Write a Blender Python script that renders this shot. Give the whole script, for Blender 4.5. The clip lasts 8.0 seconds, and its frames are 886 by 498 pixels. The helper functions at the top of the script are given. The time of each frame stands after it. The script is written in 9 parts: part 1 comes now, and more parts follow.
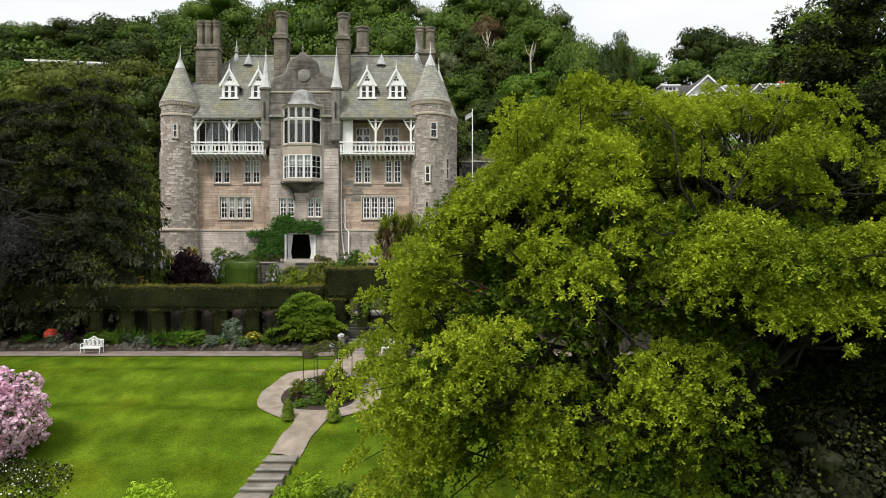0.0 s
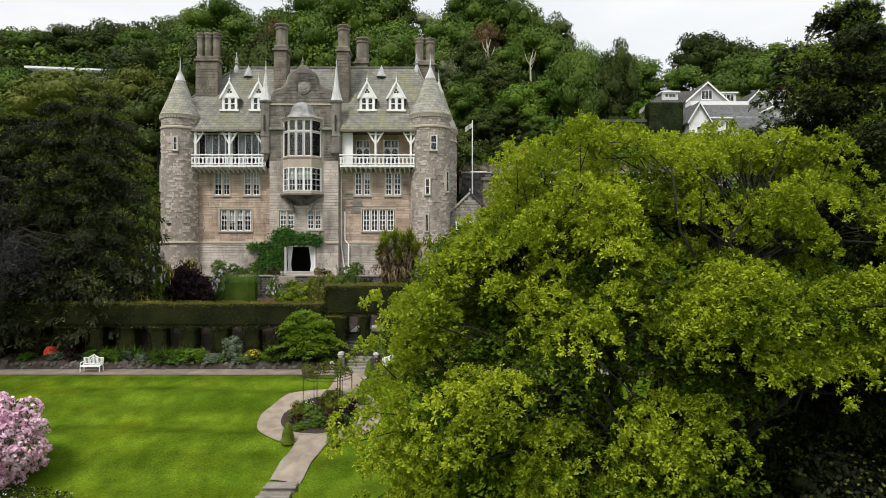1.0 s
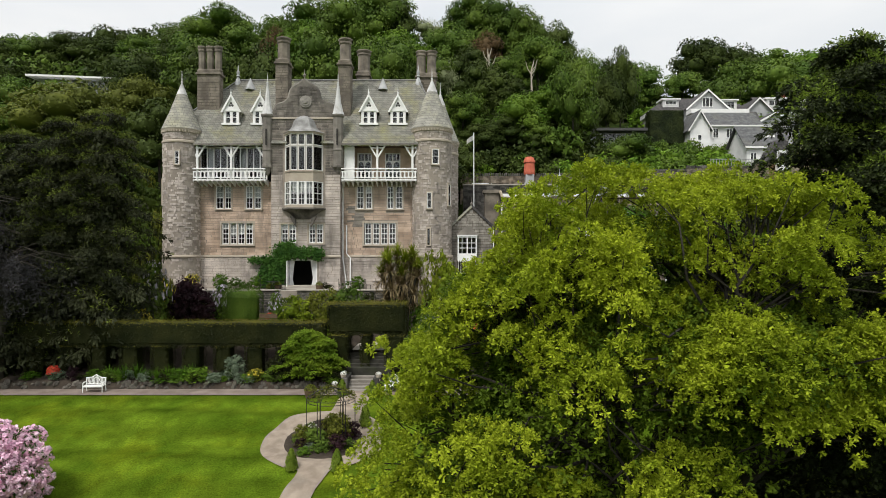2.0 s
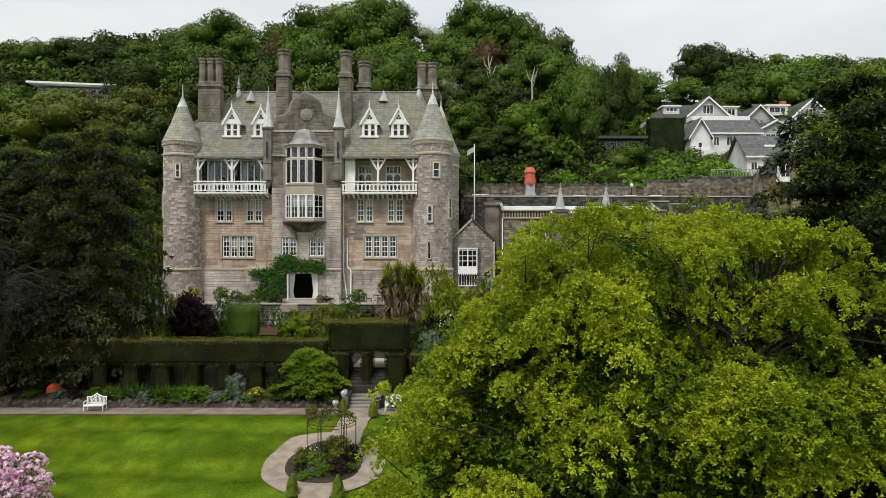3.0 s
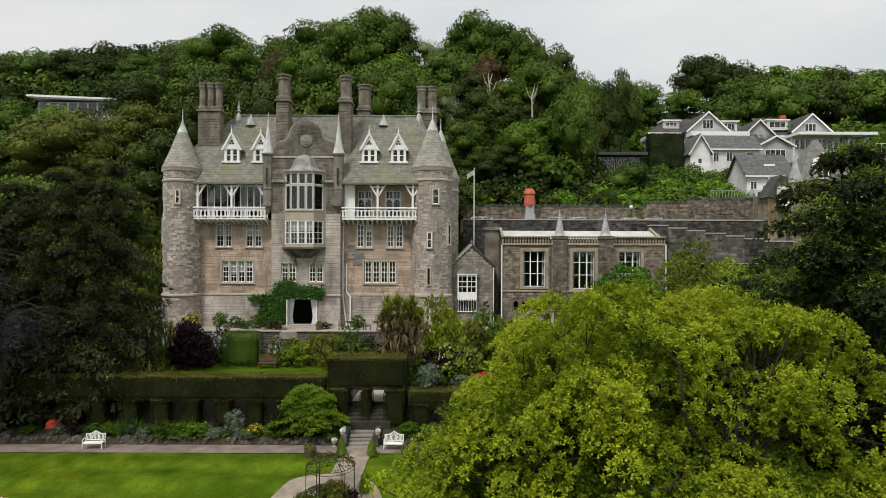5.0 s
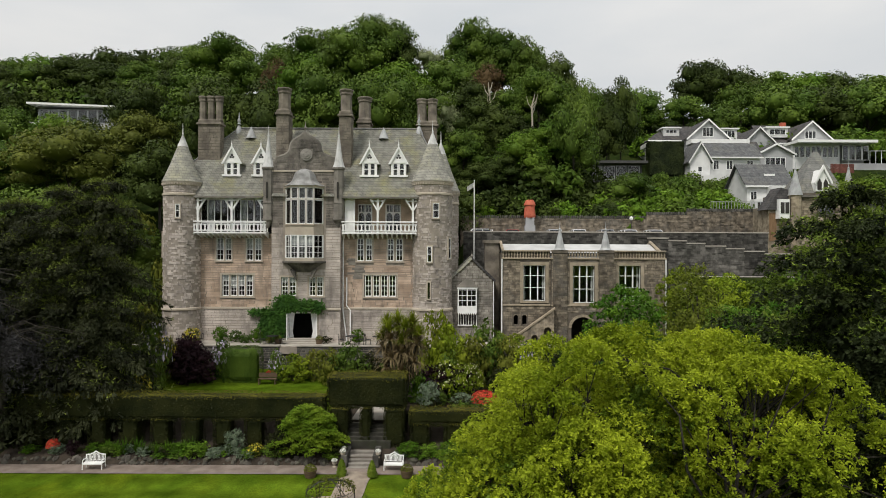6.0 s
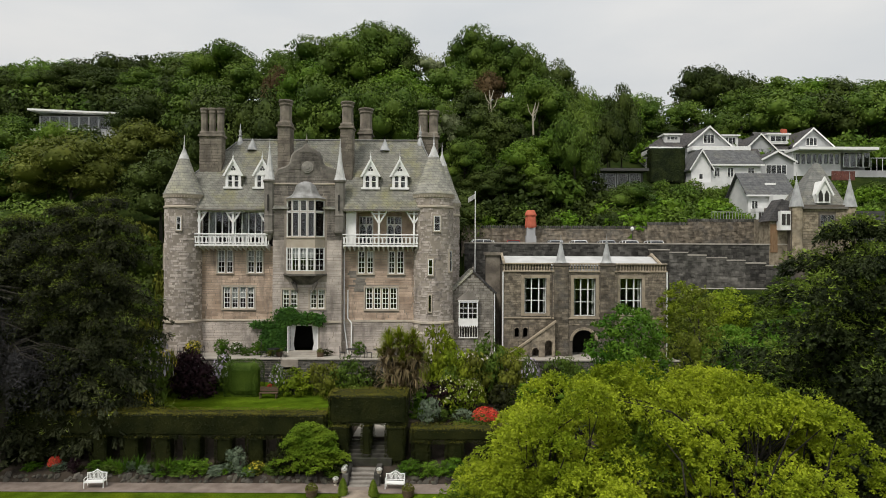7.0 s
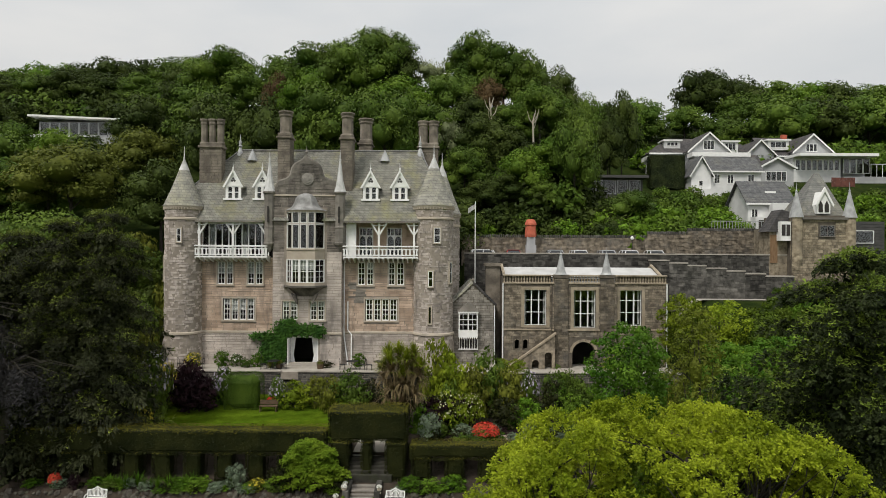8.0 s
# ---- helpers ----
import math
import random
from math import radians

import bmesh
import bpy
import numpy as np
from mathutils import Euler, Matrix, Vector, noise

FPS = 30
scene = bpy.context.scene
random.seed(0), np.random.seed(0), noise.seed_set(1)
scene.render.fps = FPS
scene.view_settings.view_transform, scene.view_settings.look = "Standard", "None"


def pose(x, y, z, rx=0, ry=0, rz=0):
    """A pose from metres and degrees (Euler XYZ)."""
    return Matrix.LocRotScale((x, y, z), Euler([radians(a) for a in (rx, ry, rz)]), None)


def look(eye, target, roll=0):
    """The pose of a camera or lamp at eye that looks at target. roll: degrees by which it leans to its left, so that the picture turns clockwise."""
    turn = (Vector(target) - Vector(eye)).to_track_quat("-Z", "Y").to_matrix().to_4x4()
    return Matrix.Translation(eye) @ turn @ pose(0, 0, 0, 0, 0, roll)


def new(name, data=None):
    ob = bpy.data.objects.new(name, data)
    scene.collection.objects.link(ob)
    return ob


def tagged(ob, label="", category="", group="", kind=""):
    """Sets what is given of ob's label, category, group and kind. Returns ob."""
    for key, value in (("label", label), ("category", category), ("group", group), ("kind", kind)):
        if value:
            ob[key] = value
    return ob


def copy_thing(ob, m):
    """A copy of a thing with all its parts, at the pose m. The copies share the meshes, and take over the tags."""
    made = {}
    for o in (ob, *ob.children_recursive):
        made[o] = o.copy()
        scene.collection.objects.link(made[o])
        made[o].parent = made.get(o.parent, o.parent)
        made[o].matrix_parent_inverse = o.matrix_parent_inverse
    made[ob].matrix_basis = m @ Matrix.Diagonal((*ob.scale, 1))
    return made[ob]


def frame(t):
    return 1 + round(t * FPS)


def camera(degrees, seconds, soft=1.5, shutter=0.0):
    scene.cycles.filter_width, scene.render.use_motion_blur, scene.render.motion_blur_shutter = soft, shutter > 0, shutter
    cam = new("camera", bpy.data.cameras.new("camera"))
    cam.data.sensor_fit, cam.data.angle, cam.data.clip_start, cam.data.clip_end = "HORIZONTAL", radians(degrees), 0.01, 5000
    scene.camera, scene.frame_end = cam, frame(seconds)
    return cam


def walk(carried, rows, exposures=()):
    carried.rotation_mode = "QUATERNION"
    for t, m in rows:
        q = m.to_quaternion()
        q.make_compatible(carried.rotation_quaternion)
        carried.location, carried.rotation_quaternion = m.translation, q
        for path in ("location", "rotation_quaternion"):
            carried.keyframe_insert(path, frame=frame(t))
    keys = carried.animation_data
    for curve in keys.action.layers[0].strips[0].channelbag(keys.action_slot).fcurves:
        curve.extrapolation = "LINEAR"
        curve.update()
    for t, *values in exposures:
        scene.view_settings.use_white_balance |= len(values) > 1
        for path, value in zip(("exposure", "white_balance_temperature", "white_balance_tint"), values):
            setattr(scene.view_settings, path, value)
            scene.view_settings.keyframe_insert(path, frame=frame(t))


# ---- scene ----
cam = camera(70.0, 8.0, 0.92)
METRES, EYE, TILT, LEAN, TURN = 9.0, 6.3, 0.0, 0.0, 0.0
ROWS = [
    (0.0, 0.0, 0.0, 0.0, 0.0, 0.0, 0.0),
    (0.5, -0.0005, -0.0008, 0.0581, -0.02, 0.01, 0.0),
    (1.0, -0.0007, -0.0018, 0.1208, -0.02, 0.01, -0.03),
    (1.5, -0.0103, -0.0019, 0.1816, -0.03, 0.08, 0.01),
    (3.0, -0.0238, -0.001, 0.3726, -0.02, 0.08, -0.06),
    (3.5, -0.0254, -0.0018, 0.429, -0.02, 0.12, -0.1),
    (4.0, -0.0222, -0.0033, 0.4936, -0.02, 0.13, -0.18),
    (4.5, -0.0197, -0.0042, 0.5537, -0.02, 0.14, -0.2),
    (6.0, -0.0224, -0.0056, 0.7543, -0.04, 0.16, -0.24),
    (6.5, -0.0269, -0.0064, 0.8147, -0.02, 0.16, -0.26),
    (7.0, -0.0294, -0.0076, 0.8785, 0.0, 0.15, -0.3),
    (7.5, -0.0314, -0.0087, 0.9362, -0.01, 0.15, -0.32),
    (8.0, -0.0312, -0.0093, 0.9981, -0.01, 0.1, -0.34),
]
walk(cam, [(t, pose(0, 0, EYE, TILT, LEAN, TURN) @ pose(METRES * x, METRES * y, METRES * z, 90 + pitch, roll, yaw)) for t, x, y, z, yaw, pitch, roll in ROWS],
     exposures=[(0.0, 0.30, 6550, 10), (1.5, 0.20, 6570, 10), (3.5, 0.02, 6610, 10), (4.5, -0.04, 6650, 10), (6.5, -0.11, 6700, 10), (8.0, -0.14, 6720, 10)])

# ---- world and sun: a bright overcast sky ----
SUN_EL, SUN_AZ, ZENITH = 56.0, 212.0, 1.7   # an overcast sky is brightest overhead
world = bpy.data.worlds.new("overcast_sky")
scene.world = world
world.use_nodes = True
wn, wl = world.node_tree.nodes, world.node_tree.links
wn.clear()
w_out = wn.new("ShaderNodeOutputWorld")
w_bg = wn.new("ShaderNodeBackground")
w_sky = wn.new("ShaderNodeTexSky")
w_sky.sky_type, w_sky.sun_disc = "NISHITA", False
w_sky.sun_elevation, w_sky.sun_rotation = radians(SUN_EL), radians(SUN_AZ)
w_hsv = wn.new("ShaderNodeHueSaturation")
w_hsv.inputs["Saturation"].default_value = 0.15
w_hsv.inputs["Value"].default_value = 1.0
w_co = wn.new("ShaderNodeTexCoord")
w_map = wn.new("ShaderNodeMapping")
w_map.inputs["Scale"].default_value = (1.6, 1.6, 5.0)
w_noise = wn.new("ShaderNodeTexNoise")
w_noise.inputs["Scale"].default_value = 1.7
w_noise.inputs["Detail"].default_value = 6.0
w_ramp = wn.new("ShaderNodeValToRGB")
w_ramp.color_ramp.elements[0].position, w_ramp.color_ramp.elements[0].color = 0.3, (5.9, 6.3, 6.7, 1)
w_ramp.color_ramp.elements[1].position, w_ramp.color_ramp.elements[1].color = 0.7, (7.2, 7.35, 7.45, 1)
w_mix = wn.new("ShaderNodeMix")
w_mix.data_type = "RGBA"
w_mix.inputs[0].default_value = 0.85
wl.new(w_co.outputs["Generated"], w_map.inputs["Vector"])
wl.new(w_map.outputs["Vector"], w_noise.inputs["Vector"])
wl.new(w_noise.outputs["Fac"], w_ramp.inputs["Fac"])
wl.new(w_sky.outputs["Color"], w_hsv.inputs["Color"])
wl.new(w_hsv.outputs["Color"], w_mix.inputs[6])
wl.new(w_ramp.outputs["Color"], w_mix.inputs[7])
w_sep = wn.new("ShaderNodeSeparateXYZ")
w_grad = wn.new("ShaderNodeMapRange")
w_grad.inputs["From Min"].default_value, w_grad.inputs["From Max"].default_value = 0.15, 1.0
w_grad.inputs["To Min"].default_value, w_grad.inputs["To Max"].default_value = 1.1, ZENITH
w_mul = wn.new("ShaderNodeVectorMath")
w_mul.operation = "SCALE"
wl.new(w_co.outputs["Generated"], w_sep.inputs[0])
wl.new(w_sep.outputs["Z"], w_grad.inputs["Value"])
wl.new(w_mix.outputs[2], w_mul.inputs[0])
wl.new(w_grad.outputs["Result"], w_mul.inputs["Scale"])
wl.new(w_mul.outputs[0], w_bg.inputs["Color"])
w_bg.inputs["Strength"].default_value = 0.1
wl.new(w_bg.outputs["Background"], w_out.inputs["Surface"])

sun = new("sun", bpy.data.lights.new("sun", "SUN"))
sun.data.energy, sun.data.angle, sun.data.color = 2.75, radians(14), (1.0, 0.97, 0.92)
sun_dir = Vector((math.sin(radians(SUN_AZ)) * math.cos(radians(SUN_EL)), math.cos(radians(SUN_AZ)) * math.cos(radians(SUN_EL)), math.sin(radians(SUN_EL))))
sun.matrix_basis = look(tuple(sun_dir * 200), (0, 0, 0))


# ---- materials ----
def material(name, c1, c2, scale=2.0, rough=0.8, fine=30.0, bump=0.3, bump_dist=0.02, metal=0.0, island=0.0, objvar=0.0,
             stain=None, stain_scale=0.4, stain_amount=0.5, translucent=0.0, stretch=(1, 1, 1), spec=0.3, run=1.0):
    """A surface with a broad colour variation, a fine grain, optional stains, and relief."""
    m = bpy.data.materials.new(name)
    m.use_nodes = True
    n, l = m.node_tree.nodes, m.node_tree.links
    b = n["Principled BSDF"]
    geo = n.new("ShaderNodeNewGeometry")
    mp = n.new("ShaderNodeMapping")
    mp.inputs["Scale"].default_value = stretch
    l.new(geo.outputs["Position"], mp.inputs["Vector"])
    big = n.new("ShaderNodeTexNoise")
    big.inputs["Scale"].default_value, big.inputs["Detail"].default_value = scale, 5.0
    l.new(mp.outputs["Vector"], big.inputs["Vector"])
    ramp = n.new("ShaderNodeValToRGB")
    ramp.color_ramp.elements[0].position, ramp.color_ramp.elements[0].color = 0.35, (*c1, 1)
    ramp.color_ramp.elements[1].position, ramp.color_ramp.elements[1].color = 0.65, (*c2, 1)
    l.new(big.outputs["Fac"], ramp.inputs["Fac"])
    colour = ramp.outputs["Color"]
    if stain:
        st = n.new("ShaderNodeTexNoise")
        st.inputs["Scale"].default_value, st.inputs["Detail"].default_value = stain_scale, 7.0
        st.inputs["Roughness"].default_value = 0.65
        sm = n.new("ShaderNodeMapping")            # stains that run down the wall
        sm.inputs["Scale"].default_value = (1, 1, run)
        l.new(geo.outputs["Position"], sm.inputs["Vector"])
        l.new(sm.outputs["Vector"], st.inputs["Vector"])
        sr = n.new("ShaderNodeValToRGB")
        sr.color_ramp.elements[0].position, sr.color_ramp.elements[0].color = 0.5, (0, 0, 0, 1)
        sr.color_ramp.elements[1].position, sr.color_ramp.elements[1].color = 0.66, (stain_amount,) * 3 + (1,)
        l.new(st.outputs["Fac"], sr.inputs["Fac"])
        mx = n.new("ShaderNodeMix")
        mx.data_type = "RGBA"
        l.new(sr.outputs["Color"], mx.inputs[0])
        l.new(colour, mx.inputs[6])
        mx.inputs[7].default_value = (*stain, 1)
        colour = mx.outputs[2]
    if island or objvar:
        hs = n.new("ShaderNodeHueSaturation")
        src = geo.outputs["Random Per Island"]
        amount = island
        if objvar:
            info = n.new("ShaderNodeObjectInfo")
            if island:
                ad = n.new("ShaderNodeMath")
                ad.operation = "ADD"
                l.new(src, ad.inputs[0])
                l.new(info.outputs["Random"], ad.inputs[1])
                fr = n.new("ShaderNodeMath")
                fr.operation = "MULTIPLY"
                l.new(ad.outputs[0], fr.inputs[0])
                fr.inputs[1].default_value = 0.5
                src, amount = fr.outputs[0], island + objvar
            else:
                src, amount = info.outputs["Random"], objvar
        rg = n.new("ShaderNodeMapRange")
        rg.inputs["To Min"].default_value, rg.inputs["To Max"].default_value = 1 - amount, 1 + amount
        l.new(src, rg.inputs["Value"])
        l.new(rg.outputs["Result"], hs.inputs["Value"])
        l.new(colour, hs.inputs["Color"])
        colour = hs.outputs["Color"]
    l.new(colour, b.inputs["Base Color"])
    b.inputs["Roughness"].default_value = rough
    b.inputs["Metallic"].default_value = metal
    b.inputs["Specular IOR Level"].default_value = spec
    if bump:
        fn = n.new("ShaderNodeTexNoise")
        fn.inputs["Scale"].default_value, fn.inputs["Detail"].default_value = fine, 4.0
        l.new(mp.outputs["Vector"], fn.inputs["Vector"])
        bp = n.new("ShaderNodeBump")
        bp.inputs["Strength"].default_value, bp.inputs["Distance"].default_value = bump, bump_dist
        l.new(fn.outputs["Fac"], bp.inputs["Height"])
        l.new(bp.outputs["Normal"], b.inputs["Normal"])
    if translucent:
        tr = n.new("ShaderNodeBsdfTranslucent")
        l.new(colour, tr.inputs["Color"])
        ms = n.new("ShaderNodeMixShader")
        ms.inputs[0].default_value = translucent
        l.new(b.outputs[0], ms.inputs[1])
        l.new(tr.outputs[0], ms.inputs[2])
        l.new(ms.outputs[0], n["Material Output"].inputs["Surface"])
    return m


def leaf(name, c1, c2, island=0.35, objvar=0.12, translucent=0.15, scale=0.5, rough=0.6):
    return material(name, c1, c2, scale, rough, 0, 0, 0, 0, island, objvar, None, 0.4, 0.5, translucent, (1, 1, 1), 0.1)


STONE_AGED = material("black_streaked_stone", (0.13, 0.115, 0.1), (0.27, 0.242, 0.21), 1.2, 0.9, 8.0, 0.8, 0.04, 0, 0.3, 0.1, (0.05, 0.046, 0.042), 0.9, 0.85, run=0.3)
STONE = material("pale_weathered_stone", (0.385, 0.337, 0.298), (0.545, 0.482, 0.43), 1.1, 0.9, 6.0, 0.9, 0.05, 0, 0.15, 0.1, (0.14, 0.125, 0.11), 0.75, 0.75, run=0.28)
STONE_WARM = material("warm_buff_stone", (0.40, 0.298, 0.222), (0.57, 0.442, 0.345), 0.9, 0.9, 6.0, 0.9, 0.05, 0, 0.25, 0.12, (0.15, 0.122, 0.1), 0.8, 0.7, run=0.28)
STONE_DARK = material("dark_weathered_stone", (0.13, 0.118, 0.103), (0.25, 0.23, 0.20), 1.2, 0.9, 9.0, 0.6, 0.03, 0, 0.35, 0.1, (0.06, 0.055, 0.05), 0.6, 0.8)
MORTAR = material("stone_mortar", (0.23, 0.2, 0.165), (0.32, 0.28, 0.235), 2.0, 0.95, 25.0, 0.4)
MORTAR_DARK = material("dark_stone_mortar", (0.085, 0.073, 0.058), (0.14, 0.12, 0.096), 2.0, 0.95, 25.0, 0.4)
STONE_MEDAL = material("weathered_carved_stone", (0.2, 0.185, 0.165), (0.33, 0.31, 0.28), 1.5, 0.9, 12.0, 0.5, 0.02, 0, 0, 0, (0.09, 0.085, 0.08), 1.2, 0.7)
STONE_PALE = material("pale_window_stone", (0.46, 0.43, 0.38), (0.58, 0.55, 0.5), 0.9, 0.85, 18.0, 0.3, 0.01, 0, 0, 0, (0.25, 0.23, 0.2), 0.9, 0.5)
DRESSED = material("dressed_stone", (0.39, 0.335, 0.265), (0.50, 0.44, 0.36), 0.9, 0.85, 18.0, 0.3, 0.01, 0, 0, 0, (0.16, 0.15, 0.13), 0.9, 0.5)
RUBBLE = material("grey_rubble_stone", (0.046, 0.044, 0.039), (0.13, 0.123, 0.11), 1.6, 0.9, 7.0, 0.7, 0.04, 0, 0.55, 0.15, (0.04, 0.04, 0.033), 0.5, 0.7)
CHIMNEY = material("dark_chimney_stone", (0.12, 0.104, 0.084), (0.235, 0.205, 0.165), 1.2, 0.9, 14.0, 0.4, 0.02, 0, 0, 0, (0.08, 0.07, 0.06), 0.8, 0.75)


def slate_material(name, c1, c2, lichen, amount):
    """Courses of slates with lichen patches; the rows run level round the roof."""
    m = material(name, c1, c2, 2.0, 0.85, 14.0, 0.3, 0.02, 0, 0, 0, lichen, 0.5, amount, 0, (1, 1, 1), 0.15)
    n, l = m.node_tree.nodes, m.node_tree.links
    geo = n.new("ShaderNodeNewGeometry")
    sep = n.new("ShaderNodeSeparateXYZ")
    l.new(geo.outputs["Position"], sep.inputs[0])
    add = n.new("ShaderNodeMath")
    l.new(sep.outputs["X"], add.inputs[0])
    l.new(sep.outputs["Y"], add.inputs[1])
    com = n.new("ShaderNodeCombineXYZ")
    l.new(add.outputs[0], com.inputs["X"])
    l.new(sep.outputs["Z"], com.inputs["Y"])
    br = n.new("ShaderNodeTexBrick")
    br.inputs["Scale"].default_value = 1.0
    br.inputs["Brick Width"].default_value, br.inputs["Row Height"].default_value = 0.42, 0.24
    br.inputs["Mortar Size"].default_value = 0.018
    br.inputs["Color1"].default_value, br.inputs["Color2"].default_value, br.inputs["Mortar"].default_value = (1.12, 1.12, 1.1, 1), (0.82, 0.82, 0.82, 1), (0.5, 0.5, 0.5, 1)
    l.new(com.outputs[0], br.inputs["Vector"])
    b = n["Principled BSDF"]
    old = b.inputs["Base Color"].links[0].from_socket
    mx = n.new("ShaderNodeMix")
    mx.data_type, mx.blend_type = "RGBA", "MULTIPLY"
    mx.inputs[0].default_value = 0.8
    l.new(old, mx.inputs[6])
    l.new(br.outputs["Color"], mx.inputs[7])
    l.new(mx.outputs[2], b.inputs["Base Color"])
    return m


SLATE = slate_material("lichened_roof_slate", (0.31, 0.305, 0.272), (0.45, 0.442, 0.385), (0.40, 0.38, 0.20), 0.75)
SLATE_CONE = slate_material("grey_cone_slate", (0.23, 0.224, 0.2), (0.34, 0.33, 0.292), (0.31, 0.3, 0.19), 0.6)
SLATE_GREY = slate_material("grey_roof_slate", (0.15, 0.15, 0.145), (0.22, 0.22, 0.205), (0.24, 0.23, 0.17), 0.5)
SLATE_MID = slate_material("blue_grey_roof_slate", (0.09, 0.092, 0.095), (0.14, 0.142, 0.145), (0.16, 0.155, 0.13), 0.4)
SLATE_DARK = slate_material("dark_roof_slate", (0.055, 0.053, 0.055), (0.095, 0.09, 0.09), (0.11, 0.10, 0.085), 0.5)
LEAD = material("weathered_lead", (0.27, 0.275, 0.275), (0.40, 0.41, 0.41), 2.0, 0.5, 20.0, 0.15, 0.01, 0.0)
LEAD_STAINED = material("stained_grey_lead", (0.17, 0.168, 0.162), (0.30, 0.30, 0.295), 1.6, 0.55, 14.0, 0.25, 0.01, 0.0, 0, 0, (0.1, 0.095, 0.085), 1.0, 0.7, run=0.3)
LEAD_PALE = material("pale_oxidised_lead", (0.46, 0.46, 0.45), (0.6, 0.6, 0.59), 2.0, 0.6, 20.0, 0.15, 0.01, 0.0, 0, 0, (0.25, 0.24, 0.22), 1.2, 0.5)
WHITE = material("white_paint", (0.76, 0.76, 0.74), (0.83, 0.83, 0.81), 3.0, 0.45, 40.0, 0.08, 0.005)
RENDER_WHITE = material("white_wall_render", (0.58, 0.58, 0.575), (0.70, 0.70, 0.69), 0.8, 0.85, 40.0, 0.2, 0.01)
RENDER_GREY = material("pale_grey_render", (0.33, 0.335, 0.34), (0.42, 0.425, 0.43), 0.8, 0.85, 40.0, 0.2, 0.01)
CLOTH = material("pale_curtain_cloth", (0.62, 0.62, 0.62), (0.74, 0.74, 0.73), 3.0, 0.9, 20.0, 0.2)
# near-black that stands for missing light in rooms, panes and recesses
DARK = material("unlit_depth_dark", (0.03, 0.028, 0.025), (0.05, 0.045, 0.04), 1.0, 0.9, 10.0, 0.1)
IRON = material("black_iron", (0.02, 0.02, 0.022), (0.04, 0.04, 0.042), 5.0, 0.5, 40.0, 0.1, 0.005, 0.6)
WOOD = material("brown_wood", (0.075, 0.05, 0.03), (0.12, 0.08, 0.05), 3.0, 0.7, 30.0, 0.3, 0.01, 0, 0, 0.1, None, 0.4, 0.5, 0, (1, 1, 6))
BARK_OAK = material("dark_oak_bark", (0.014, 0.012, 0.009), (0.034, 0.03, 0.023), 3.0, 0.95, 14.0, 0.9, 0.04)
BARK = material("rough_bark", (0.03, 0.026, 0.02), (0.06, 0.052, 0.042), 3.0, 0.95, 10.0, 0.8, 0.05, 0, 0, 0.1, (0.06, 0.065, 0.045), 1.2, 0.3, 0, (1, 1, 0.3))
ROCK = material("dark_mossy_rock", (0.045, 0.04, 0.033), (0.10, 0.09, 0.076), 3.0, 0.9, 9.0, 0.8, 0.04, 0, 0, 0.3, (0.04, 0.05, 0.02), 1.5, 0.6)
STEP = material("worn_step_stone", (0.16, 0.14, 0.115), (0.25, 0.225, 0.19), 1.6, 0.95, 20.0, 0.4, 0.02, 0, 0, 0, (0.09, 0.08, 0.06), 1.1, 0.6)
# step stone painted near-black for shade, with green stains
STEP_SHADED = material("shaded_step_stone", (0.026, 0.025, 0.02), (0.055, 0.052, 0.042), 1.6, 0.95, 20.0, 0.4, 0.02, 0, 0, 0, (0.03, 0.036, 0.016), 1.1, 0.7)
SOIL = material("dark_garden_soil", (0.026, 0.02, 0.014), (0.05, 0.038, 0.027), 1.5, 0.95, 9.0, 0.8, 0.06)
GRAVEL = material("pale_gravel", (0.205, 0.165, 0.128), (0.31, 0.258, 0.203), 1.6, 0.95, 35.0, 0.6, 0.02, 0, 0, 0, (0.15, 0.135, 0.11), 0.6, 0.5)
EARTH_GRAVEL = material("pinkish_earth_gravel", (0.15, 0.118, 0.098), (0.23, 0.188, 0.158), 1.3, 0.95, 35.0, 0.6, 0.02, 0, 0, 0, (0.10, 0.085, 0.065), 0.5, 0.5)
PAVING = material("pale_stone_paving", (0.29, 0.265, 0.23), (0.40, 0.37, 0.32), 0.9, 0.9, 20.0, 0.3, 0.01, 0, 0.06)
ASPHALT = material("asphalt", (0.045, 0.045, 0.046), (0.065, 0.065, 0.066), 1.0, 0.9, 40.0, 0.4, 0.01)
TERRACOTTA = material("red_terracotta", (0.42, 0.10, 0.06), (0.52, 0.14, 0.08), 3.0, 0.8, 20.0, 0.3, 0.01)
TIMBER_DARK = material("dark_boarding", (0.05, 0.05, 0.05), (0.09, 0.088, 0.085), 2.0, 0.8, 20.0, 0.3, 0.01, 0, 0, 0, None, 0.4, 0.5, 0, (1, 1, 8))

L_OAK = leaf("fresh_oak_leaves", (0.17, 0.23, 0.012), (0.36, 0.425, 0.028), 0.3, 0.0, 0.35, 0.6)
# inner oak leaves, darkened in colour for the shade inside the crown
L_OAK_SHADED = leaf("shaded_inner_oak_leaves", (0.06, 0.105, 0.008), (0.12, 0.175, 0.014), 0.3, 0.0, 0.35, 0.6)
L_WOOD = leaf("woodland_leaves", (0.046, 0.088, 0.011), (0.098, 0.148, 0.021), 0.13, 0.35, 0.08, 0.25)
L_BRIGHT = leaf("bright_green_leaves", (0.065, 0.136, 0.01), (0.115, 0.192, 0.018), 0.35, 0.2, 0.16, 0.5)
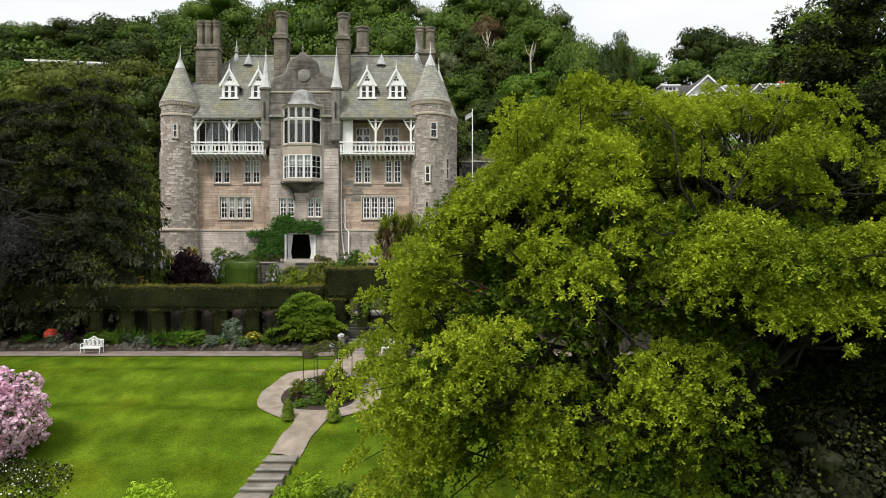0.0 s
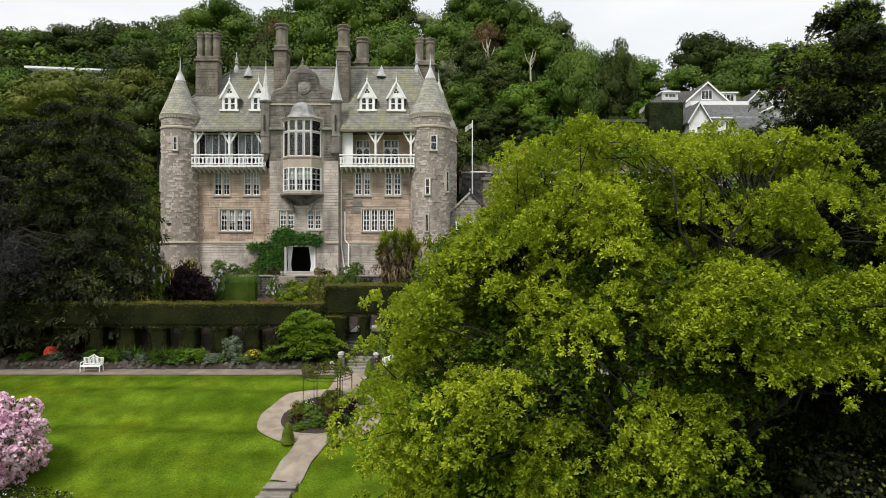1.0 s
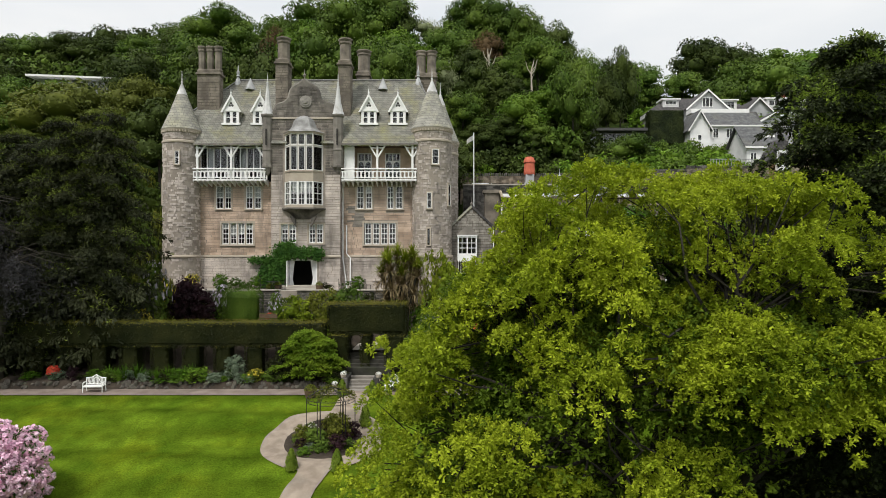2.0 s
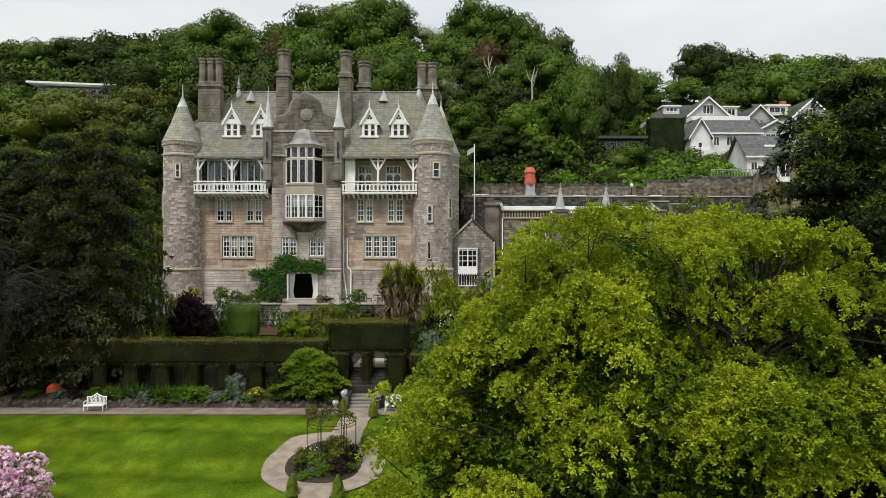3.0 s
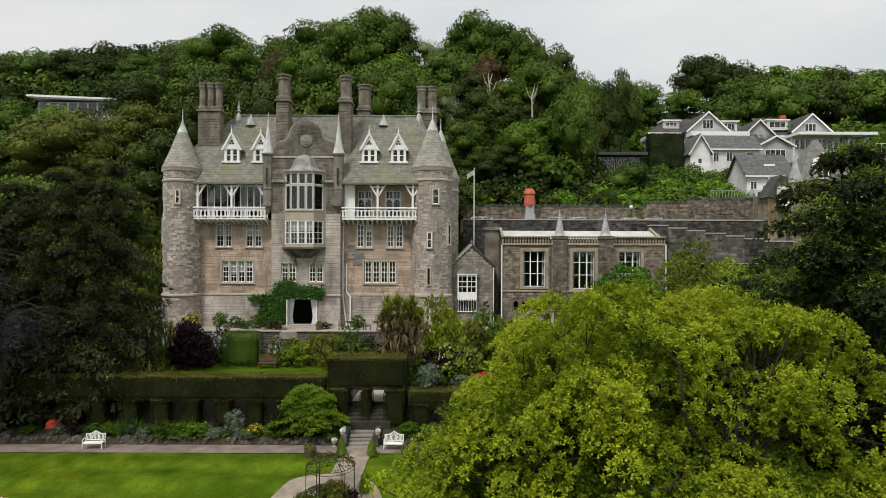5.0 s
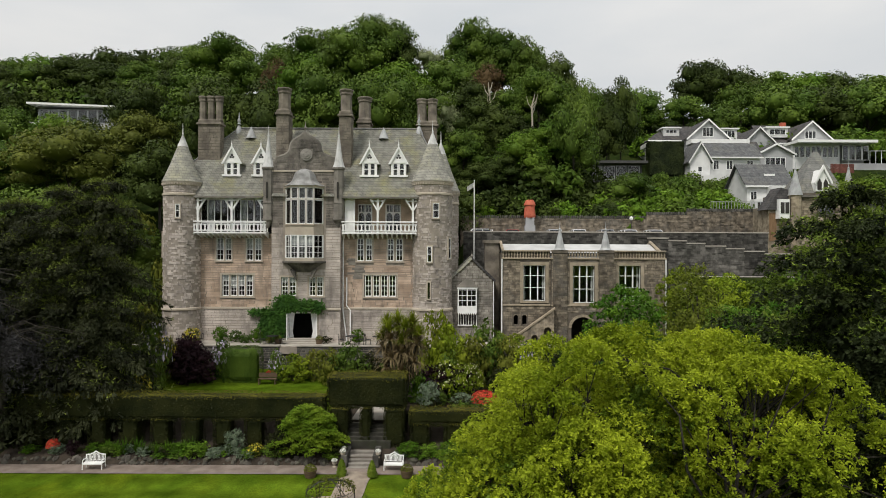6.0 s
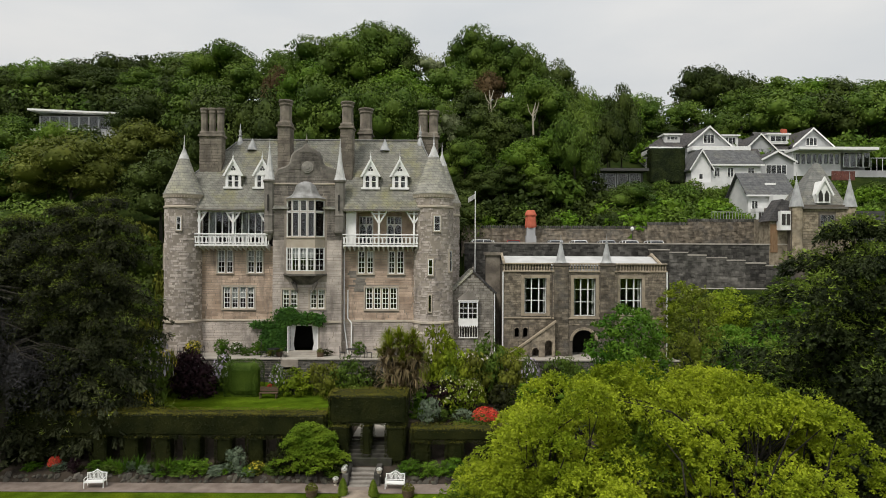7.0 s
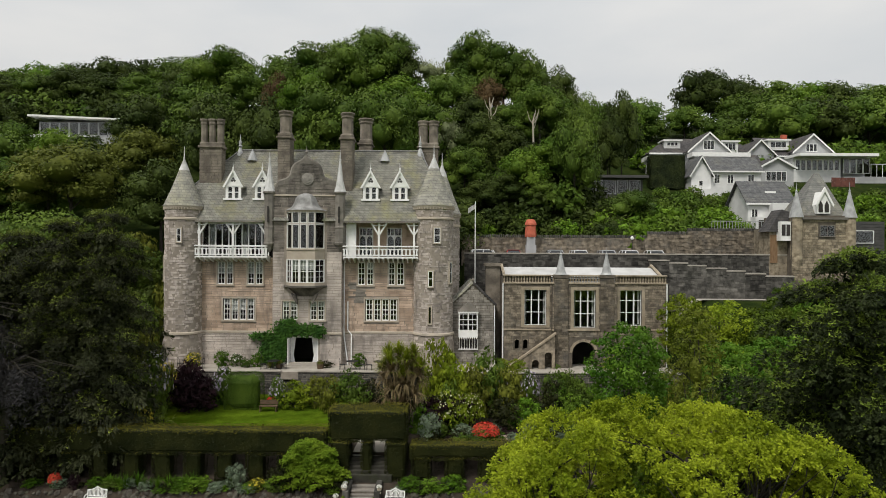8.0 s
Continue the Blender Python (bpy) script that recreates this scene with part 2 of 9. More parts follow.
L_OLIVE = leaf("olive_green_leaves", (0.08, 0.095, 0.012), (0.14, 0.15, 0.022), 0.35, 0.25, 0.2, 0.5)
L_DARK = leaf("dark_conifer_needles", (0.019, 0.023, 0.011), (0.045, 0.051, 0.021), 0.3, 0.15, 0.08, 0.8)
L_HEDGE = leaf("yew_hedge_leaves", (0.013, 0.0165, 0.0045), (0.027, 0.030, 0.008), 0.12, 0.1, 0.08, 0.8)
# golden hedge shoots, lightened further for the light on the top edge
L_HEDGE_TOP = leaf("lit_golden_hedge_shoots", (0.078, 0.076, 0.01), (0.125, 0.118, 0.018), 0.14, 0.1, 0.2, 0.8)
L_PURPLE = leaf("purple_leaves", (0.015, 0.007, 0.010), (0.032, 0.014, 0.018), 0.4, 0.1, 0.15, 1.0)
L_GREYTWIG = leaf("grey_weeping_leaves", (0.026, 0.025, 0.026), (0.058, 0.055, 0.058), 0.4, 0.1, 0.1, 1.0)
L_PINK = leaf("pink_blossom", (0.72, 0.42, 0.56), (0.87, 0.66, 0.77), 0.25, 0.0, 0.16, 2.0)
L_IVY = leaf("ivy_leaves", (0.03, 0.085, 0.014), (0.06, 0.14, 0.02), 0.35, 0.1, 0.2, 1.5)
L_BLUEGREY = leaf("grey_green_leaves", (0.10, 0.14, 0.09), (0.17, 0.21, 0.14), 0.3, 0.1, 0.2, 2.0)
L_LIME = leaf("lime_green_leaves", (0.19, 0.32, 0.014), (0.29, 0.42, 0.024), 0.3, 0.1, 0.2, 1.0)
L_MID = leaf("mid_green_leaves", (0.04, 0.10, 0.006), (0.085, 0.165, 0.012), 0.35, 0.15, 0.16, 0.6)
L_FEATHER = leaf("feathery_yellow_green_leaves", (0.115, 0.155, 0.010), (0.19, 0.225, 0.018), 0.35, 0.1, 0.16, 0.6)
L_BROWN = leaf("bronze_green_leaves", (0.072, 0.09, 0.014), (0.125, 0.142, 0.024), 0.25, 0.2, 0.16, 0.4)
L_FRESH = leaf("fresh_spring_leaves", (0.11, 0.165, 0.010), (0.21, 0.265, 0.018), 0.4, 0.1, 0.16, 0.8)
L_BOX = leaf("clipped_box_leaves", (0.045, 0.085, 0.010), (0.085, 0.135, 0.018), 0.15, 0.0, 0.16, 0.8)
L_WOOD_DARK = leaf("dark_woodland_leaves", (0.027, 0.044, 0.008), (0.06, 0.084, 0.016), 0.13, 0.3, 0.08, 0.25)
L_WOOD_BRIGHT = leaf("fresh_woodland_leaves", (0.065, 0.135, 0.012), (0.125, 0.2, 0.022), 0.22, 0.2, 0.16, 0.25)
L_COPPER = leaf("copper_brown_leaves", (0.07, 0.045, 0.02), (0.12, 0.08, 0.035), 0.25, 0.0, 0.16, 0.3)
L_PALE_WOOD = leaf("thin_pale_leaves", (0.16, 0.19, 0.09), (0.25, 0.28, 0.15), 0.25, 0.0, 0.16, 0.3)
# conifer tips, lightened for the light that falls on the boughs
L_TIPS_DARK = leaf("conifer_lit_tips", (0.085, 0.115, 0.02), (0.165, 0.205, 0.036), 0.3, 0.0, 0.2, 0.8)
L_FIR_TIPS = leaf("fir_lit_tips", (0.095, 0.145, 0.022), (0.19, 0.26, 0.038), 0.3, 0.0, 0.2, 0.6)
L_BIRCH = leaf("birch_leaves", (0.075, 0.098, 0.012), (0.135, 0.158, 0.02), 0.3, 0.0, 0.12, 0.5)
L_NEAR = leaf("glossy_green_leaves", (0.03, 0.084, 0.006), (0.082, 0.158, 0.013), 0.4, 0.1, 0.08, 0.5)
L_NEAR_OLIVE = leaf("olive_green_leaves", (0.045, 0.085, 0.007), (0.105, 0.155, 0.014), 0.4, 0.15, 0.08, 0.5)
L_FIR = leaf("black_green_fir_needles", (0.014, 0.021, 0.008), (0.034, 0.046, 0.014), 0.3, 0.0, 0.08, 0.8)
L_RED = leaf("red_flowers", (0.50, 0.04, 0.03), (0.62, 0.09, 0.05), 0.3, 0.0, 0.2, 2.0)
L_YELLOW = leaf("yellow_flowers", (0.45, 0.38, 0.04), (0.6, 0.5, 0.06), 0.3, 0.0, 0.2, 2.0)
L_WHITE = leaf("white_flowers", (0.66, 0.66, 0.62), (0.8, 0.8, 0.76), 0.2, 0.0, 0.2, 2.0)
L_LILAC = leaf("lilac_flowers", (0.34, 0.30, 0.38), (0.48, 0.44, 0.52), 0.3, 0.0, 0.2, 2.0)


# undergrowth colour, darkened for the shade under the trees
UNDERGROWTH = material("shaded_undergrowth", (0.012, 0.022, 0.005), (0.03, 0.042, 0.01), 0.6, 0.95, 4.0, 0.9, 0.2, 0, 0, 0, None, 0.4, 0.5, 0, (1, 1, 1), 0.02)


def grass_material():
    m = material("mown_lawn", (0.05, 0.088, 0.006), (0.08, 0.125, 0.009), 0.5, 0.95, 25.0, 0.7, 0.04, 0, 0, 0, (0.108, 0.138, 0.008), 0.28, 0.6, 0, (1, 1, 1), 0.0)
    n, l = m.node_tree.nodes, m.node_tree.links
    wave = n.new("ShaderNodeTexWave")          # broad mown bands across the slope, with ridge shade painted in
    wave.bands_direction = "Y"
    wave.inputs["Scale"].default_value, wave.inputs["Distortion"].default_value, wave.inputs["Detail"].default_value = 0.14, 9.0, 3.0
    wave.inputs["Detail Scale"].default_value = 0.35
    geo = n.new("ShaderNodeNewGeometry")
    l.new(geo.outputs["Position"], wave.inputs["Vector"])
    rg = n.new("ShaderNodeMapRange")
    rg.inputs["To Min"].default_value, rg.inputs["To Max"].default_value = 0.84, 1.1
    l.new(wave.outputs["Fac"], rg.inputs["Value"])
    b = n["Principled BSDF"]
    old = b.inputs["Base Color"].links[0].from_socket
    val = rg.outputs["Result"]
    for scale, lo, hi in ((14.0, 0.72, 1.28), (1.1, 0.74, 1.24)):      # tufts and worn patches
        tn = n.new("ShaderNodeTexNoise")
        tn.inputs["Scale"].default_value, tn.inputs["Detail"].default_value = scale, 3.0
        l.new(geo.outputs["Position"], tn.inputs["Vector"])
        tr = n.new("ShaderNodeMapRange")
        tr.inputs["From Min"].default_value, tr.inputs["From Max"].default_value = 0.3, 0.7
        tr.inputs["To Min"].default_value, tr.inputs["To Max"].default_value = lo, hi
        l.new(tn.outputs["Fac"], tr.inputs["Value"])
        mu = n.new("ShaderNodeMath")
        mu.operation = "MULTIPLY"
        l.new(val, mu.inputs[0])
        l.new(tr.outputs["Result"], mu.inputs[1])
        val = mu.outputs[0]
    hs = n.new("ShaderNodeHueSaturation")
    l.new(old, hs.inputs["Color"])
    l.new(val, hs.inputs["Value"])
    l.new(hs.outputs["Color"], b.inputs["Base Color"])
    return m


GRASS = grass_material()


def glass_material():
    m = bpy.data.materials.new("window_glass")
    m.use_nodes = True
    n, l = m.node_tree.nodes, m.node_tree.links
    n.remove(n["Principled BSDF"])
    fres = n.new("ShaderNodeFresnel")
    fres.inputs["IOR"].default_value = 1.6
    tr = n.new("ShaderNodeBsdfTransparent")
    tr.inputs["Color"].default_value = (0.84, 0.86, 0.85, 1)
    gl = n.new("ShaderNodeBsdfGlossy")
    gl.inputs["Roughness"].default_value = 0.03
    mx = n.new("ShaderNodeMixShader")
    l.new(fres.outputs[0], mx.inputs[0])
    l.new(tr.outputs[0], mx.inputs[1])
    l.new(gl.outputs[0], mx.inputs[2])
    l.new(mx.outputs[0], n["Material Output"].inputs["Surface"])
    return m


GLASS = glass_material()


# ---- mesh helpers ----
def empty(name, x=0, y=0, z=0, rz=0):
    ob = new(name)
    ob.empty_display_size = 0.3
    ob.matrix_basis = pose(x, y, z, 0, 0, rz)
    return ob


def link_mesh(name, me, mat, parent=None, label=""):
    if mat is not None and not me.materials:
        me.materials.append(mat)
    ob = new(name, me)
    if parent is not None:
        ob.parent = parent
    if label:
        ob["label"] = label
    return ob


def part(name, bm, mat, parent=None, label="", smooth=False):
    me = bpy.data.meshes.new(name)
    bmesh.ops.recalc_face_normals(bm, faces=bm.faces)
    bm.to_mesh(me)
    bm.free()
    if smooth:
        me.shade_smooth()
        me.set_sharp_from_angle(angle=radians(40))
    return link_mesh(name, me, mat, parent, label)


def fast_mesh(name, verts, faces):
    """A mesh from arrays of corners and of equal-sided faces."""
    verts, faces = np.asarray(verts, dtype=np.float32), np.asarray(faces, dtype=np.int32)
    me = bpy.data.meshes.new(name)
    k = faces.shape[1]
    me.vertices.add(len(verts))
    me.vertices.foreach_set("co", verts.ravel())
    me.loops.add(faces.size)
    me.loops.foreach_set("vertex_index", faces.ravel())
    me.polygons.add(len(faces))
    me.polygons.foreach_set("loop_start", np.arange(0, faces.size, k, dtype=np.int32))
    me.update(calc_edges=True)
    return me


def box(bm, x0, x1, y0, y1, z0, z1, bev=0.0):
    v = [bm.verts.new(p) for p in ((x0, y0, z0), (x1, y0, z0), (x1, y1, z0), (x0, y1, z0), (x0, y0, z1), (x1, y0, z1), (x1, y1, z1), (x0, y1, z1))]
    f = [bm.faces.new([v[i] for i in q]) for q in ((0, 3, 2, 1), (4, 5, 6, 7), (0, 1, 5, 4), (1, 2, 6, 5), (2, 3, 7, 6), (3, 0, 4, 7))]
    if bev:
        es = list({e for q in f for e in q.edges})
        bmesh.ops.bevel(bm, geom=es, offset=bev, segments=1, affect="EDGES")


def prism(bm, pts, y0, y1):
    """A closed outline in x and z, drawn out from y0 to y1."""
    a = [bm.verts.new((x, y0, z)) for x, z in pts]
    b = [bm.verts.new((x, y1, z)) for x, z in pts]
    bm.faces.new(a)
    bm.faces.new(b[::-1])
    n = len(pts)
    for i in range(n):
        bm.faces.new((a[i], b[i], b[(i + 1) % n], a[(i + 1) % n]))


def wbox(*a):
    bm = bmesh.new()
    box(bm, *a)
    return bm


def spandrels(bm, x0, x1, z_spring, z_top, y0, y1):
    """Fills the corners of an opening so that it ends in an arch."""
    c, h = (x0 + x1) / 2, (x1 - x0) / 2
    for s in (-1, 1):
        arc_ = [(c + s * h * math.cos(t * math.pi / 16), z_spring + (z_top - z_spring) * math.sin(t * math.pi / 16)) for t in range(9)]
        prism(bm, [(c + s * h, z_top + 0.02), *[(x, z) for x, z in arc_], (c, z_top + 0.02)], y0, y1)


def slab(bm, pts, z0, z1):
    """A closed outline in x and y, drawn up from z0 to z1."""
    a = [bm.verts.new((x, y, z0)) for x, y in pts]
    b = [bm.verts.new((x, y, z1)) for x, y in pts]
    bm.faces.new(a[::-1])
    bm.faces.new(b)
    n = len(pts)
    for i in range(n):
        bm.faces.new((a[i], a[(i + 1) % n], b[(i + 1) % n], b[i]))


def lathe(bm, cx, cy, rings, n=24, close=True):
    """A turned body: rings of (radius, height) from the bottom up."""
    rows = []
    for r, z in rings:
        rows.append([bm.verts.new((cx + r * math.cos(2 * math.pi * i / n), cy + r * math.sin(2 * math.pi * i / n), z)) for i in range(n)] if r > 0.001 else [bm.verts.new((cx, cy, z))])
    for a, b in zip(rows, rows[1:]):
        for i in range(n):
            q = [a[i % len(a)], a[(i + 1) % len(a)], b[(i + 1) % len(b)], b[i % len(b)]]
            u = []
            for v in q:
                if v not in u:
                    u.append(v)
            if len(u) > 2:
                bm.faces.new(u)
    if close and len(rows[0]) > 2:
        bm.faces.new(rows[0][::-1])
    if close and len(rows[-1]) > 2:
        bm.faces.new(rows[-1])


def tube(bm, pts, radii, n=8):
    """A bent tapering rod through the points."""
    pts = [Vector(p) for p in pts]
    rows = []
    for i, p in enumerate(pts):
        d = (pts[min(i + 1, len(pts) - 1)] - pts[max(i - 1, 0)]).normalized()
        u = d.orthogonal().normalized()
        if rows:
            u = (last - d * last.dot(d)).normalized()
        last = u
        w = d.cross(u)
        r = radii[i] if hasattr(radii, "__len__") else radii
        rows.append([bm.verts.new(p + (u * math.cos(2 * math.pi * k / n) + w * math.sin(2 * math.pi * k / n)) * r) for k in range(n)])
    for a, b in zip(rows, rows[1:]):
        for k in range(n):
            bm.faces.new((a[k], a[(k + 1) % n], b[(k + 1) % n], b[k]))
    bm.faces.new(rows[0][::-1])
    bm.faces.new(rows[-1])


def cut_rects(u0, u1, z0, z1, holes):
    """The rectangle less the holes, as rectangles."""
    us = sorted({u0, u1, *[min(max(h[i], u0), u1) for h in holes for i in (0, 1)]})
    out = []
    for a, b in zip(us, us[1:]):
        if b - a < 1e-4:
            continue
        m = (a + b) / 2
        inside = sorted((max(h[2], z0), min(h[3], z1)) for h in holes if h[0] < m < h[1] and h[3] > z0 and h[2] < z1)
        z = z0
        for h0, h1 in inside:
            if h0 > z + 1e-4:
                out.append((a, b, z, h0))
            z = max(z, h1)
        if z1 > z + 1e-4:
            out.append((a, b, z, z1))
    return out


def wall(name, u0, u1, z0, z1, y0, y1, holes, mat, parent):
    bm = bmesh.new()
    for a, b, c, d in cut_rects(u0, u1, z0, z1, holes):
        box(bm, a, b, y0, y1, c, d)
    return part(name, bm, mat, parent)


def courses(u0, u1, z0, z1, holes, rng, ch=(0.15, 0.27), ln=(0.4, 1.25)):
    """Rows of stones (u0, u1, z0, z1) over a wall, clear of its openings."""
    out, z = [], z0
    while z < z1 - 0.05:
        h = min(rng.uniform(*ch), z1 - z)
        if z1 - z - h < 0.1:
            h = z1 - z
        cut = sorted((q[0], q[1]) for q in holes if q[2] < z + h - 0.03 and q[3] > z + 0.03)
        spans, a = [], u0
        for c, d in cut:
            if c > a:
                spans.append((a, min(c, u1)))
            a = max(a, d)
        if a < u1:
            spans.append((a, u1))
        for a, b in spans:
            u = a
            while u < b - 0.02:
                w = rng.uniform(*ln)
                if b - u - w < ln[0] * 0.6:
                    w = b - u
                out.append((u, u + w, z, z + h))
                u += w
        z += h
    return out


def stone_field(stones, place, rng, proud=(0.006, 0.032), gap=0.005):
    """Corners and faces of proud, slightly chamfered stones; place(u, z, d) puts one point d out of the wall."""
    verts, faces = [], []
    for a, b, c, d in stones:
        k, p = len(verts), rng.uniform(*proud)
        j = gap + rng.uniform(0, 0.005)
        a2, b2, c2, d2 = a + j, b - j, c + j, d - j
        s = min(0.012, (b2 - a2) * 0.2, (d2 - c2) * 0.2)
        for q in ((a2, c2), (b2, c2), (b2, d2), (a2, d2)):
            verts.append(place(*q, -0.02))
        for q in ((a2 + s, c2 + s), (b2 - s, c2 + s), (b2 - s, d2 - s), (a2 + s, d2 - s)):
            verts.append(place(*q, p + rng.uniform(-0.003, 0.003)))
        faces += [(k + 4, k + 5, k + 6, k + 7), (k, k + 1, k + 5, k + 4), (k + 1, k + 2, k + 6, k + 5), (k + 2, k + 3, k + 7, k + 6), (k + 3, k, k + 4, k + 7)]
    return verts, faces


def stonework(name, stones, place, rng, mat, parent, label="", proud=(0.006, 0.032)):
    v, f = stone_field(stones, place, rng, proud)
    me = fast_mesh(name, v, f)
    me.shade_flat()
    ob = link_mesh(name, me, mat, parent, label)
    ob["kind"] = "stuff"
    return ob


def loose_stones(stones, y, rng, mat, parent, inv=None, proud=(0.006, 0.032)):
    """Stones as pieces of their own, on a few shared meshes, in the wall plane y."""
    kinds = []
    for k in range(4):
        p = rng.uniform(*proud)
        v, f = stone_field([(0, 1, 0, 1)], lambda u, z, d: (u, -d, z), rng, (p, p + 0.01), 0.02)
        me = fast_mesh("stone", v, f)
        me.shade_flat()
        me.materials.append(mat)
        kinds.append(me)
    for a, b, c, d in stones:
        o = link_mesh("stone", kinds[rng.randrange(4)], None, parent)
        o.matrix_basis = Matrix.Translation((a, y, c)) @ Matrix.Diagonal((b - a, 1, d - c, 1))
        if inv is not None:
            o.matrix_parent_inverse = inv


def flat_at(y):
    return lambda u, z, d: (u, y - d, z)


def round_at(cx, cy, r):
    return lambda u, z, d: (cx + (r + d) * math.sin(u / r), cy - (r + d) * math.cos(u / r), z)


# ---- foliage ----
def leaf_quads(points, normals, size, rng, jitter=0.7, aspect=0.6, fold=0.0):
    """One four-sided leaf at each point, facing roughly along its normal."""
    n = len(points)
    nn = normals + rng.normal(0, jitter, (n, 3))
    nn /= np.linalg.norm(nn, axis=1)[:, None] + 1e-9
    t = rng.normal(0, 1, (n, 3))
    t -= nn * (t * nn).sum(1)[:, None]
    t /= np.linalg.norm(t, axis=1)[:, None] + 1e-9
    b = np.cross(nn, t)
    s = (size * rng.uniform(0.6, 1.3, n))[:, None]
    v = np.empty((n, 4, 3))
    v[:, 0] = points - t * s * 0.5
    v[:, 1] = points + b * s * 0.5 * aspect + nn * s * fold
    v[:, 2] = points + t * s * 0.5
    v[:, 3] = points - b * s * 0.5 * aspect + nn * s * fold
    return v.reshape(-1, 3), np.arange(4 * n).reshape(n, 4)


def leaf_tris(points, normals, size, rng, jitter=0.7, slim=1.0):
    """One three-sided leaf at each point, for trees far off."""
    n = len(points)
    nn = normals + rng.normal(0, jitter, (n, 3))
    nn /= np.linalg.norm(nn, axis=1)[:, None] + 1e-9
    t = rng.normal(0, 1, (n, 3))
    t -= nn * (t * nn).sum(1)[:, None]
    t /= np.linalg.norm(t, axis=1)[:, None] + 1e-9
    b = np.cross(nn, t)
    s = (size * rng.uniform(0.5, 1.4, n))[:, None]
    v = np.stack([points - t * s * 0.5 - b * s * 0.35 * slim, points + t * s * 0.6, points - t * s * 0.3 + b * s * 0.45 * slim], 1)
    return v.reshape(-1, 3), np.arange(3 * n).reshape(n, 3)


def lobe_points(lobes, per_area, rng, low=-0.35, shell=(0.75, 1.05)):
    """Points and outward normals over the upper part of many ellipsoids."""
    ps, ns = [], []
    for cx, cy, cz, rx, ry, rz in lobes:
        m = max(8, int(per_area * 4 * math.pi * ((rx * ry + rx * rz + ry * rz) / 3)))
        d = rng.normal(0, 1, (m, 3))
        d /= np.linalg.norm(d, axis=1)[:, None]
        d = d[d[:, 2] > low]
        r = rng.uniform(*shell, len(d))[:, None]
        ps.append(d * r * (rx, ry, rz) + (cx, cy, cz))
        ns.append(d)
    return np.concatenate(ps), np.concatenate(ns)


def crown_lobes(rx, ry, rz, count, rng, size=(0.26, 0.42), bottom=-0.5):
    """Lobes over an uneven crown centred on the origin."""
    out = []
    for i in range(count):
        z = bottom + (1 - bottom) * (i + 0.5) / count
        a = i * 2.399963 + rng.uniform(-0.4, 0.4)
        k = math.sqrt(max(0.0, 1 - z * z)) * rng.uniform(0.72, 1.0)
        s = rng.uniform(*size)
        out.append((k * math.cos(a) * rx, k * math.sin(a) * ry, z * rz * rng.uniform(0.85, 1.0), s * rx, s * ry, s * rz * 0.75))
    out.append((0, 0, 0.1 * rz, rx * 0.6, ry * 0.6, rz * 0.6))
    return out


def branches(bm, base, height, targets, r0, rng, n=7):
    """A tapered trunk with limbs that reach towards the targets."""
    base = Vector(base)
    top = base + Vector((rng.uniform(-0.05, 0.05) * height, rng.uniform(-0.05, 0.05) * height, height))
    mid = base.lerp(top, 0.5) + Vector((rng.uniform(-0.04, 0.04) * height, 0, 0))
    tube(bm, [base + Vector((0, 0, -0.3)), base + Vector((0, 0, height * 0.12)), mid, top], [r0 * 1.35, r0, r0 * 0.8, r0 * 0.35], n)
    for p in targets:
        p = Vector(p)
        s = base.lerp(top, rng.uniform(0.35, 0.95))
        m = s.lerp(p, 0.5) + Vector((rng.uniform(-0.1, 0.1), rng.uniform(-0.1, 0.1), rng.uniform(-0.02, 0.12))) * (p - s).length
        tube(bm, [s, m, p], [r0 * 0.38, r0 * 0.22, r0 * 0.06], 5)


def lobe_cores(name, lobes, k, mat, parent):
    """The shaded inner mass of each lobe."""
    bm = bmesh.new()
    bmesh.ops.create_icosphere(bm, subdivisions=1, radius=1.0)
    v0 = np.array([v.co[:] for v in bm.verts])
    f0 = np.array([[v.index for v in f.verts] for f in bm.faces])
    bm.free()
    vs = [v0 * (q[3] * k, q[4] * k, q[5] * k) + q[:3] for q in lobes]
    fs = [f0 + i * len(v0) for i in range(len(lobes))]
    return link_mesh(name, fast_mesh(name, np.concatenate(vs), np.concatenate(fs)), mat, parent)


def broadleaf(name, r, hgt, mat, seed, leaf_size=0.45, density=9.0, lobes=26, trunk=True, squash=0.85, bottom=-0.5, size=(0.26, 0.42), flat=1.0, core=0.55, low=-0.45, limbs=6, far=False, shell=(0.55, 1.2)):
    """A tree with its foot at the origin: trunk with limbs, and a lobed crown of leaves."""
    rng = np.random.default_rng(seed)
    tree = empty(name)
    rz = r * squash
    cz = hgt - rz
    lb = [(x, y, z + cz, a, b, (a + b) / 2 * rng.uniform(0.6, 0.95) * flat) for x, y, z, a, b, c in crown_lobes(r * 0.8, r * 0.8, rz * 0.85, lobes, rng, size, bottom)[:-1]]
    inner = (0, 0, cz, r * 0.62, r * 0.62, rz * 0.66)
    if trunk:
        bm = bmesh.new()
        branches(bm, (0, 0, -1.0), cz + rz * 0.4 + 1.0, [q[:3] for q in lb[:: max(1, len(lb) // limbs)]], 0.04 * r + 0.03, rng)
        part("trunk", bm, BARK, tree, "rough grey-brown bark", True)
    p, n = lobe_points(lb + [inner], density, rng, low, shell)
    v, f = leaf_tris(p, n, leaf_size, rng, 0.4) if far else leaf_quads(p, n, leaf_size, rng, 0.55)
    link_mesh("crown", fast_mesh("crown", v, f), mat, tree)
    if core:
        lobe_cores("inner_crown", lb[::2] + [inner], core, mat, tree)
    return tree


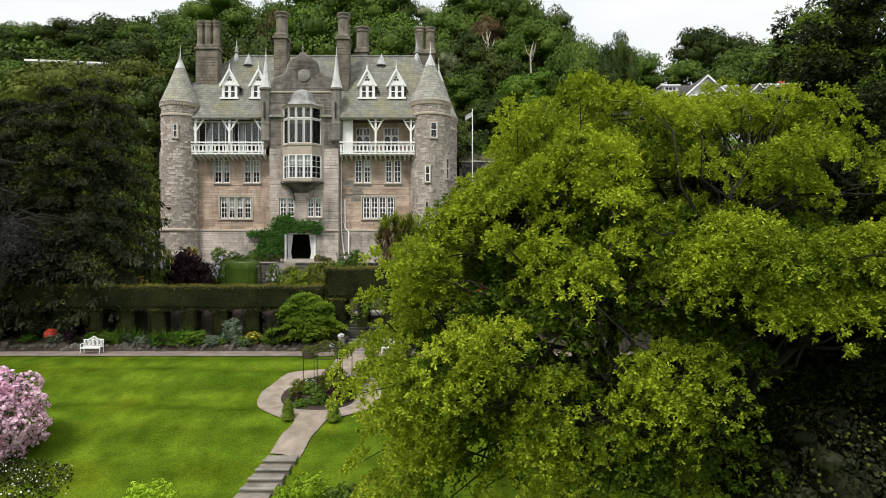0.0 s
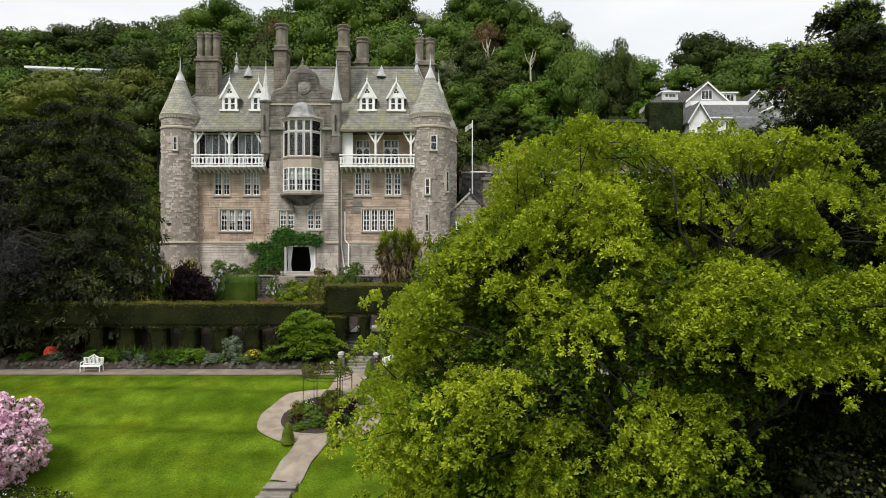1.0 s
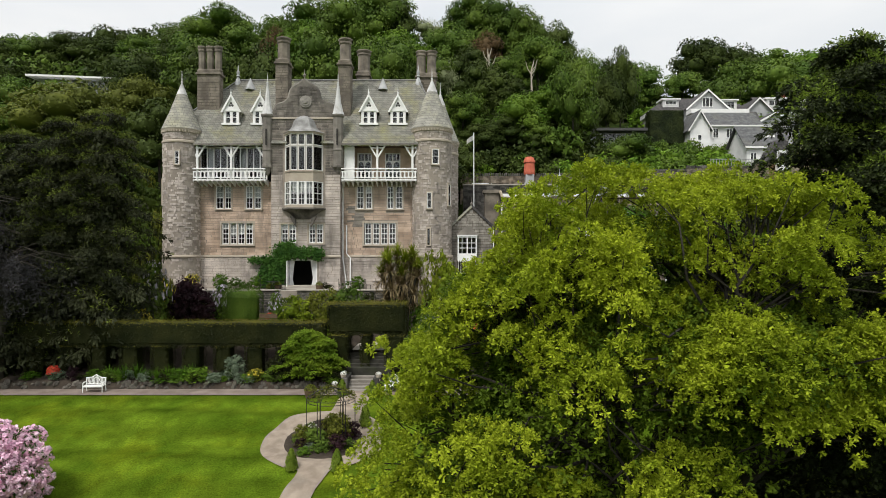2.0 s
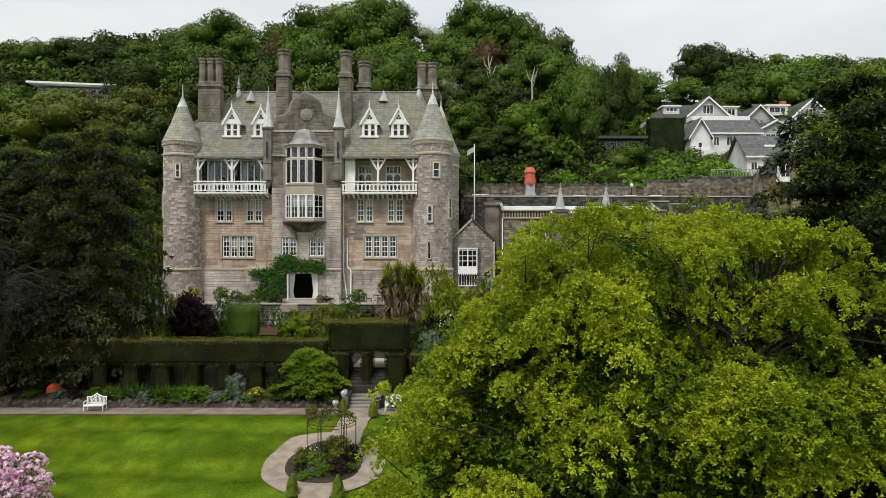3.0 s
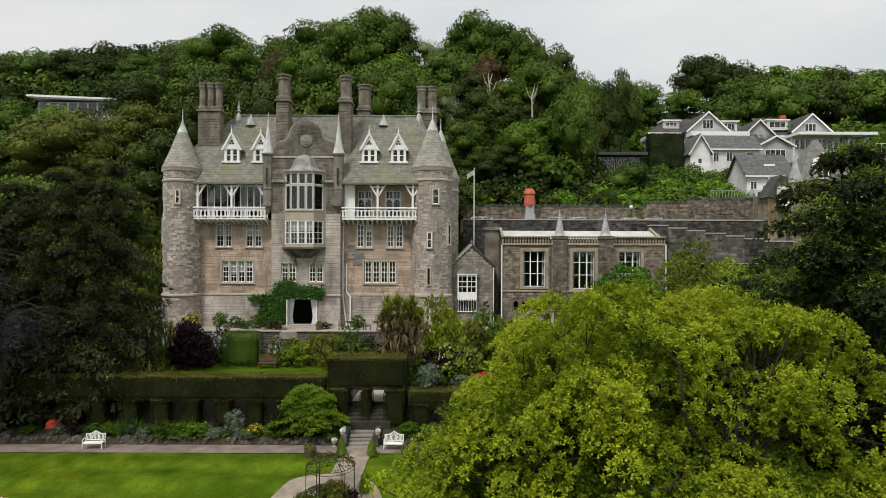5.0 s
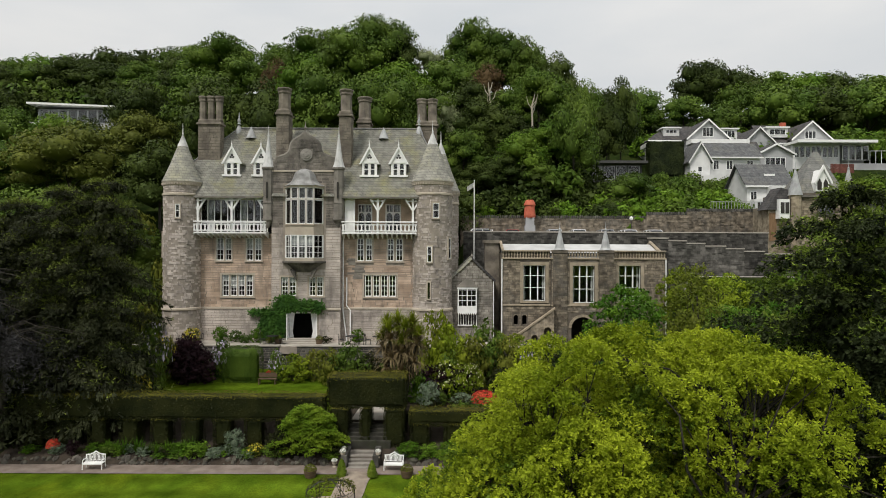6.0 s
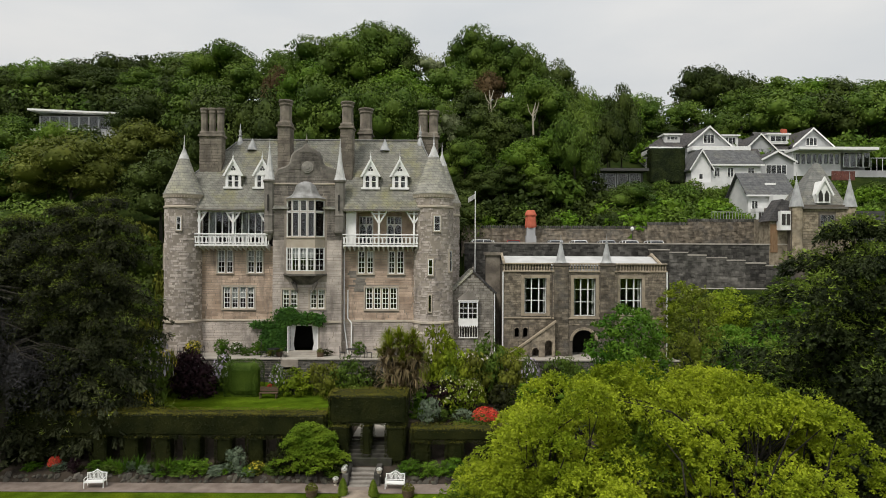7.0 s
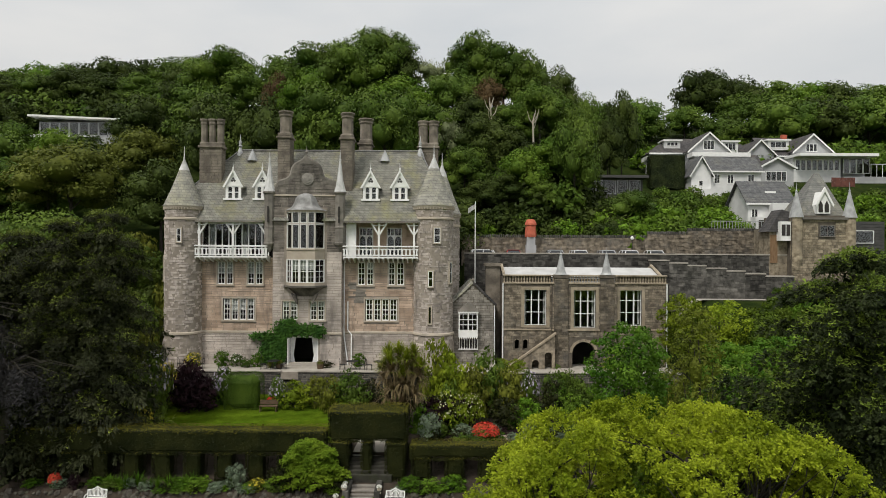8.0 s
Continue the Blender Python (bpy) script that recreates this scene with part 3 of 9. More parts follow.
def sprays(pads, rng, spacing, leaves, length, width, lift=0.45, lean=0.6, droop=0.25, up=0.3, slope=0.5, spread=0.6, level=1.0):
    """Tufts of wedge-shaped leaves over domed pads (x, y, z, radius, outward x, outward y)."""
    cs, ds = [], []
    for x, y, z, r, ox, oy in pads:
        m = int(math.pi * r * r / spacing ** 2) + 4
        q, a = np.sqrt(rng.uniform(0, 1, m)), rng.uniform(0, 2 * math.pi, m)
        dx, dy = q * np.cos(a) * r, q * np.sin(a) * r
        dz = lift * r * (1 - q * q) + rng.normal(0, 0.09 * r, m) - slope * (dx * ox + dy * oy)
        cs.append(np.stack([x + dx, y + dy, z + dz], 1))
        ds.append(np.stack([q * np.cos(a) + 0.6 * ox, q * np.sin(a) + 0.6 * oy, np.full(m, up)], 1))
    c, e = np.repeat(np.concatenate(cs), leaves, 0), np.repeat(np.concatenate(ds), leaves, 0)
    n = len(c)
    d = rng.normal(0, spread, (n, 3)) * (1, 1, level) + e * lean
    d /= np.linalg.norm(d, axis=1)[:, None] + 1e-9
    w = np.cross(d, rng.normal(0, 0.45, (n, 3)) + (0, 0, 1))
    w /= np.linalg.norm(w, axis=1)[:, None] + 1e-9
    k = rng.uniform(0.6, 1.25, n)[:, None]
    a, b = c + d * length * 0.1 * k, c + d * length * k
    b[:, 2] -= droop * length * rng.uniform(0, 1, n)
    v = np.stack([a, b - w * width * 0.5 * k, b + w * width * 0.5 * k], 1).reshape(-1, 3)
    return v, np.arange(3 * n).reshape(n, 3)


def put(tree, x, y, z, s=1.0, rz=0.0, label="", category="", group="", sz=None):
    """A copy of a template at a place and size."""
    ob = copy_thing(tree, pose(x, y, z, 0, 0, rz))
    ob.scale = (s, s, sz or s)
    if label:
        tagged(ob, label, category, group)
    return ob


def drop_template(tree):
    for o in (*tree.children_recursive, tree):
        bpy.data.objects.remove(o)


# ---- ground ----
def ease(a, b, t):
    t = min(1.0, max(0.0, (t - a) / (b - a)))
    return t * t * (3 - 2 * t)


GARDEN = ((-400, -14.0), (-20, -12.0), (0, -8.0), (14, -5.6), (20, -4.1), (24, -2.75), (26, -2.1), (28.2, -1.36), (31.3, -0.98), (33.2, -0.38), (36.2, 0.04), (38.15, 0.12),
          (38.3, 0.45), (40.6, 0.95), (41.2, 1.3), (41.8, 2.4), (46, 2.6), (52.2, 2.85), (52.6, 4.7), (57, 4.9), (62.5, 5.0))


def garden_z(y):
    for (a, za), (b, zb) in zip(GARDEN, GARDEN[1:]):
        if y <= b:
            return za + (zb - za) * max(0.0, (y - a) / (b - a))
    return GARDEN[-1][1]


def hill_z(x, y):
    u = x / max(y, 20.0)
    mid = ease(-0.46, -0.34, u) * (1 - ease(0.16, 0.24, u))
    side = 15.0 + 0.55 * (y - 71) if u < 0 else 15.0 + 0.35 * (min(y, 108) - 71) + 0.42 * max(0.0, y - 108)
    centre = 15.0 + 0.72 * (y - 71)
    cap = 43.2 if u < 0 else 44.0
    return min(side, cap) * (1 - mid) + min(centre, 39.0) * mid


def ground_z(x, y):
    g = garden_z(y)
    if -6.6 < x < -3.3 and 41.0 < y < 45.6:      # sunken path behind the clipped archways
        return min(g, 1.9)
    if y <= 42:
        return g + (0.09 * math.sin(y * 2.9 + 0.15 * x) * (0.6 + 0.4 * math.sin(0.37 * x + 1.3 * y)) if 20 < y < 36 else 0.0)
    if x > 1.8:
        if y < 63.2:
            return g + 5.7 * ease(20, 24, x) * ease(50, 59, y)
        return 13.9 if y < 71 else hill_z(x, y)
    left = 1 - ease(-34.0, -26.0, x)
    top = hill_z(x, 76.0)
    soft = g + (top - g) * ease(66, 76, y) if y < 76 else hill_z(x, y)
    slope = g + (top - g) * ease(44, 76, y) if y < 76 else hill_z(x, y)
    return soft * (1 - left) + slope * left


def surf_z(x, y):
    """The lawn's uneven surface."""
    return ground_z(x, y) + (0.06 * noise.noise((x * 0.35, y * 0.35, 0.0)) if y < 36.4 else 0.0)


def build_ground():
    ys = [-3000, -1200, -400, -120, -50, -20, -8] + [i * 1.0 for i in range(0, 26)] + [26 + 0.4 * i for i in range(0, 120)] + [74 + 2.0 * i for i in range(0, 48)] + [190, 260, 420, 800, 1600, 3200]
    xs = [-3000, -1400, -600, -300, -180, -130] + [-110 + 2.5 * i for i in range(28)] + [-40 + 0.75 * i for i in range(80)] + [20 + 2.5 * i for i in range(42)] + [140, 190, 300, 600, 1400, 3000]
    verts = [(x, y, surf_z(x, y)) for y in ys for x in xs]
    w = len(xs)
    faces = [(j * w + i, j * w + i + 1, (j + 1) * w + i + 1, (j + 1) * w + i) for j in range(len(ys) - 1) for i in range(w - 1)]
    me = fast_mesh("ground", verts, faces)
    me.shade_smooth()
    me.materials.append(GRASS)
    me.materials.append(SOIL)
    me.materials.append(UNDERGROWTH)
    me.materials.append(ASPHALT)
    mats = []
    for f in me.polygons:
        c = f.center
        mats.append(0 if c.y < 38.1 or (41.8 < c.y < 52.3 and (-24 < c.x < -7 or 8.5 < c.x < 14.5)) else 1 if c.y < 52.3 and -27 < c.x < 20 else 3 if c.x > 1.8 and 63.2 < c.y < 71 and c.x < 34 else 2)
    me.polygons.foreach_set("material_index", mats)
    ob = link_mesh("ground", me, None)
    return tagged(ob, "sloping mown garden lawn rising to a wooded hill", "ground", "", "structure")


build_ground()


# ---- the chateau ----
R_HOUSE = random.Random(11)
house = tagged(empty("chateau", -12.2, 58, 4.9), "tall grey stone chateau with conical towers and white balconies", "house")
WALL_Y = 56.0          # main front
BAY_Y = 55.1           # projecting centre bay
STRING_Z = 7.95


def hpart(name, bm, mat, label="", smooth=False, parent=None):
    ob = part(name, bm, mat, parent or house, label, smooth)
    if parent is None:
        ob.matrix_parent_inverse = house.matrix_basis.inverted()
    return ob


def held(ob):
    ob.parent = house
    ob.matrix_parent_inverse = house.matrix_basis.inverted()
    return ob


UPPER = [(-20.23, -19.58), (-19.43, -18.88), (-17.58, -16.98), (-16.83, -16.23), (-7.78, -7.18), (-6.98, -6.43), (-5.08, -4.53), (-4.33, -3.73)]
UP_Z = (12.15, 14.15)
LOW_Z = (9.0, 10.9)
LOWER = [(-19.73, -16.93), (-7.13, -4.28)]
BAYWIN = [(-14.25, -12.92), (-11.84, -10.56)]
BAY_Z = (9.1, 10.75)
DOOR = (-13.75, -11.1, 5.1, 7.7)

holes_main = [(a, b, *UP_Z) for a, b in UPPER] + [(a, b, *LOW_Z) for a, b in LOWER]


loose = []             # stones that are built as single pieces at the end


def house_walls():
    for (x0, x1, inner) in ((-22.2, -15.0, 0), (-9.2, -2.2, 1)):
        hs = [h for h in holes_main if x0 < h[0] < x1]
        held(wall("wall", x0, x1, 4.6, 14.55, WALL_Y, WALL_Y + 0.5, hs, MORTAR, house))
        st = courses(x0, x1, 4.6, STRING_Z - 0.1, [(h[0] - .12, h[1] + .12, h[2] - .15, h[3] + .15) for h in hs], R_HOUSE)
        held(stonework("plinth_stonework", st[60:], flat_at(WALL_Y - 0.1), R_HOUSE, STONE, house, "coursed grey stone blocks"))
        loose.append((st[:60], WALL_Y - 0.1, STONE))
        bm = bmesh.new()
        box(bm, x0, x1, WALL_Y - 0.1, WALL_Y, 4.6, STRING_Z - 0.05)
        hpart("plinth", bm, MORTAR)
        st = courses(x0, x1, STRING_Z + 0.1, 14.5, [(h[0] - .12, h[1] + .12, h[2] - .18, h[3] + .18) for h in hs], R_HOUSE)
        worn = [q for q in st[60:] if -9.1 < q[0] < -7.7 and 8.4 < q[2] < 12.3]      # a dark eroded patch
        held(stonework("wall_stonework", [q for q in st[60:] if q not in worn], flat_at(WALL_Y), R_HOUSE, STONE_WARM, house, "coursed warm buff stone blocks"))
        if worn:
            held(stonework("worn_stonework", worn, flat_at(WALL_Y), R_HOUSE, STONE_DARK, house, "dark eroded rough stones", (0.0, 0.09)))
        loose.append((st[:60], WALL_Y, STONE_WARM))
        bm = bmesh.new()
        box(bm, x0, x1, WALL_Y - 0.17, WALL_Y + 0.1, STRING_Z - 0.1, STRING_Z + 0.1, 0.03)
        hpart("string_course", bm, DRESSED)
    # shell: sides, back, floors
    bm = bmesh.new()
    box(bm, -24.2, -23.7, 56.5, 66, 4.6, 18.4)
    box(bm, -0.9, -0.4, 57, 66, 4.6, 18.4)
    box(bm, -24.2, -0.4, 66, 66.5, 4.6, 18.4)
    hpart("outer_wall", bm, STONE)
    # floors and inner wall in near-black to keep the rooms dark
    for z in (4.8, 8.3, 11.5, 14.5):
        bm = bmesh.new()
        box(bm, -23.6, -1.0, 56.5, 65.9, z - 0.12, z)
        hpart("floor_slab", bm, DARK)
    bm = bmesh.new()
    box(bm, -23.6, -1.0, 60.0, 60.2, 4.6, 18.2)
    hpart("inner_wall", bm, DARK)
    # loggia back walls
    for x0, x1 in ((-22.0, -15.1), (-9.2, -2.3)):
        hs = [(a, b, 14.6, 17.3) for a, b in ((-7.9, -6.6), (-5.4, -4.0))] if x0 > -12 else []
        if x0 > -12:
            held(wall("loggia_wall", x0, x1, 14.5, 18.2, 57.4, 57.7, hs, STONE_WARM, house))
        bm = bmesh.new()
        box(bm, x0, x1, 55.0, 57.4, 17.75, 17.95)
        hpart("loggia_ceiling", bm, WOOD)


house_walls()


def sash(name, x0, x1, z0, z1, y, cols, rows, blind=0.0, frame_w=0.065, bar=0.042):
    """A white sash window set in an opening: frame, bars, panes, an optional half-drawn blind."""
    bm = bmesh.new()
    f = frame_w
    box(bm, x0, x0 + f, y, y + 0.1, z0, z1)
    box(bm, x1 - f, x1, y, y + 0.1, z0, z1)
    box(bm, x0 + f, x1 - f, y, y + 0.1, z1 - f, z1)
    box(bm, x0 + f, x1 - f, y - 0.02, y + 0.1, z0, z0 + f * 1.3)
    win = held(part(name, bm, WHITE, house, "white painted sash window"))
    bm = bmesh.new()
    for i in range(1, cols):
        x = x0 + f + (x1 - x0 - 2 * f) * i / cols
        box(bm, x - bar / 2, x + bar / 2, y + 0.03, y + 0.07, z0 + f, z1 - f)
    for i in range(1, rows):
        z = z0 + f + (z1 - z0 - 2 * f) * i / rows
        b = bar * (1.8 if rows % 2 == 0 and i == rows // 2 else 1)
        box(bm, x0 + f, x1 - f, y + 0.028, y + 0.068, z - b / 2, z + b / 2)
    if cols > 1 or rows > 1:
        part("glazing_grid", bm, WHITE, win)
    else:
        bm.free()
    bm = bmesh.new()
    box(bm, x0 + f, x1 - f, y + 0.045, y + 0.055, z0 + f, z1 - f)
    g = part("pane", bm, GLASS, win)
    g.visible_shadow = False
    if blind:
        bm = bmesh.new()
        box(bm, x0 + f, x1 - f, y + 0.12, y + 0.14, z1 - f - (z1 - z0) * blind, z1 - f)
        part("blind", bm, CLOTH, win, "pale half-drawn blind")
    return win


def surround(x0, x1, z0, z1, y, w=0.13, lights=(), out=0.07):
    """A dressed stone surround: lintel, jambs, sill and mullions."""
    bm = bmesh.new()
    box(bm, x0 - w, x1 + w, y - out, y + 0.25, z1, z1 + w)
    head = hpart("window_surround", bm, DRESSED, "dressed stone window surround")
    for nm, a, b, c, d, o in (("jamb", x0 - w, x0, z0, z1, out), ("jamb", x1, x1 + w, z0, z1, out), ("sill", x0 - w, x1 + w, z0 - w, z0, out + 0.05), *[("mullion", m - 0.06, m + 0.06, z0, z1, out - 0.03) for m in lights]):
        bm = bmesh.new()
        box(bm, a, b, y - o, y + 0.25, c, d)
        part(nm, bm, DRESSED, head)


for i, (a, b) in enumerate(UPPER):
    sash("window", a, b, *UP_Z, WALL_Y + 0.02, 2, 4, blind=(0.5 if i < 4 else 0.0) if i != 5 else 0.3)
for i in range(0, 8, 2):
    surround(UPPER[i][0], UPPER[i + 1][1], *UP_Z, WALL_Y, 0.13, ((UPPER[i][1] + UPPER[i + 1][0]) / 2,))
for k, (a, b) in enumerate(LOWER):
    w = (b - a) / 4
    for i in range(4):
        sash("window", a + w * i + 0.06, a + w * (i + 1) - 0.06, *LOW_Z, WALL_Y + 0.02, 2, 4, blind=(0.25, 0.6, 0.5, 0.3)[i] if k == 0 else 0.0)
    surround(a, b, *LOW_Z, WALL_Y, 0.14, [a + w * i for i in (1, 2, 3)])


# ---- centre bay ----
BELL = ((0.0, 1.04), (0.06, 0.93), (0.17, 0.76), (0.32, 0.64), (0.5, 0.57), (0.68, 0.52), (0.82, 0.44), (0.92, 0.3), (1.0, 0.04))   # height, half width


def ogee_roof(cx, y0, y1, half, z0, z1, name="bay_roof"):
    """A swept lead roof over a half-hexagon."""
    bm = bmesh.new()
    rows = []
    steps = 16
    for i in range(steps + 1):
        t = i / steps
        z = z0 + (z1 - z0) * t
        k = next(p + (q - p) * (t - a) / (b - a) for (a, p), (b, q) in zip(BELL, BELL[1:]) if t <= b + 1e-6)
        d = y1 - y0
        rows.append([bm.verts.new(p) for p in ((cx - half * k, y1, z), (cx - half * 0.6 * k, y1 - d * k, z), (cx + half * 0.6 * k, y1 - d * k, z), (cx + half * k, y1, z))])
    for a, b in zip(rows, rows[1:]):
        for i in range(3):
            bm.faces.new((a[i], a[i + 1], b[i + 1], b[i]))
    bm.faces.new(rows[0][::-1])
    return hpart(name, bm, LEAD_STAINED, "swept grey lead roof")


def hexa(cx, half, y0, y1):
    return [(cx - half, y1), (cx - half * 0.6, y0), (cx + half * 0.6, y0), (cx + half, y1)]


def centre_bay():
    x0, x1 = -15.1, -9.1
    hs = [(a, b, *BAY_Z) for a, b in BAYWIN] + [DOOR]
    oriel = [(-13.9, -10.6, 12.3, 14.4), (-13.9, -10.6, 15.3, 18.5)]
    held(wall("bay_wall", x0, x1, 4.6, 20.0, BAY_Y, BAY_Y + 0.5, hs + oriel, MORTAR, house))
    st = courses(x0, x1, 4.6, 20.0, [(h[0] - .12, h[1] + .12, h[2] - .15, h[3] + .15) for h in hs] + [(-14.1, -10.4, 11.6, 18.9)], R_HOUSE)
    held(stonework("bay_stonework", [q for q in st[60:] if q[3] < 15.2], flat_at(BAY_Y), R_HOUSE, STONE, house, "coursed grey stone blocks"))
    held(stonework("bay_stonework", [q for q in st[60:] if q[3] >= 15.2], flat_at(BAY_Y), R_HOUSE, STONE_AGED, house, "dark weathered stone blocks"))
    loose.append((st[:60], BAY_Y, STONE))
    for x in (x0, x1):
        st = courses(BAY_Y, WALL_Y, 4.6, 20.0, [], R_HOUSE)
        s = -1 if x == x0 else 1
        held(stonework("bay_stonework", st, lambda u, z, d: (x + s * d, u, z), R_HOUSE, STONE, house, "coursed grey stone blocks"))
        bm = bmesh.new()
        box(bm, min(x, x - s * 0.4), max(x, x - s * 0.4), BAY_Y + 0.5, 57.5, 4.6, 20.0)
        hpart("bay_side", bm, MORTAR)
    bm = bmesh.new()
    box(bm, x0 - 0.08, x1 + 0.08, BAY_Y - 0.1, BAY_Y, STRING_Z - 0.1, STRING_Z + 0.1, 0.03)
    hpart("string_course", bm, DRESSED)
    bm = bmesh.new()
    box(bm, x0 - 0.04, x1 + 0.04, BAY_Y - 0.08, BAY_Y, 19.9, 20.05, 0.02)
    hpart("string_course", bm, DRESSED)
    # curved gable
    half = [(2.9, 20.0), (2.86, 20.3), (2.72, 20.65), (2.55, 20.95), (2.42, 21.15), (2.1, 21.28), (1.78, 21.38), (1.5, 21.55), (1.34, 21.8), (1.28, 22.1), (1.2, 22.4), (1.02, 22.66), (0.74, 22.86), (0.46, 23.0), (0.24, 23.16), (0.1, 23.4)]
    cx = -12.25
    pts = [(cx + a, z) for a, z in half] + [(cx - a, z) for a, z in half[::-1]]
    bm = bmesh.new()
    prism(bm, pts, BAY_Y, BAY_Y + 0.5)
    hpart("gable", bm, STONE_DARK, "curved dark weathered gable")
    st = []
    for a, b, c, d in courses(cx - 2.8, cx + 2.8, 20.05, 22.8, [(cx - 0.4, cx + 0.7, 20.9, 21.95)], R_HOUSE):
        lim = min(w for w, z in half if z <= d + 0.12) - 0.1
        a, b = max(a, cx - lim), min(b, cx + lim)
        if b - a > 0.1:
            st.append((a, b, c, d))
    held(stonework("gable_stonework", st, flat_at(BAY_Y), R_HOUSE, STONE_AGED, house))
    bm = bmesh.new()
    edge = [(cx + a * 1.02 + 0.03, BAY_Y + 0.2, z + 0.04) for a, z in half]
    tube(bm, edge, 0.1, 6)
    tube(bm, [(2 * cx - x, y, z) for x, y, z in edge], 0.1, 6)
    hpart("gable_coping", bm, STONE_DARK)
    bm = bmesh.new()
    lathe(bm, cx, BAY_Y + 0.2, [(0.12, 23.15), (0.2, 23.28), (0.1, 23.4), (0.05, 23.6), (0.16, 23.8), (0.05, 23.95), (0.0, 24.4)], 8)
    hpart("finial", bm, STONE_DARK, "", True)
    # round medallion
    bm = bmesh.new()
    for r, d in ((0.52, 0.1), (0.36, 0.16), (0.18, 0.22)):
        ring = [(cx + 0.15 + r * math.cos(a * math.pi / 12), 21.42 + r * math.sin(a * math.pi / 12)) for a in range(24)]
        prism(bm, ring, BAY_Y - d, BAY_Y + 0.05)
    hpart("medallion", bm, STONE_MEDAL, "round carved stone medallion")
    # oriel: corbel, two glazed storeys, aprons, roof
    c, w = -12.25, 1.66
    bm = bmesh.new()
    rows = []
    for k, d, z in ((0.5, 0.08, 11.2), (0.62, 0.3, 11.42), (0.76, 0.55, 11.7), (0.95, 0.86, 11.9), (1.12, 1.05, 12.05)):
        rows.append([bm.verts.new((x, y, z)) for x, y in hexa(c, w * k, BAY_Y - 0.95 * d, BAY_Y + 0.02)])
    for a, b in zip(rows, rows[1:]):
        for i in range(3):
            bm.faces.new((a[i], a[i + 1], b[i + 1], b[i]))
    bm.faces.new(rows[-1])
    bm.faces.new(rows[0][::-1])
    hpart("oriel_corbel", bm, STONE_AGED)
    for s in (-1, 1):
        bm = bmesh.new()
        prism(bm, [(c + s * 0.72, 11.25), (c + s * 1.15, 11.45), (c + s * 0.95, 11.0), (c + s * 0.62, 10.5)], BAY_Y - 0.45, BAY_Y + 0.02)
        hpart("corbel_bracket", bm, STONE_AGED)
    for nm, ww, dd, z0, z1 in (("oriel_apron", w, 0.95, 12.12, 12.4), ("oriel_apron", w, 0.95, 14.4, 15.22), ("oriel_sill", w + 0.06, 1.02, 15.22, 15.36), ("oriel_cornice", w + 0.1, 1.05, 18.5, 18.68), ("oriel_base", w + 0.26, 1.1, 12.0, 12.14)):
        bm = bmesh.new()
        slab(bm, hexa(c, ww, BAY_Y - dd, BAY_Y), z0, z1)
        hpart(nm, bm, STONE_DARK if nm == "oriel_base" else DRESSED)
    ogee_roof(c, BAY_Y - 1.1, BAY_Y, w + 0.1, 18.66, 20.2)
    pts = hexa(c, w, BAY_Y - 0.95, BAY_Y)
    for z0, z1, rows_, heavy in ((12.4, 14.4, 4, False), (15.36, 18.5, 2, True)):
        for i in range(3):
            (ax, ay), (bx, by) = pts[i], pts[i + 1]
            ln = math.hypot(bx - ax, by - ay)
            ang = math.degrees(math.atan2(by - ay, bx - ax))
            n = 3 if i == 1 else 1
            e = held(empty("oriel_window", ax, ay, z0, ang))
            bm = bmesh.new()
            h = z1 - z0
            for k in range(n + 1):
                x = ln * k / n
                box(bm, max(0, x - 0.06), min(ln, x + 0.06), -0.03, 0.12, 0, h)
            if heavy:
                box(bm, 0, ln, -0.02, 0.1, h * 0.66, h * 0.66 + 0.1)
            part("mullion", bm, STONE_PALE if heavy else WHITE, e)
            bm = bmesh.new()
            for k in range(n):
                a, b = ln * k / n + 0.06, ln * (k + 1) / n - 0.06
                for q in (a, b - 0.04):
                    box(bm, q, q + 0.04, 0.0, 0.08, 0, h)
                for q in (0.0, h - 0.06) + ((h * 0.66 - 0.05, h * 0.66 + 0.1) if heavy else (h * 0.48,)):
                    box(bm, a + 0.05, b - 0.05, 0.0, 0.08, q, q + 0.06)
                if not heavy:
                    m = (a + b) / 2
                    box(bm, m - 0.015, m + 0.015, 0.02, 0.06, 0.06, h - 0.06)
                    for q in (0.25, 0.74):
                        box(bm, a + 0.05, b - 0.05, 0.021, 0.061, h * q - 0.015, h * q + 0.015)
            part("window_frame", bm, WHITE, e, "white window frame")
            bm = bmesh.new()
            box(bm, 0.08, ln - 0.08, 0.045, 0.055, 0.06, h - 0.06)
            g = part("pane", bm, GLASS, e)
            g.visible_shadow = False
            if not heavy:
                bm = bmesh.new()
                box(bm, 0.1, ln - 0.1, 0.16, 0.18, h * 0.55, h - 0.05)
                part("blind", bm, CLOTH, e, "pale half-drawn blind")
    # corner turrets with lead spirelets
    for tx in (-15.45, -9.3):
        bm = bmesh.new()
        lathe(bm, tx, BAY_Y + 0.1, [(0.08, 15.0), (0.2, 15.2), (0.3, 15.5), (0.5, 15.7), (0.52, 15.85), (0.46, 15.9), (0.46, 17.1), (0.5, 17.15), (0.5, 17.25), (0.46, 17.3), (0.46, 20.05), (0.56, 20.15), (0.58, 20.3)], 8)
        hpart("turret", bm, STONE_DARK, "slim stone corner turret")
        bm = bmesh.new()
        lathe(bm, tx, BAY_Y + 0.1, [(0.56, 20.3), (0.46, 20.55), (0.3, 21.2), (0.17, 22.2), (0.08, 23.0), (0.12, 23.1), (0.05, 23.2), (0.03, 23.7), (0.0, 24.0)], 8)
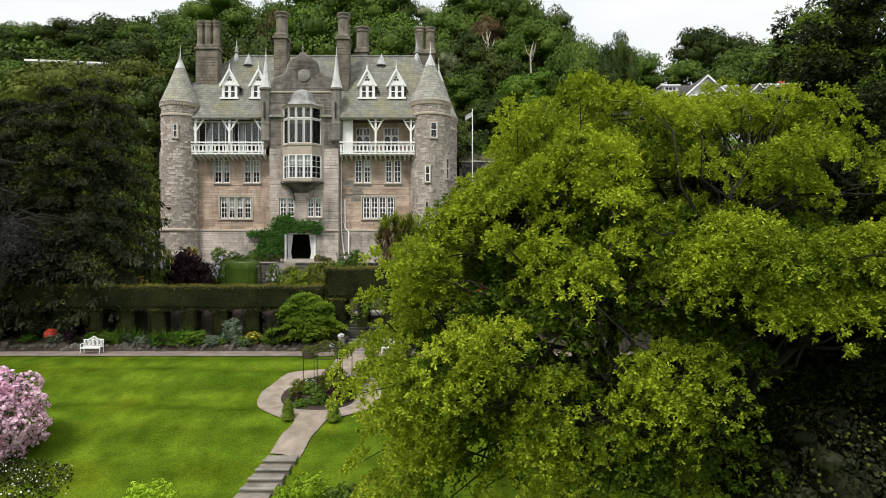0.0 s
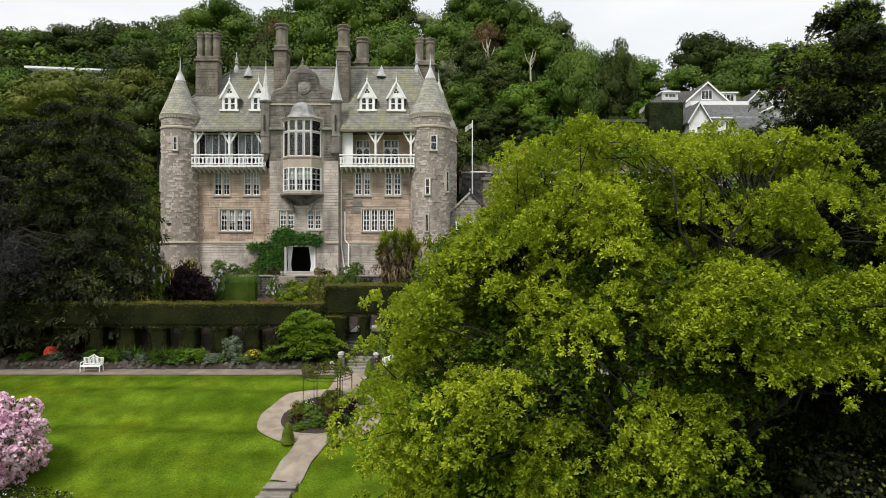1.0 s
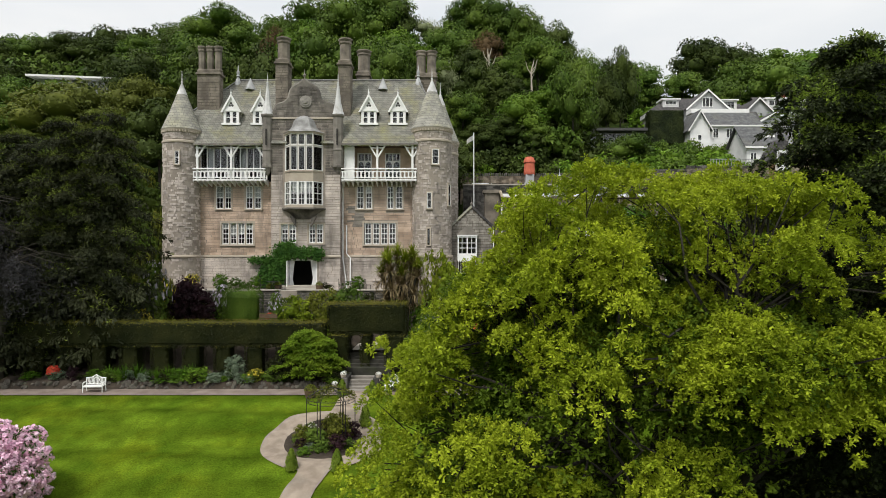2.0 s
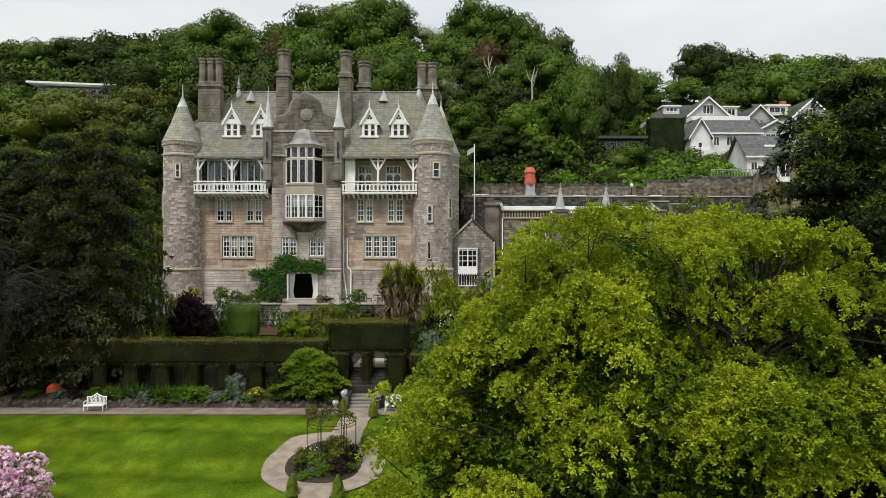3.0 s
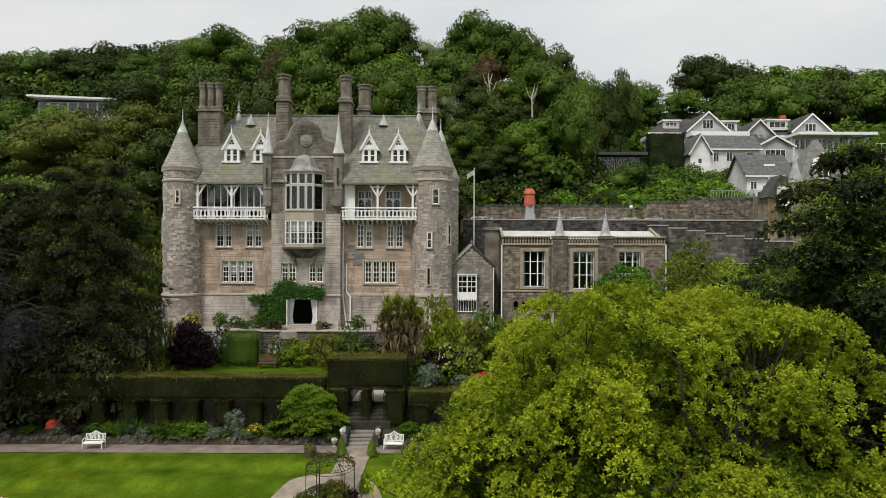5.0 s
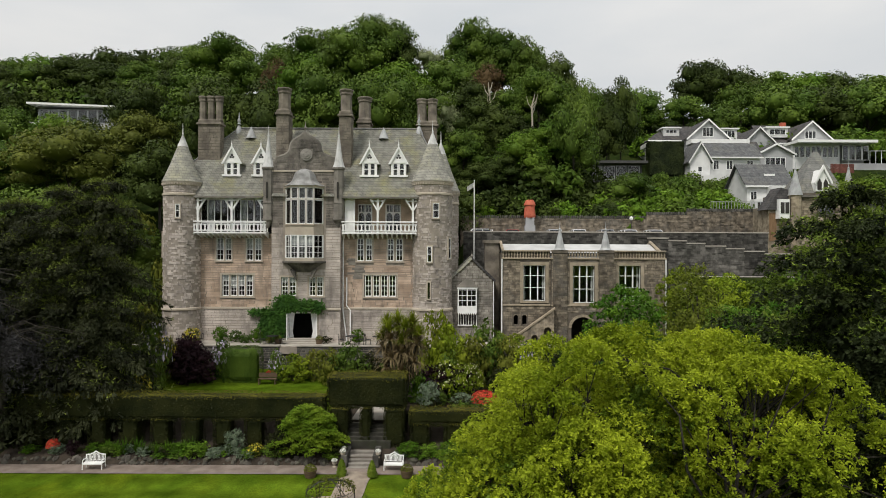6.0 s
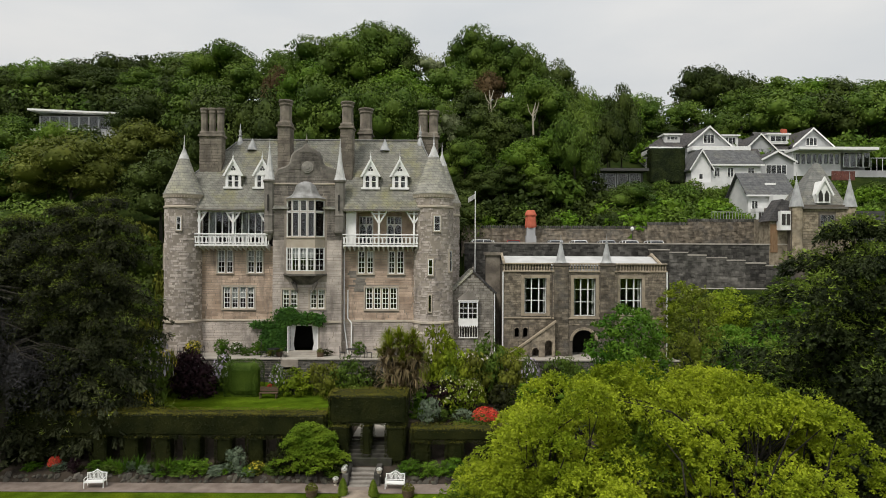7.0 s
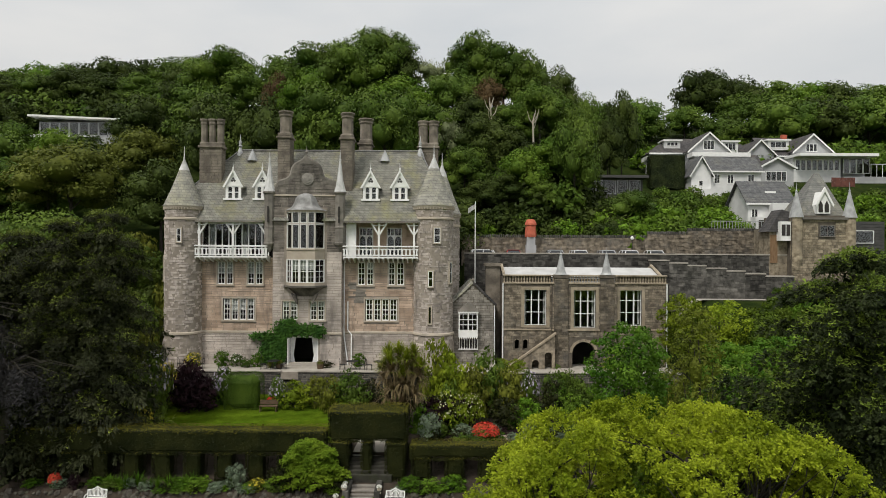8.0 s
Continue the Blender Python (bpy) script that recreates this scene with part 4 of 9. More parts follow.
        hpart("spirelet", bm, LEAD_PALE, "pale lead spirelet")
        # dark strip painted as the shade of a niche
        bm = bmesh.new()
        box(bm, tx - 0.07, tx + 0.07, BAY_Y - 0.42, BAY_Y - 0.3, 17.6, 19.0)
        hpart("niche", bm, DARK)


centre_bay()
for a, b in BAYWIN:
    w = (b - a) / 2
    for i in range(2):
        sash("window", a + w * i + 0.04, a + w * (i + 1) - 0.04, *BAY_Z, BAY_Y + 0.02, 2, 4, blind=0.2)
    surround(a, b, *BAY_Z, BAY_Y, 0.13, (a + w,))


def garden_door():
    a, b, z0, z1 = DOOR
    bm = bmesh.new()
    box(bm, a, a + 0.12, BAY_Y + 0.05, BAY_Y + 0.25, z0, z1)
    box(bm, b - 0.12, b, BAY_Y + 0.05, BAY_Y + 0.25, z0, z1)
    box(bm, a + 0.12, b - 0.12, BAY_Y + 0.05, BAY_Y + 0.25, z1 - 0.12, z1)
    d = held(part("garden_door", bm, WHITE, house, "wide open garden door in a white frame"))
    bm = bmesh.new()
    box(bm, a + 0.1, a + 0.16, BAY_Y - 0.55, BAY_Y + 0.1, z0 + 0.15, z1 - 0.15)
    part("door_leaf", bm, WHITE, d, "white door leaf folded outwards")
    for s, x in ((1, a + 0.2), (-1, b - 0.2)):
        bm = bmesh.new()
        for k in range(5):
            q = x + s * 0.09 * k
            tube(bm, [(q + s * 0.12 * 0, BAY_Y + 0.3, z0 + 0.05), (q - s * 0.04 * k, BAY_Y + 0.32, z0 + 0.9), (q, BAY_Y + 0.3, z1 - 0.15)], [0.07, 0.045, 0.08], 6)
        part("curtain", bm, CLOTH, d, "white gathered curtain", True)
    bm = bmesh.new()
    for k in range(3):
        box(bm, a - 0.3, b + 0.3, BAY_Y - 0.5 - 0.3 * k, BAY_Y - 0.2 - 0.3 * k + (0.3 if k == 0 else 0), 4.9, 5.45 - 0.12 * k, 0.02)
    hpart("door_step", bm, PAVING)


garden_door()


# ---- round towers ----
def tower(cx, cy, r, z_base, z_corn, z_tip, arc, mat, windows=(), flare=0.28):
    t = held(empty("tower", cx, cy, z_base))
    inv = t.matrix_basis.inverted()

    def own(ob):
        ob.matrix_parent_inverse = inv
        return ob
    bm = bmesh.new()
    lathe(bm, cx, cy, [(r - 0.04 + flare, z_base), (r - 0.04 + flare * 0.5, STRING_Z - 1.0), (r - 0.02, STRING_Z - 0.1), (r - 0.02, z_corn - 0.3)], 40)
    own(part("drum", bm, MORTAR, t, "", True))
    st = courses(-arc * r, arc * r, STRING_Z + 0.1, z_corn - 0.35, [(w[0] - 0.1, w[1] + 0.1, w[2] - 0.12, w[3] + 0.12) for w in windows], R_HOUSE)
    own(stonework("tower_stonework", st, round_at(cx, cy, r), R_HOUSE, mat, t, "coursed grey stone blocks", (0.004, 0.02)))
    st = courses(-arc * r, arc * r, z_base, STRING_Z - 0.1, [], R_HOUSE)
    own(stonework("tower_stonework", st, lambda u, z, d: (cx + (r + d + flare * max(0, (STRING_Z - z)) / 3) * math.sin(u / r), cy - (r + d + flare * max(0, (STRING_Z - z)) / 3) * math.cos(u / r), z), R_HOUSE, mat, t, "coursed grey stone blocks", (0.004, 0.02)))
    bm = bmesh.new()
    lathe(bm, cx, cy, [(r, STRING_Z - 0.12), (r + 0.12, STRING_Z - 0.06), (r + 0.1, STRING_Z + 0.08), (r, STRING_Z + 0.14)], 40)
    own(part("string_course", bm, DRESSED, t, "", True))
    bm = bmesh.new()
    lathe(bm, cx, cy, [(r, z_corn - 1.25), (r + 0.07, z_corn - 1.2), (r + 0.07, z_corn - 1.05), (r, z_corn - 1.0)], 40)
    own(part("string_course", bm, DRESSED, t, "", True))
    bm = bmesh.new()
    lathe(bm, cx, cy, [(r, z_corn - 0.36), (r + 0.04, z_corn - 0.32), (r + 0.06, z_corn - 0.2), (r + 0.11, z_corn - 0.13), (r + 0.13, z_corn), (r, z_corn + 0.02)], 40)
    own(part("cornice", bm, DRESSED, t, "", True))
    bm = bmesh.new()
    for i in range(44):
        a = 2 * math.pi * i / 44
        p = (cx + (r + 0.06) * math.cos(a), cy + (r + 0.06) * math.sin(a))
        box(bm, p[0] - 0.05, p[0] + 0.05, p[1] - 0.05, p[1] + 0.05, z_corn - 0.32, z_corn - 0.13)
    own(tagged(part("corbel_course", bm, DRESSED, t), "", "", "", "stuff"))
    bm = bmesh.new()
    h = z_tip - z_corn
    rr = r + 0.15
    lathe(bm, cx, cy, [(rr, z_corn), (rr * 0.93, z_corn + h * 0.05), (rr * 0.6, z_corn + h * 0.36), (rr * 0.25, z_corn + h * 0.74)], 40)
    own(part("cone_roof", bm, SLATE_CONE, t, "steep lichened slate cone", True))
    bm = bmesh.new()
    lathe(bm, cx, cy, [(rr * 0.265, z_corn + h * 0.735), (0.06, z_tip - 0.1), (0.09, z_tip), (0.04, z_tip + 0.1), (0.02, z_tip + 0.9), (0.0, z_tip + 1.0)], 16)
    own(part("lead_cap", bm, LEAD_PALE, t, "pale lead cap and finial", True))
    for a, b, z0, z1 in windows:
        m = (a + b) / 2 / r
        e = empty("tower_window", cx + (r + 0.02) * math.sin(m), cy - (r + 0.02) * math.cos(m), z0, math.degrees(m))
        e.parent = t
        own(e)
        w, h2 = (b - a) / 2, z1 - z0
        bm = bmesh.new()
        box(bm, -w - 0.1, -w, -0.07, 0.12, -0.1, h2 + 0.12)
        box(bm, w, w + 0.1, -0.07, 0.12, -0.1, h2 + 0.12)
        box(bm, -w, w, -0.07, 0.12, h2, h2 + 0.12)
        box(bm, -w, w, -0.1, 0.12, -0.1, 0)
        part("window_surround", bm, DRESSED, e)
        # thin dark sheet behind the pane for the unlit room
        bm = bmesh.new()
        box(bm, -w, w, -0.02, 0.0, 0, h2)
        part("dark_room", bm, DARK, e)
        bm = bmesh.new()
        if w > 0.16:
            for q in (-w, w - 0.05):
                box(bm, q, q + 0.05, -0.06, -0.03, 0, h2)
            for q in (0, h2 * 0.5, h2 - 0.05):
                box(bm, -w + 0.05, w - 0.05, -0.06, -0.03, q, q + 0.05)
            part("window_frame", bm, WHITE, e, "white window frame")
            bm = bmesh.new()
        box(bm, -w + 0.02, w - 0.02, -0.045, -0.04, 0.02, h2 - 0.02)
        part("pane", bm, GLASS, e)
    return t


tower(-23.15, 55.75, 1.58, 4.7, 19.0, 23.3, 1.9, STONE, [(0.05, 0.4, 15.85, 17.0), (-1.95, -1.75, 12.5, 14.6)])
tower(-1.12, 56.2, 1.76, 4.7, 19.15, 23.7, 1.9, STONE, [(0.05, 0.6, 15.9, 17.2), (-0.4, -0.0, 12.1, 13.45), (-0.35, -0.15, 8.95, 10.35), (1.6, 1.95, 12.4, 14.2)])
tower(-0.4, 60.6, 1.72, 4.7, 18.7, 23.6, 2.2, STONE, [])


# ---- roof ----
def main_roof():
    bm = bmesh.new()
    # front slope with a sprocketed eave, hips, back
    e0 = [(-24.0, 54.85, 17.75), (-0.3, 54.85, 17.75)]
    e1 = [(-24.3, 56.3, 19.6), (-0.1, 56.3, 19.6)]
    r = [(-19.7, 60.4, 24.65), (-2.5, 60.4, 24.65)]
    b0 = [(-24.5, 66.4, 18.4), (0.0, 66.4, 18.4)]
    v = {k: [bm.verts.new(p) for p in q] for k, q in (("e0", e0), ("e1", e1), ("r", r), ("b", b0))}
    bm.faces.new((v["e0"][0], v["e0"][1], v["e1"][1], v["e1"][0]))
    bm.faces.new((v["e1"][0], v["e1"][1], v["r"][1], v["r"][0]))
    bm.faces.new((v["r"][0], v["r"][1], v["b"][1], v["b"][0]))
    bm.faces.new((v["e1"][0], v["r"][0], v["b"][0]))
    bm.faces.new((v["e1"][1], v["b"][1], v["r"][1]))
    bmesh.ops.solidify(bm, geom=bm.faces[:], thickness=0.12)
    hpart("roof", bm, SLATE, "steep pale lichened slate roof")
    bm = bmesh.new()
    tube(bm, [(-19.7, 60.4, 24.7), (-2.5, 60.4, 24.7)], 0.1, 6)
    tube(bm, [(-24.2, 56.3, 19.66), (-19.7, 60.4, 24.7)], 0.08, 6)
    tube(bm, [(-0.15, 56.3, 19.66), (-2.5, 60.4, 24.7)], 0.08, 6)
    hpart("ridge_tiles", bm, SLATE_GREY)
    for x in (-19.7, -2.5):
        bm = bmesh.new()
        lathe(bm, x, 60.4, [(0.45, 24.1), (0.2, 24.75), (0.1, 25.0), (0.22, 25.1), (0.1, 25.2), (0.16, 25.5), (0.06, 25.7), (0.0, 26.3)], 10)
        hpart("finial", bm, LEAD, "pale lead ridge finial", True)
    for x in (-5.8, -18.3):
        bm = bmesh.new()
        lathe(bm, x, 59.6, [(0.5, 23.6), (0.25, 24.2), (0.06, 24.6), (0.0, 24.75)], 8)
        hpart("vent_cap", bm, LEAD)
    # eave board
    for a, b in ((-22.2, -15.9), (-9.0, -2.3)):
        hpart("eave_board", wbox(a, b, 54.8, 54.9, 17.62, 17.74), STONE_DARK)


main_roof()


def dormer(x):
    y, z = 56.3, 19.75
    d = held(empty("dormer", x, y, z))
    for nm, a, b, c, e in (("jamb", -0.68, -0.5, 0.06, 1.2), ("jamb", 0.5, 0.68, 0.06, 1.2), ("mullion", -0.07, 0.07, 0.06, 1.2)):
        part(nm, wbox(a, b, 0, 0.14, c, e), WHITE, d)
    part("sill", wbox(-0.85, 0.85, -0.14, 0.14, -0.12, 0.06), WHITE, d)
    part("head", wbox(-0.78, 0.78, -0.04, 0.14, 1.1, 1.28), WHITE, d)
    for s in (-1, 1):
        bm = bmesh.new()
        a0, a1 = sorted((s * 0.07, s * 0.5))
        box(bm, a0, a0 + 0.05, 0.03, 0.1, 0.06, 1.1)
        box(bm, a1 - 0.05, a1, 0.03, 0.1, 0.06, 1.1)
        box(bm, a0 + 0.05, a1 - 0.05, 0.03, 0.1, 0.55, 0.62)
        part("casement", bm, WHITE, d)
        bm = bmesh.new()
        spandrels(bm, a0, a1, 0.85, 1.08, 0.02, 0.1)
        part("arch_head", bm, WHITE, d)
    part("pane", wbox(-0.5, 0.5, 0.07, 0.075, 0.06, 1.1), GLASS, d)
    # dark sheet stands for the unlit attic
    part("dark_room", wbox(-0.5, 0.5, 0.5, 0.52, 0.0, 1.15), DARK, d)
    bm = bmesh.new()
    prism(bm, [(-0.66, 1.28), (0.66, 1.28), (0, 2.45)], 0.0, 0.1)
    part("gable_panel", bm, WHITE, d, "white pierced gable panel")
    # solid dark trefoil, coloured as the shade of a pierced hole
    bm = bmesh.new()
    for k in range(3):
        t = math.pi / 2 + k * 2.094
        ring = [(0.13 * math.cos(t) + 0.11 * math.cos(q * math.pi / 5), 1.68 + 0.13 * math.sin(t) + 0.11 * math.sin(q * math.pi / 5)) for q in range(10)]
        prism(bm, ring, -0.006, 0.02)
    part("trefoil", bm, TIMBER_DARK, d, "dark trefoil painted as a shaded hole")
    bm = bmesh.new()
    for s in (-1, 1):
        prism(bm, [(s * 0.92, 1.02), (s * 0.74, 1.0), (0, 2.36), (0, 2.66)], -0.15, 0.0)
    part("bargeboard", bm, WHITE, d, "white bargeboard")
    bm = bmesh.new()
    lathe(bm, 0, -0.06, [(0.06, 2.4), (0.06, 2.7), (0.09, 2.75), (0.03, 2.85), (0.0, 3.35)], 6)
    part("finial", bm, WHITE, d)
    for s in (-1, 1):
        bm = bmesh.new()
        prism(bm, [(s * 0.9, 1.1), (s * 0.86, 1.0), (0, 2.42), (0, 2.6)], 0.0, 2.4)
        part("dormer_roof", bm, SLATE, d)
        part("cheek", wbox(*sorted((s * 0.6, s * 0.67)), 0.14, 1.6, -0.05, 1.2), SLATE, d)


for x in (-19.0, -16.4, -6.75, -4.15):
    dormer(x)


def stack(cx, cy, z0, z_mid, z_top, shafts, r=0.42, base_w=None, depth=1.0):
    """A chimney stack: stone base, moulding, octagonal shafts with caps."""
    c = held(empty("chimney", cx, cy, z0))
    bw = base_w or (shafts * r * 2.1 / 2 + 0.12)
    bm = bmesh.new()
    box(bm, -bw, bw, -depth / 2, depth / 2, 0, z_mid - z0, 0.02)
    part("stack_base", bm, MORTAR_DARK, c)
    st = courses(-bw, bw, 0, z_mid - z0 - 0.12, [], R_HOUSE, (0.2, 0.32), (0.35, 0.8))
    stonework("stack_stonework", st, flat_at(-depth / 2), R_HOUSE, CHIMNEY, c, "coursed dark chimney stone")
    for q in (-1, 1):
        st = courses(-depth / 2, depth / 2, 0, z_mid - z0 - 0.12, [], R_HOUSE, (0.2, 0.32), (0.35, 0.8))
        stonework("stack_stonework", st, lambda u, z, d: (q * (bw + d), u, z), R_HOUSE, CHIMNEY, c, "coursed dark chimney stone")
    bm = bmesh.new()
    box(bm, -bw - 0.14, bw + 0.14, -depth / 2 - 0.14, depth / 2 + 0.14, z_mid - z0 - 0.1, z_mid - z0 + 0.1, 0.04)
    box(bm, -bw - 0.02, bw + 0.02, -depth / 2 - 0.02, depth / 2 + 0.02, z_mid - z0 + 0.1, z_mid - z0 + 0.4, 0.05)
    part("moulding", bm, CHIMNEY, c)
    for i in range(shafts):
        x = (i - (shafts - 1) / 2) * r * 2.02
        bm = bmesh.new()
        h0, h1 = z_mid - z0 + 0.35, z_top - z0
        lathe(bm, x, 0, [(r * 1.05, h0), (r * 0.9, h0 + 0.2), (r * 0.88, h1 - 0.55), (r * 1.02, h1 - 0.45), (r * 1.02, h1 - 0.35), (r * 0.95, h1 - 0.3), (r * 1.15, h1 - 0.1), (r * 1.1, h1), (r * 0.7, h1 + 0.02), (r * 0.62, h1 - 0.2)], 8)
        part("shaft", bm, CHIMNEY, c, "octagonal stone chimney shaft")
    return c


stack(-21.55, 58.2, 19.5, 24.6, 27.2, 3, 0.37, 1.0)
stack(-14.75, 58.0, 19.5, 25.45, 27.9, 1, 0.62, 0.56, 1.4)
stack(-9.05, 57.8, 19.5, 25.3, 27.75, 1, 0.58, 0.54, 1.4)
stack(-8.0, 63.0, 20.0, 25.7, 28.3, 1, 0.68, 0.6, 1.6)
stack(-1.75, 61.5, 19.0, 25.2, 27.8, 2, 0.5, 0.95)


# ---- balconies ----
def balcony(x0, x1, glazed):
    b = held(empty("balcony", x0, 54.9, 14.5))
    L = x1 - x0
    bm = bmesh.new()
    box(bm, 0, L, 0, 1.1, 0.02, 0.16, 0.02)
    part("balcony_floor", bm, WHITE, b, "white painted balcony deck")
    bm = bmesh.new()
    box(bm, -0.04, L + 0.04, -0.05, 0.09, 1.0, 1.12, 0.02)
    box(bm, 0, L, -0.02, 0.06, 0.78, 0.86)
    box(bm, 0, L, -0.02, 0.06, 0.24, 0.34)
    part("handrail", bm, WHITE, b)
    n = int(L / 0.34)
    me = None
    for i in range(n + 1):
        x = L * i / n
        if me is None:
            bm = bmesh.new()
            pts = [(-0.115, 0.3), (0.115, 0.3), (0.07, 0.42), (0.055, 0.56), (0.07, 0.7), (0.115, 0.82), (-0.115, 0.82), (-0.07, 0.7), (-0.055, 0.56), (-0.07, 0.42)]
            prism(bm, pts, -0.01, 0.04)
            o = part("baluster", bm, WHITE, b)
            me = o.data
        else:
            o = link_mesh("baluster", me, None, b)
        o.matrix_basis = pose(min(max(x, 0.1), L - 0.1), 0, 0)
    me = None
    n = int(L / 0.42)
    for i in range(n + 1):
        if me is None:
            bm = bmesh.new()
            a = [bm.verts.new(p) for p in ((-0.06, -0.05, 0.02), (0.06, -0.05, 0.02), (0.06, 1.1, 0.02), (-0.06, 1.1, 0.02), (-0.05, 0.05, -0.12), (0.05, 0.05, -0.12), (0.05, 1.1, -0.4), (-0.05, 1.1, -0.4))]
            for q in ((0, 1, 2, 3), (7, 6, 5, 4), (0, 4, 5, 1), (1, 5, 6, 2), (2, 6, 7, 3), (3, 7, 4, 0)):
                bm.faces.new([a[i2] for i2 in q])
            o = part("bracket", bm, WHITE, b)
            me = o.data
        else:
            o = link_mesh("bracket", me, None, b)
        o.matrix_basis = pose(0.06 + (L - 0.12) * i / n, 0, 0)
    posts = (0.35, L * 0.52, L - 0.2) if glazed else (L * 0.475, L - 0.35)
    for x in posts:
        bm = bmesh.new()
        box(bm, x - 0.09, x + 0.09, 0.15, 0.33, 0.16, 3.2, 0.015)
        for s in (-1, 1):
            prism(bm, [(x + s * 0.09, 2.05), (x + s * 0.09, 2.3), (x + s * 0.62, 3.15), (x + s * 0.78, 3.15)], 0.18, 0.3)
            prism(bm, [(x + s * 0.09, 2.85), (x + s * 0.09, 2.95), (x + s * 0.5, 2.95), (x + s * 0.46, 2.85)], 0.2, 0.28)
        part("post", bm, WHITE, b, "white post with curved braces")
    bm = bmesh.new()
    box(bm, 0, L, 0.14, 0.34, 3.1, 3.22)
    part("head_beam", bm, WHITE, b)
    if glazed:
        n = 10
        for i in range(n + 1):
            x = 0.3 + (L - 0.5) * i / n
            bm = bmesh.new()
            box(bm, x - 0.045, x + 0.045, 1.1, 1.2, 0.16, 3.0)
            part("screen_mullion", bm, WHITE, b)
        for z0, z1 in ((0.95, 1.05), (3.0, 3.15)):
            bm = bmesh.new()
            box(bm, 0.3, L - 0.2, 1.097, 1.203, z0, z1)
            part("screen_rail", bm, WHITE, b)
        bm = bmesh.new()
        box(bm, 0.35, L - 0.25, 1.14, 1.15, 1.05, 3.0)
        part("pane", bm, GLASS, b)
        for i in (1, 6):
            bm = bmesh.new()
            x = 0.3 + (L - 0.5) * (i + 0.12) / n
            for k in range(4):
                tube(bm, [(x + 0.1 * k, 1.35, 0.2), (x + 0.1 * k, 1.36, 3.1)], 0.055, 6)
            part("curtain", bm, CLOTH, b, "pale hanging curtain", True)
    else:
        bm = bmesh.new()
        box(bm, 0.15, 1.05, 0.6, 0.7, 0.16, 3.1)
        for k in range(4):
            box(bm, 0.15 + 0.22 * k, 0.17 + 0.22 * k, 0.58, 0.6, 0.16, 3.1)
        part("side_panel", bm, WHITE, b, "cream boarded panel")
    return b


balcony(-21.9, -15.55, True)
balcony(-8.96, -2.45, False)


def loggia_window(a, b):
    z0, z1, y = 14.6, 17.3, 57.35
    bm = bmesh.new()
    for x in (a, (a + b) / 2 - 0.05, b - 0.1):
        box(bm, x, x + 0.1, y, y + 0.1, z0, z1)
    for z in (z0, z0 + 1.9, z1 - 0.1):
        box(bm, a + 0.1, b - 0.1, y + 0.002, y + 0.098, z, z + 0.1)
    for k in range(2):
        c, h = a + (b - a) * (0.25 + 0.5 * k), (b - a) / 4 - 0.06
        arch = [(c + h * math.cos(t * math.pi / 10), z0 + 1.45 + 0.45 * math.sin(t * math.pi / 10)) for t in range(11)]
        prism(bm, arch[:6] + [(c, z0 + 1.95), (c + h, z0 + 1.95)], y + 0.03, y + 0.07)
        prism(bm, arch[5:] + [(c - h, z0 + 1.95), (c, z0 + 1.95)], y + 0.03, y + 0.07)
        box(bm, c - 0.02, c + 0.02, y + 0.03, y + 0.07, z0 + 2.0, z1 - 0.1)
    w = hpart("window", bm, WHITE, "white arched loggia window")
    bm = bmesh.new()
    box(bm, a + 0.1, b - 0.1, y + 0.05, y + 0.055, z0 + 0.1, z1 - 0.1)
    part("pane", bm, GLASS, w)


loggia_window(-7.9, -6.6)
loggia_window(-5.4, -4.0)


# ---- rainwater pipes ----
for x, z1 in ((-8.98, 15.3), (-8.65, 10.7)):
    bm = bmesh.new()
    y = WALL_Y - 0.15
    tube(bm, [(x, y, z1), (x, y, 8.2), (x + (0.02 if z1 > 12 else 0.35), y - 0.16, 7.8), (x + (0.4 if z1 > 12 else 0.35), y - 0.16, 5.0)], 0.06, 8)
    hpart("drainpipe", bm, WHITE, "white painted drainpipe", True)


# ---- ivy over the garden door ----
def ivy():
    rng = np.random.default_rng(5)
    pts = []
    for cx, cz, rx, rz, n in ((-14.3, 6.4, 0.75, 1.5, 900), (-14.2, 7.6, 0.9, 1.4, 900), (-12.4, 8.25, 1.9, 0.55, 1100), (-13.6, 8.6, 0.8, 0.7, 500), (-15.6, 6.1, 0.9, 1.1, 700), (-16.2, 7.6, 1.2, 0.35, 350), (-11.0, 8.0, 0.45, 0.6, 250), (-15.4, 7.3, 0.7, 0.8, 400)):
        q = rng.normal(0, 0.5, (n, 2))
        keep = (np.abs(q) < 1.1).all(1)
        q = q[keep]
        pts.append(np.stack([cx + q[:, 0] * rx, np.where(cx + q[:, 0] * rx < -15.2, WALL_Y - 0.2, BAY_Y - 0.12) - rng.uniform(0, 0.3, len(q)), cz + q[:, 1] * rz], 1))
    p = np.concatenate(pts)
    door = (p[:, 0] > DOOR[0] - 0.05) & (p[:, 0] < DOOR[1] + 0.05) & (p[:, 2] < DOOR[3] - 0.05)
    p = p[~door]
    v, f = leaf_quads(p, np.tile((0, -0.8, 0.5), (len(p), 1)), 0.22, rng, 0.5, 0.8)
    ob = link_mesh("ivy", fast_mesh("ivy", v, f), L_IVY)
    tagged(ob, "dense green ivy trained round the garden door", "climber", "", "stuff")


ivy()


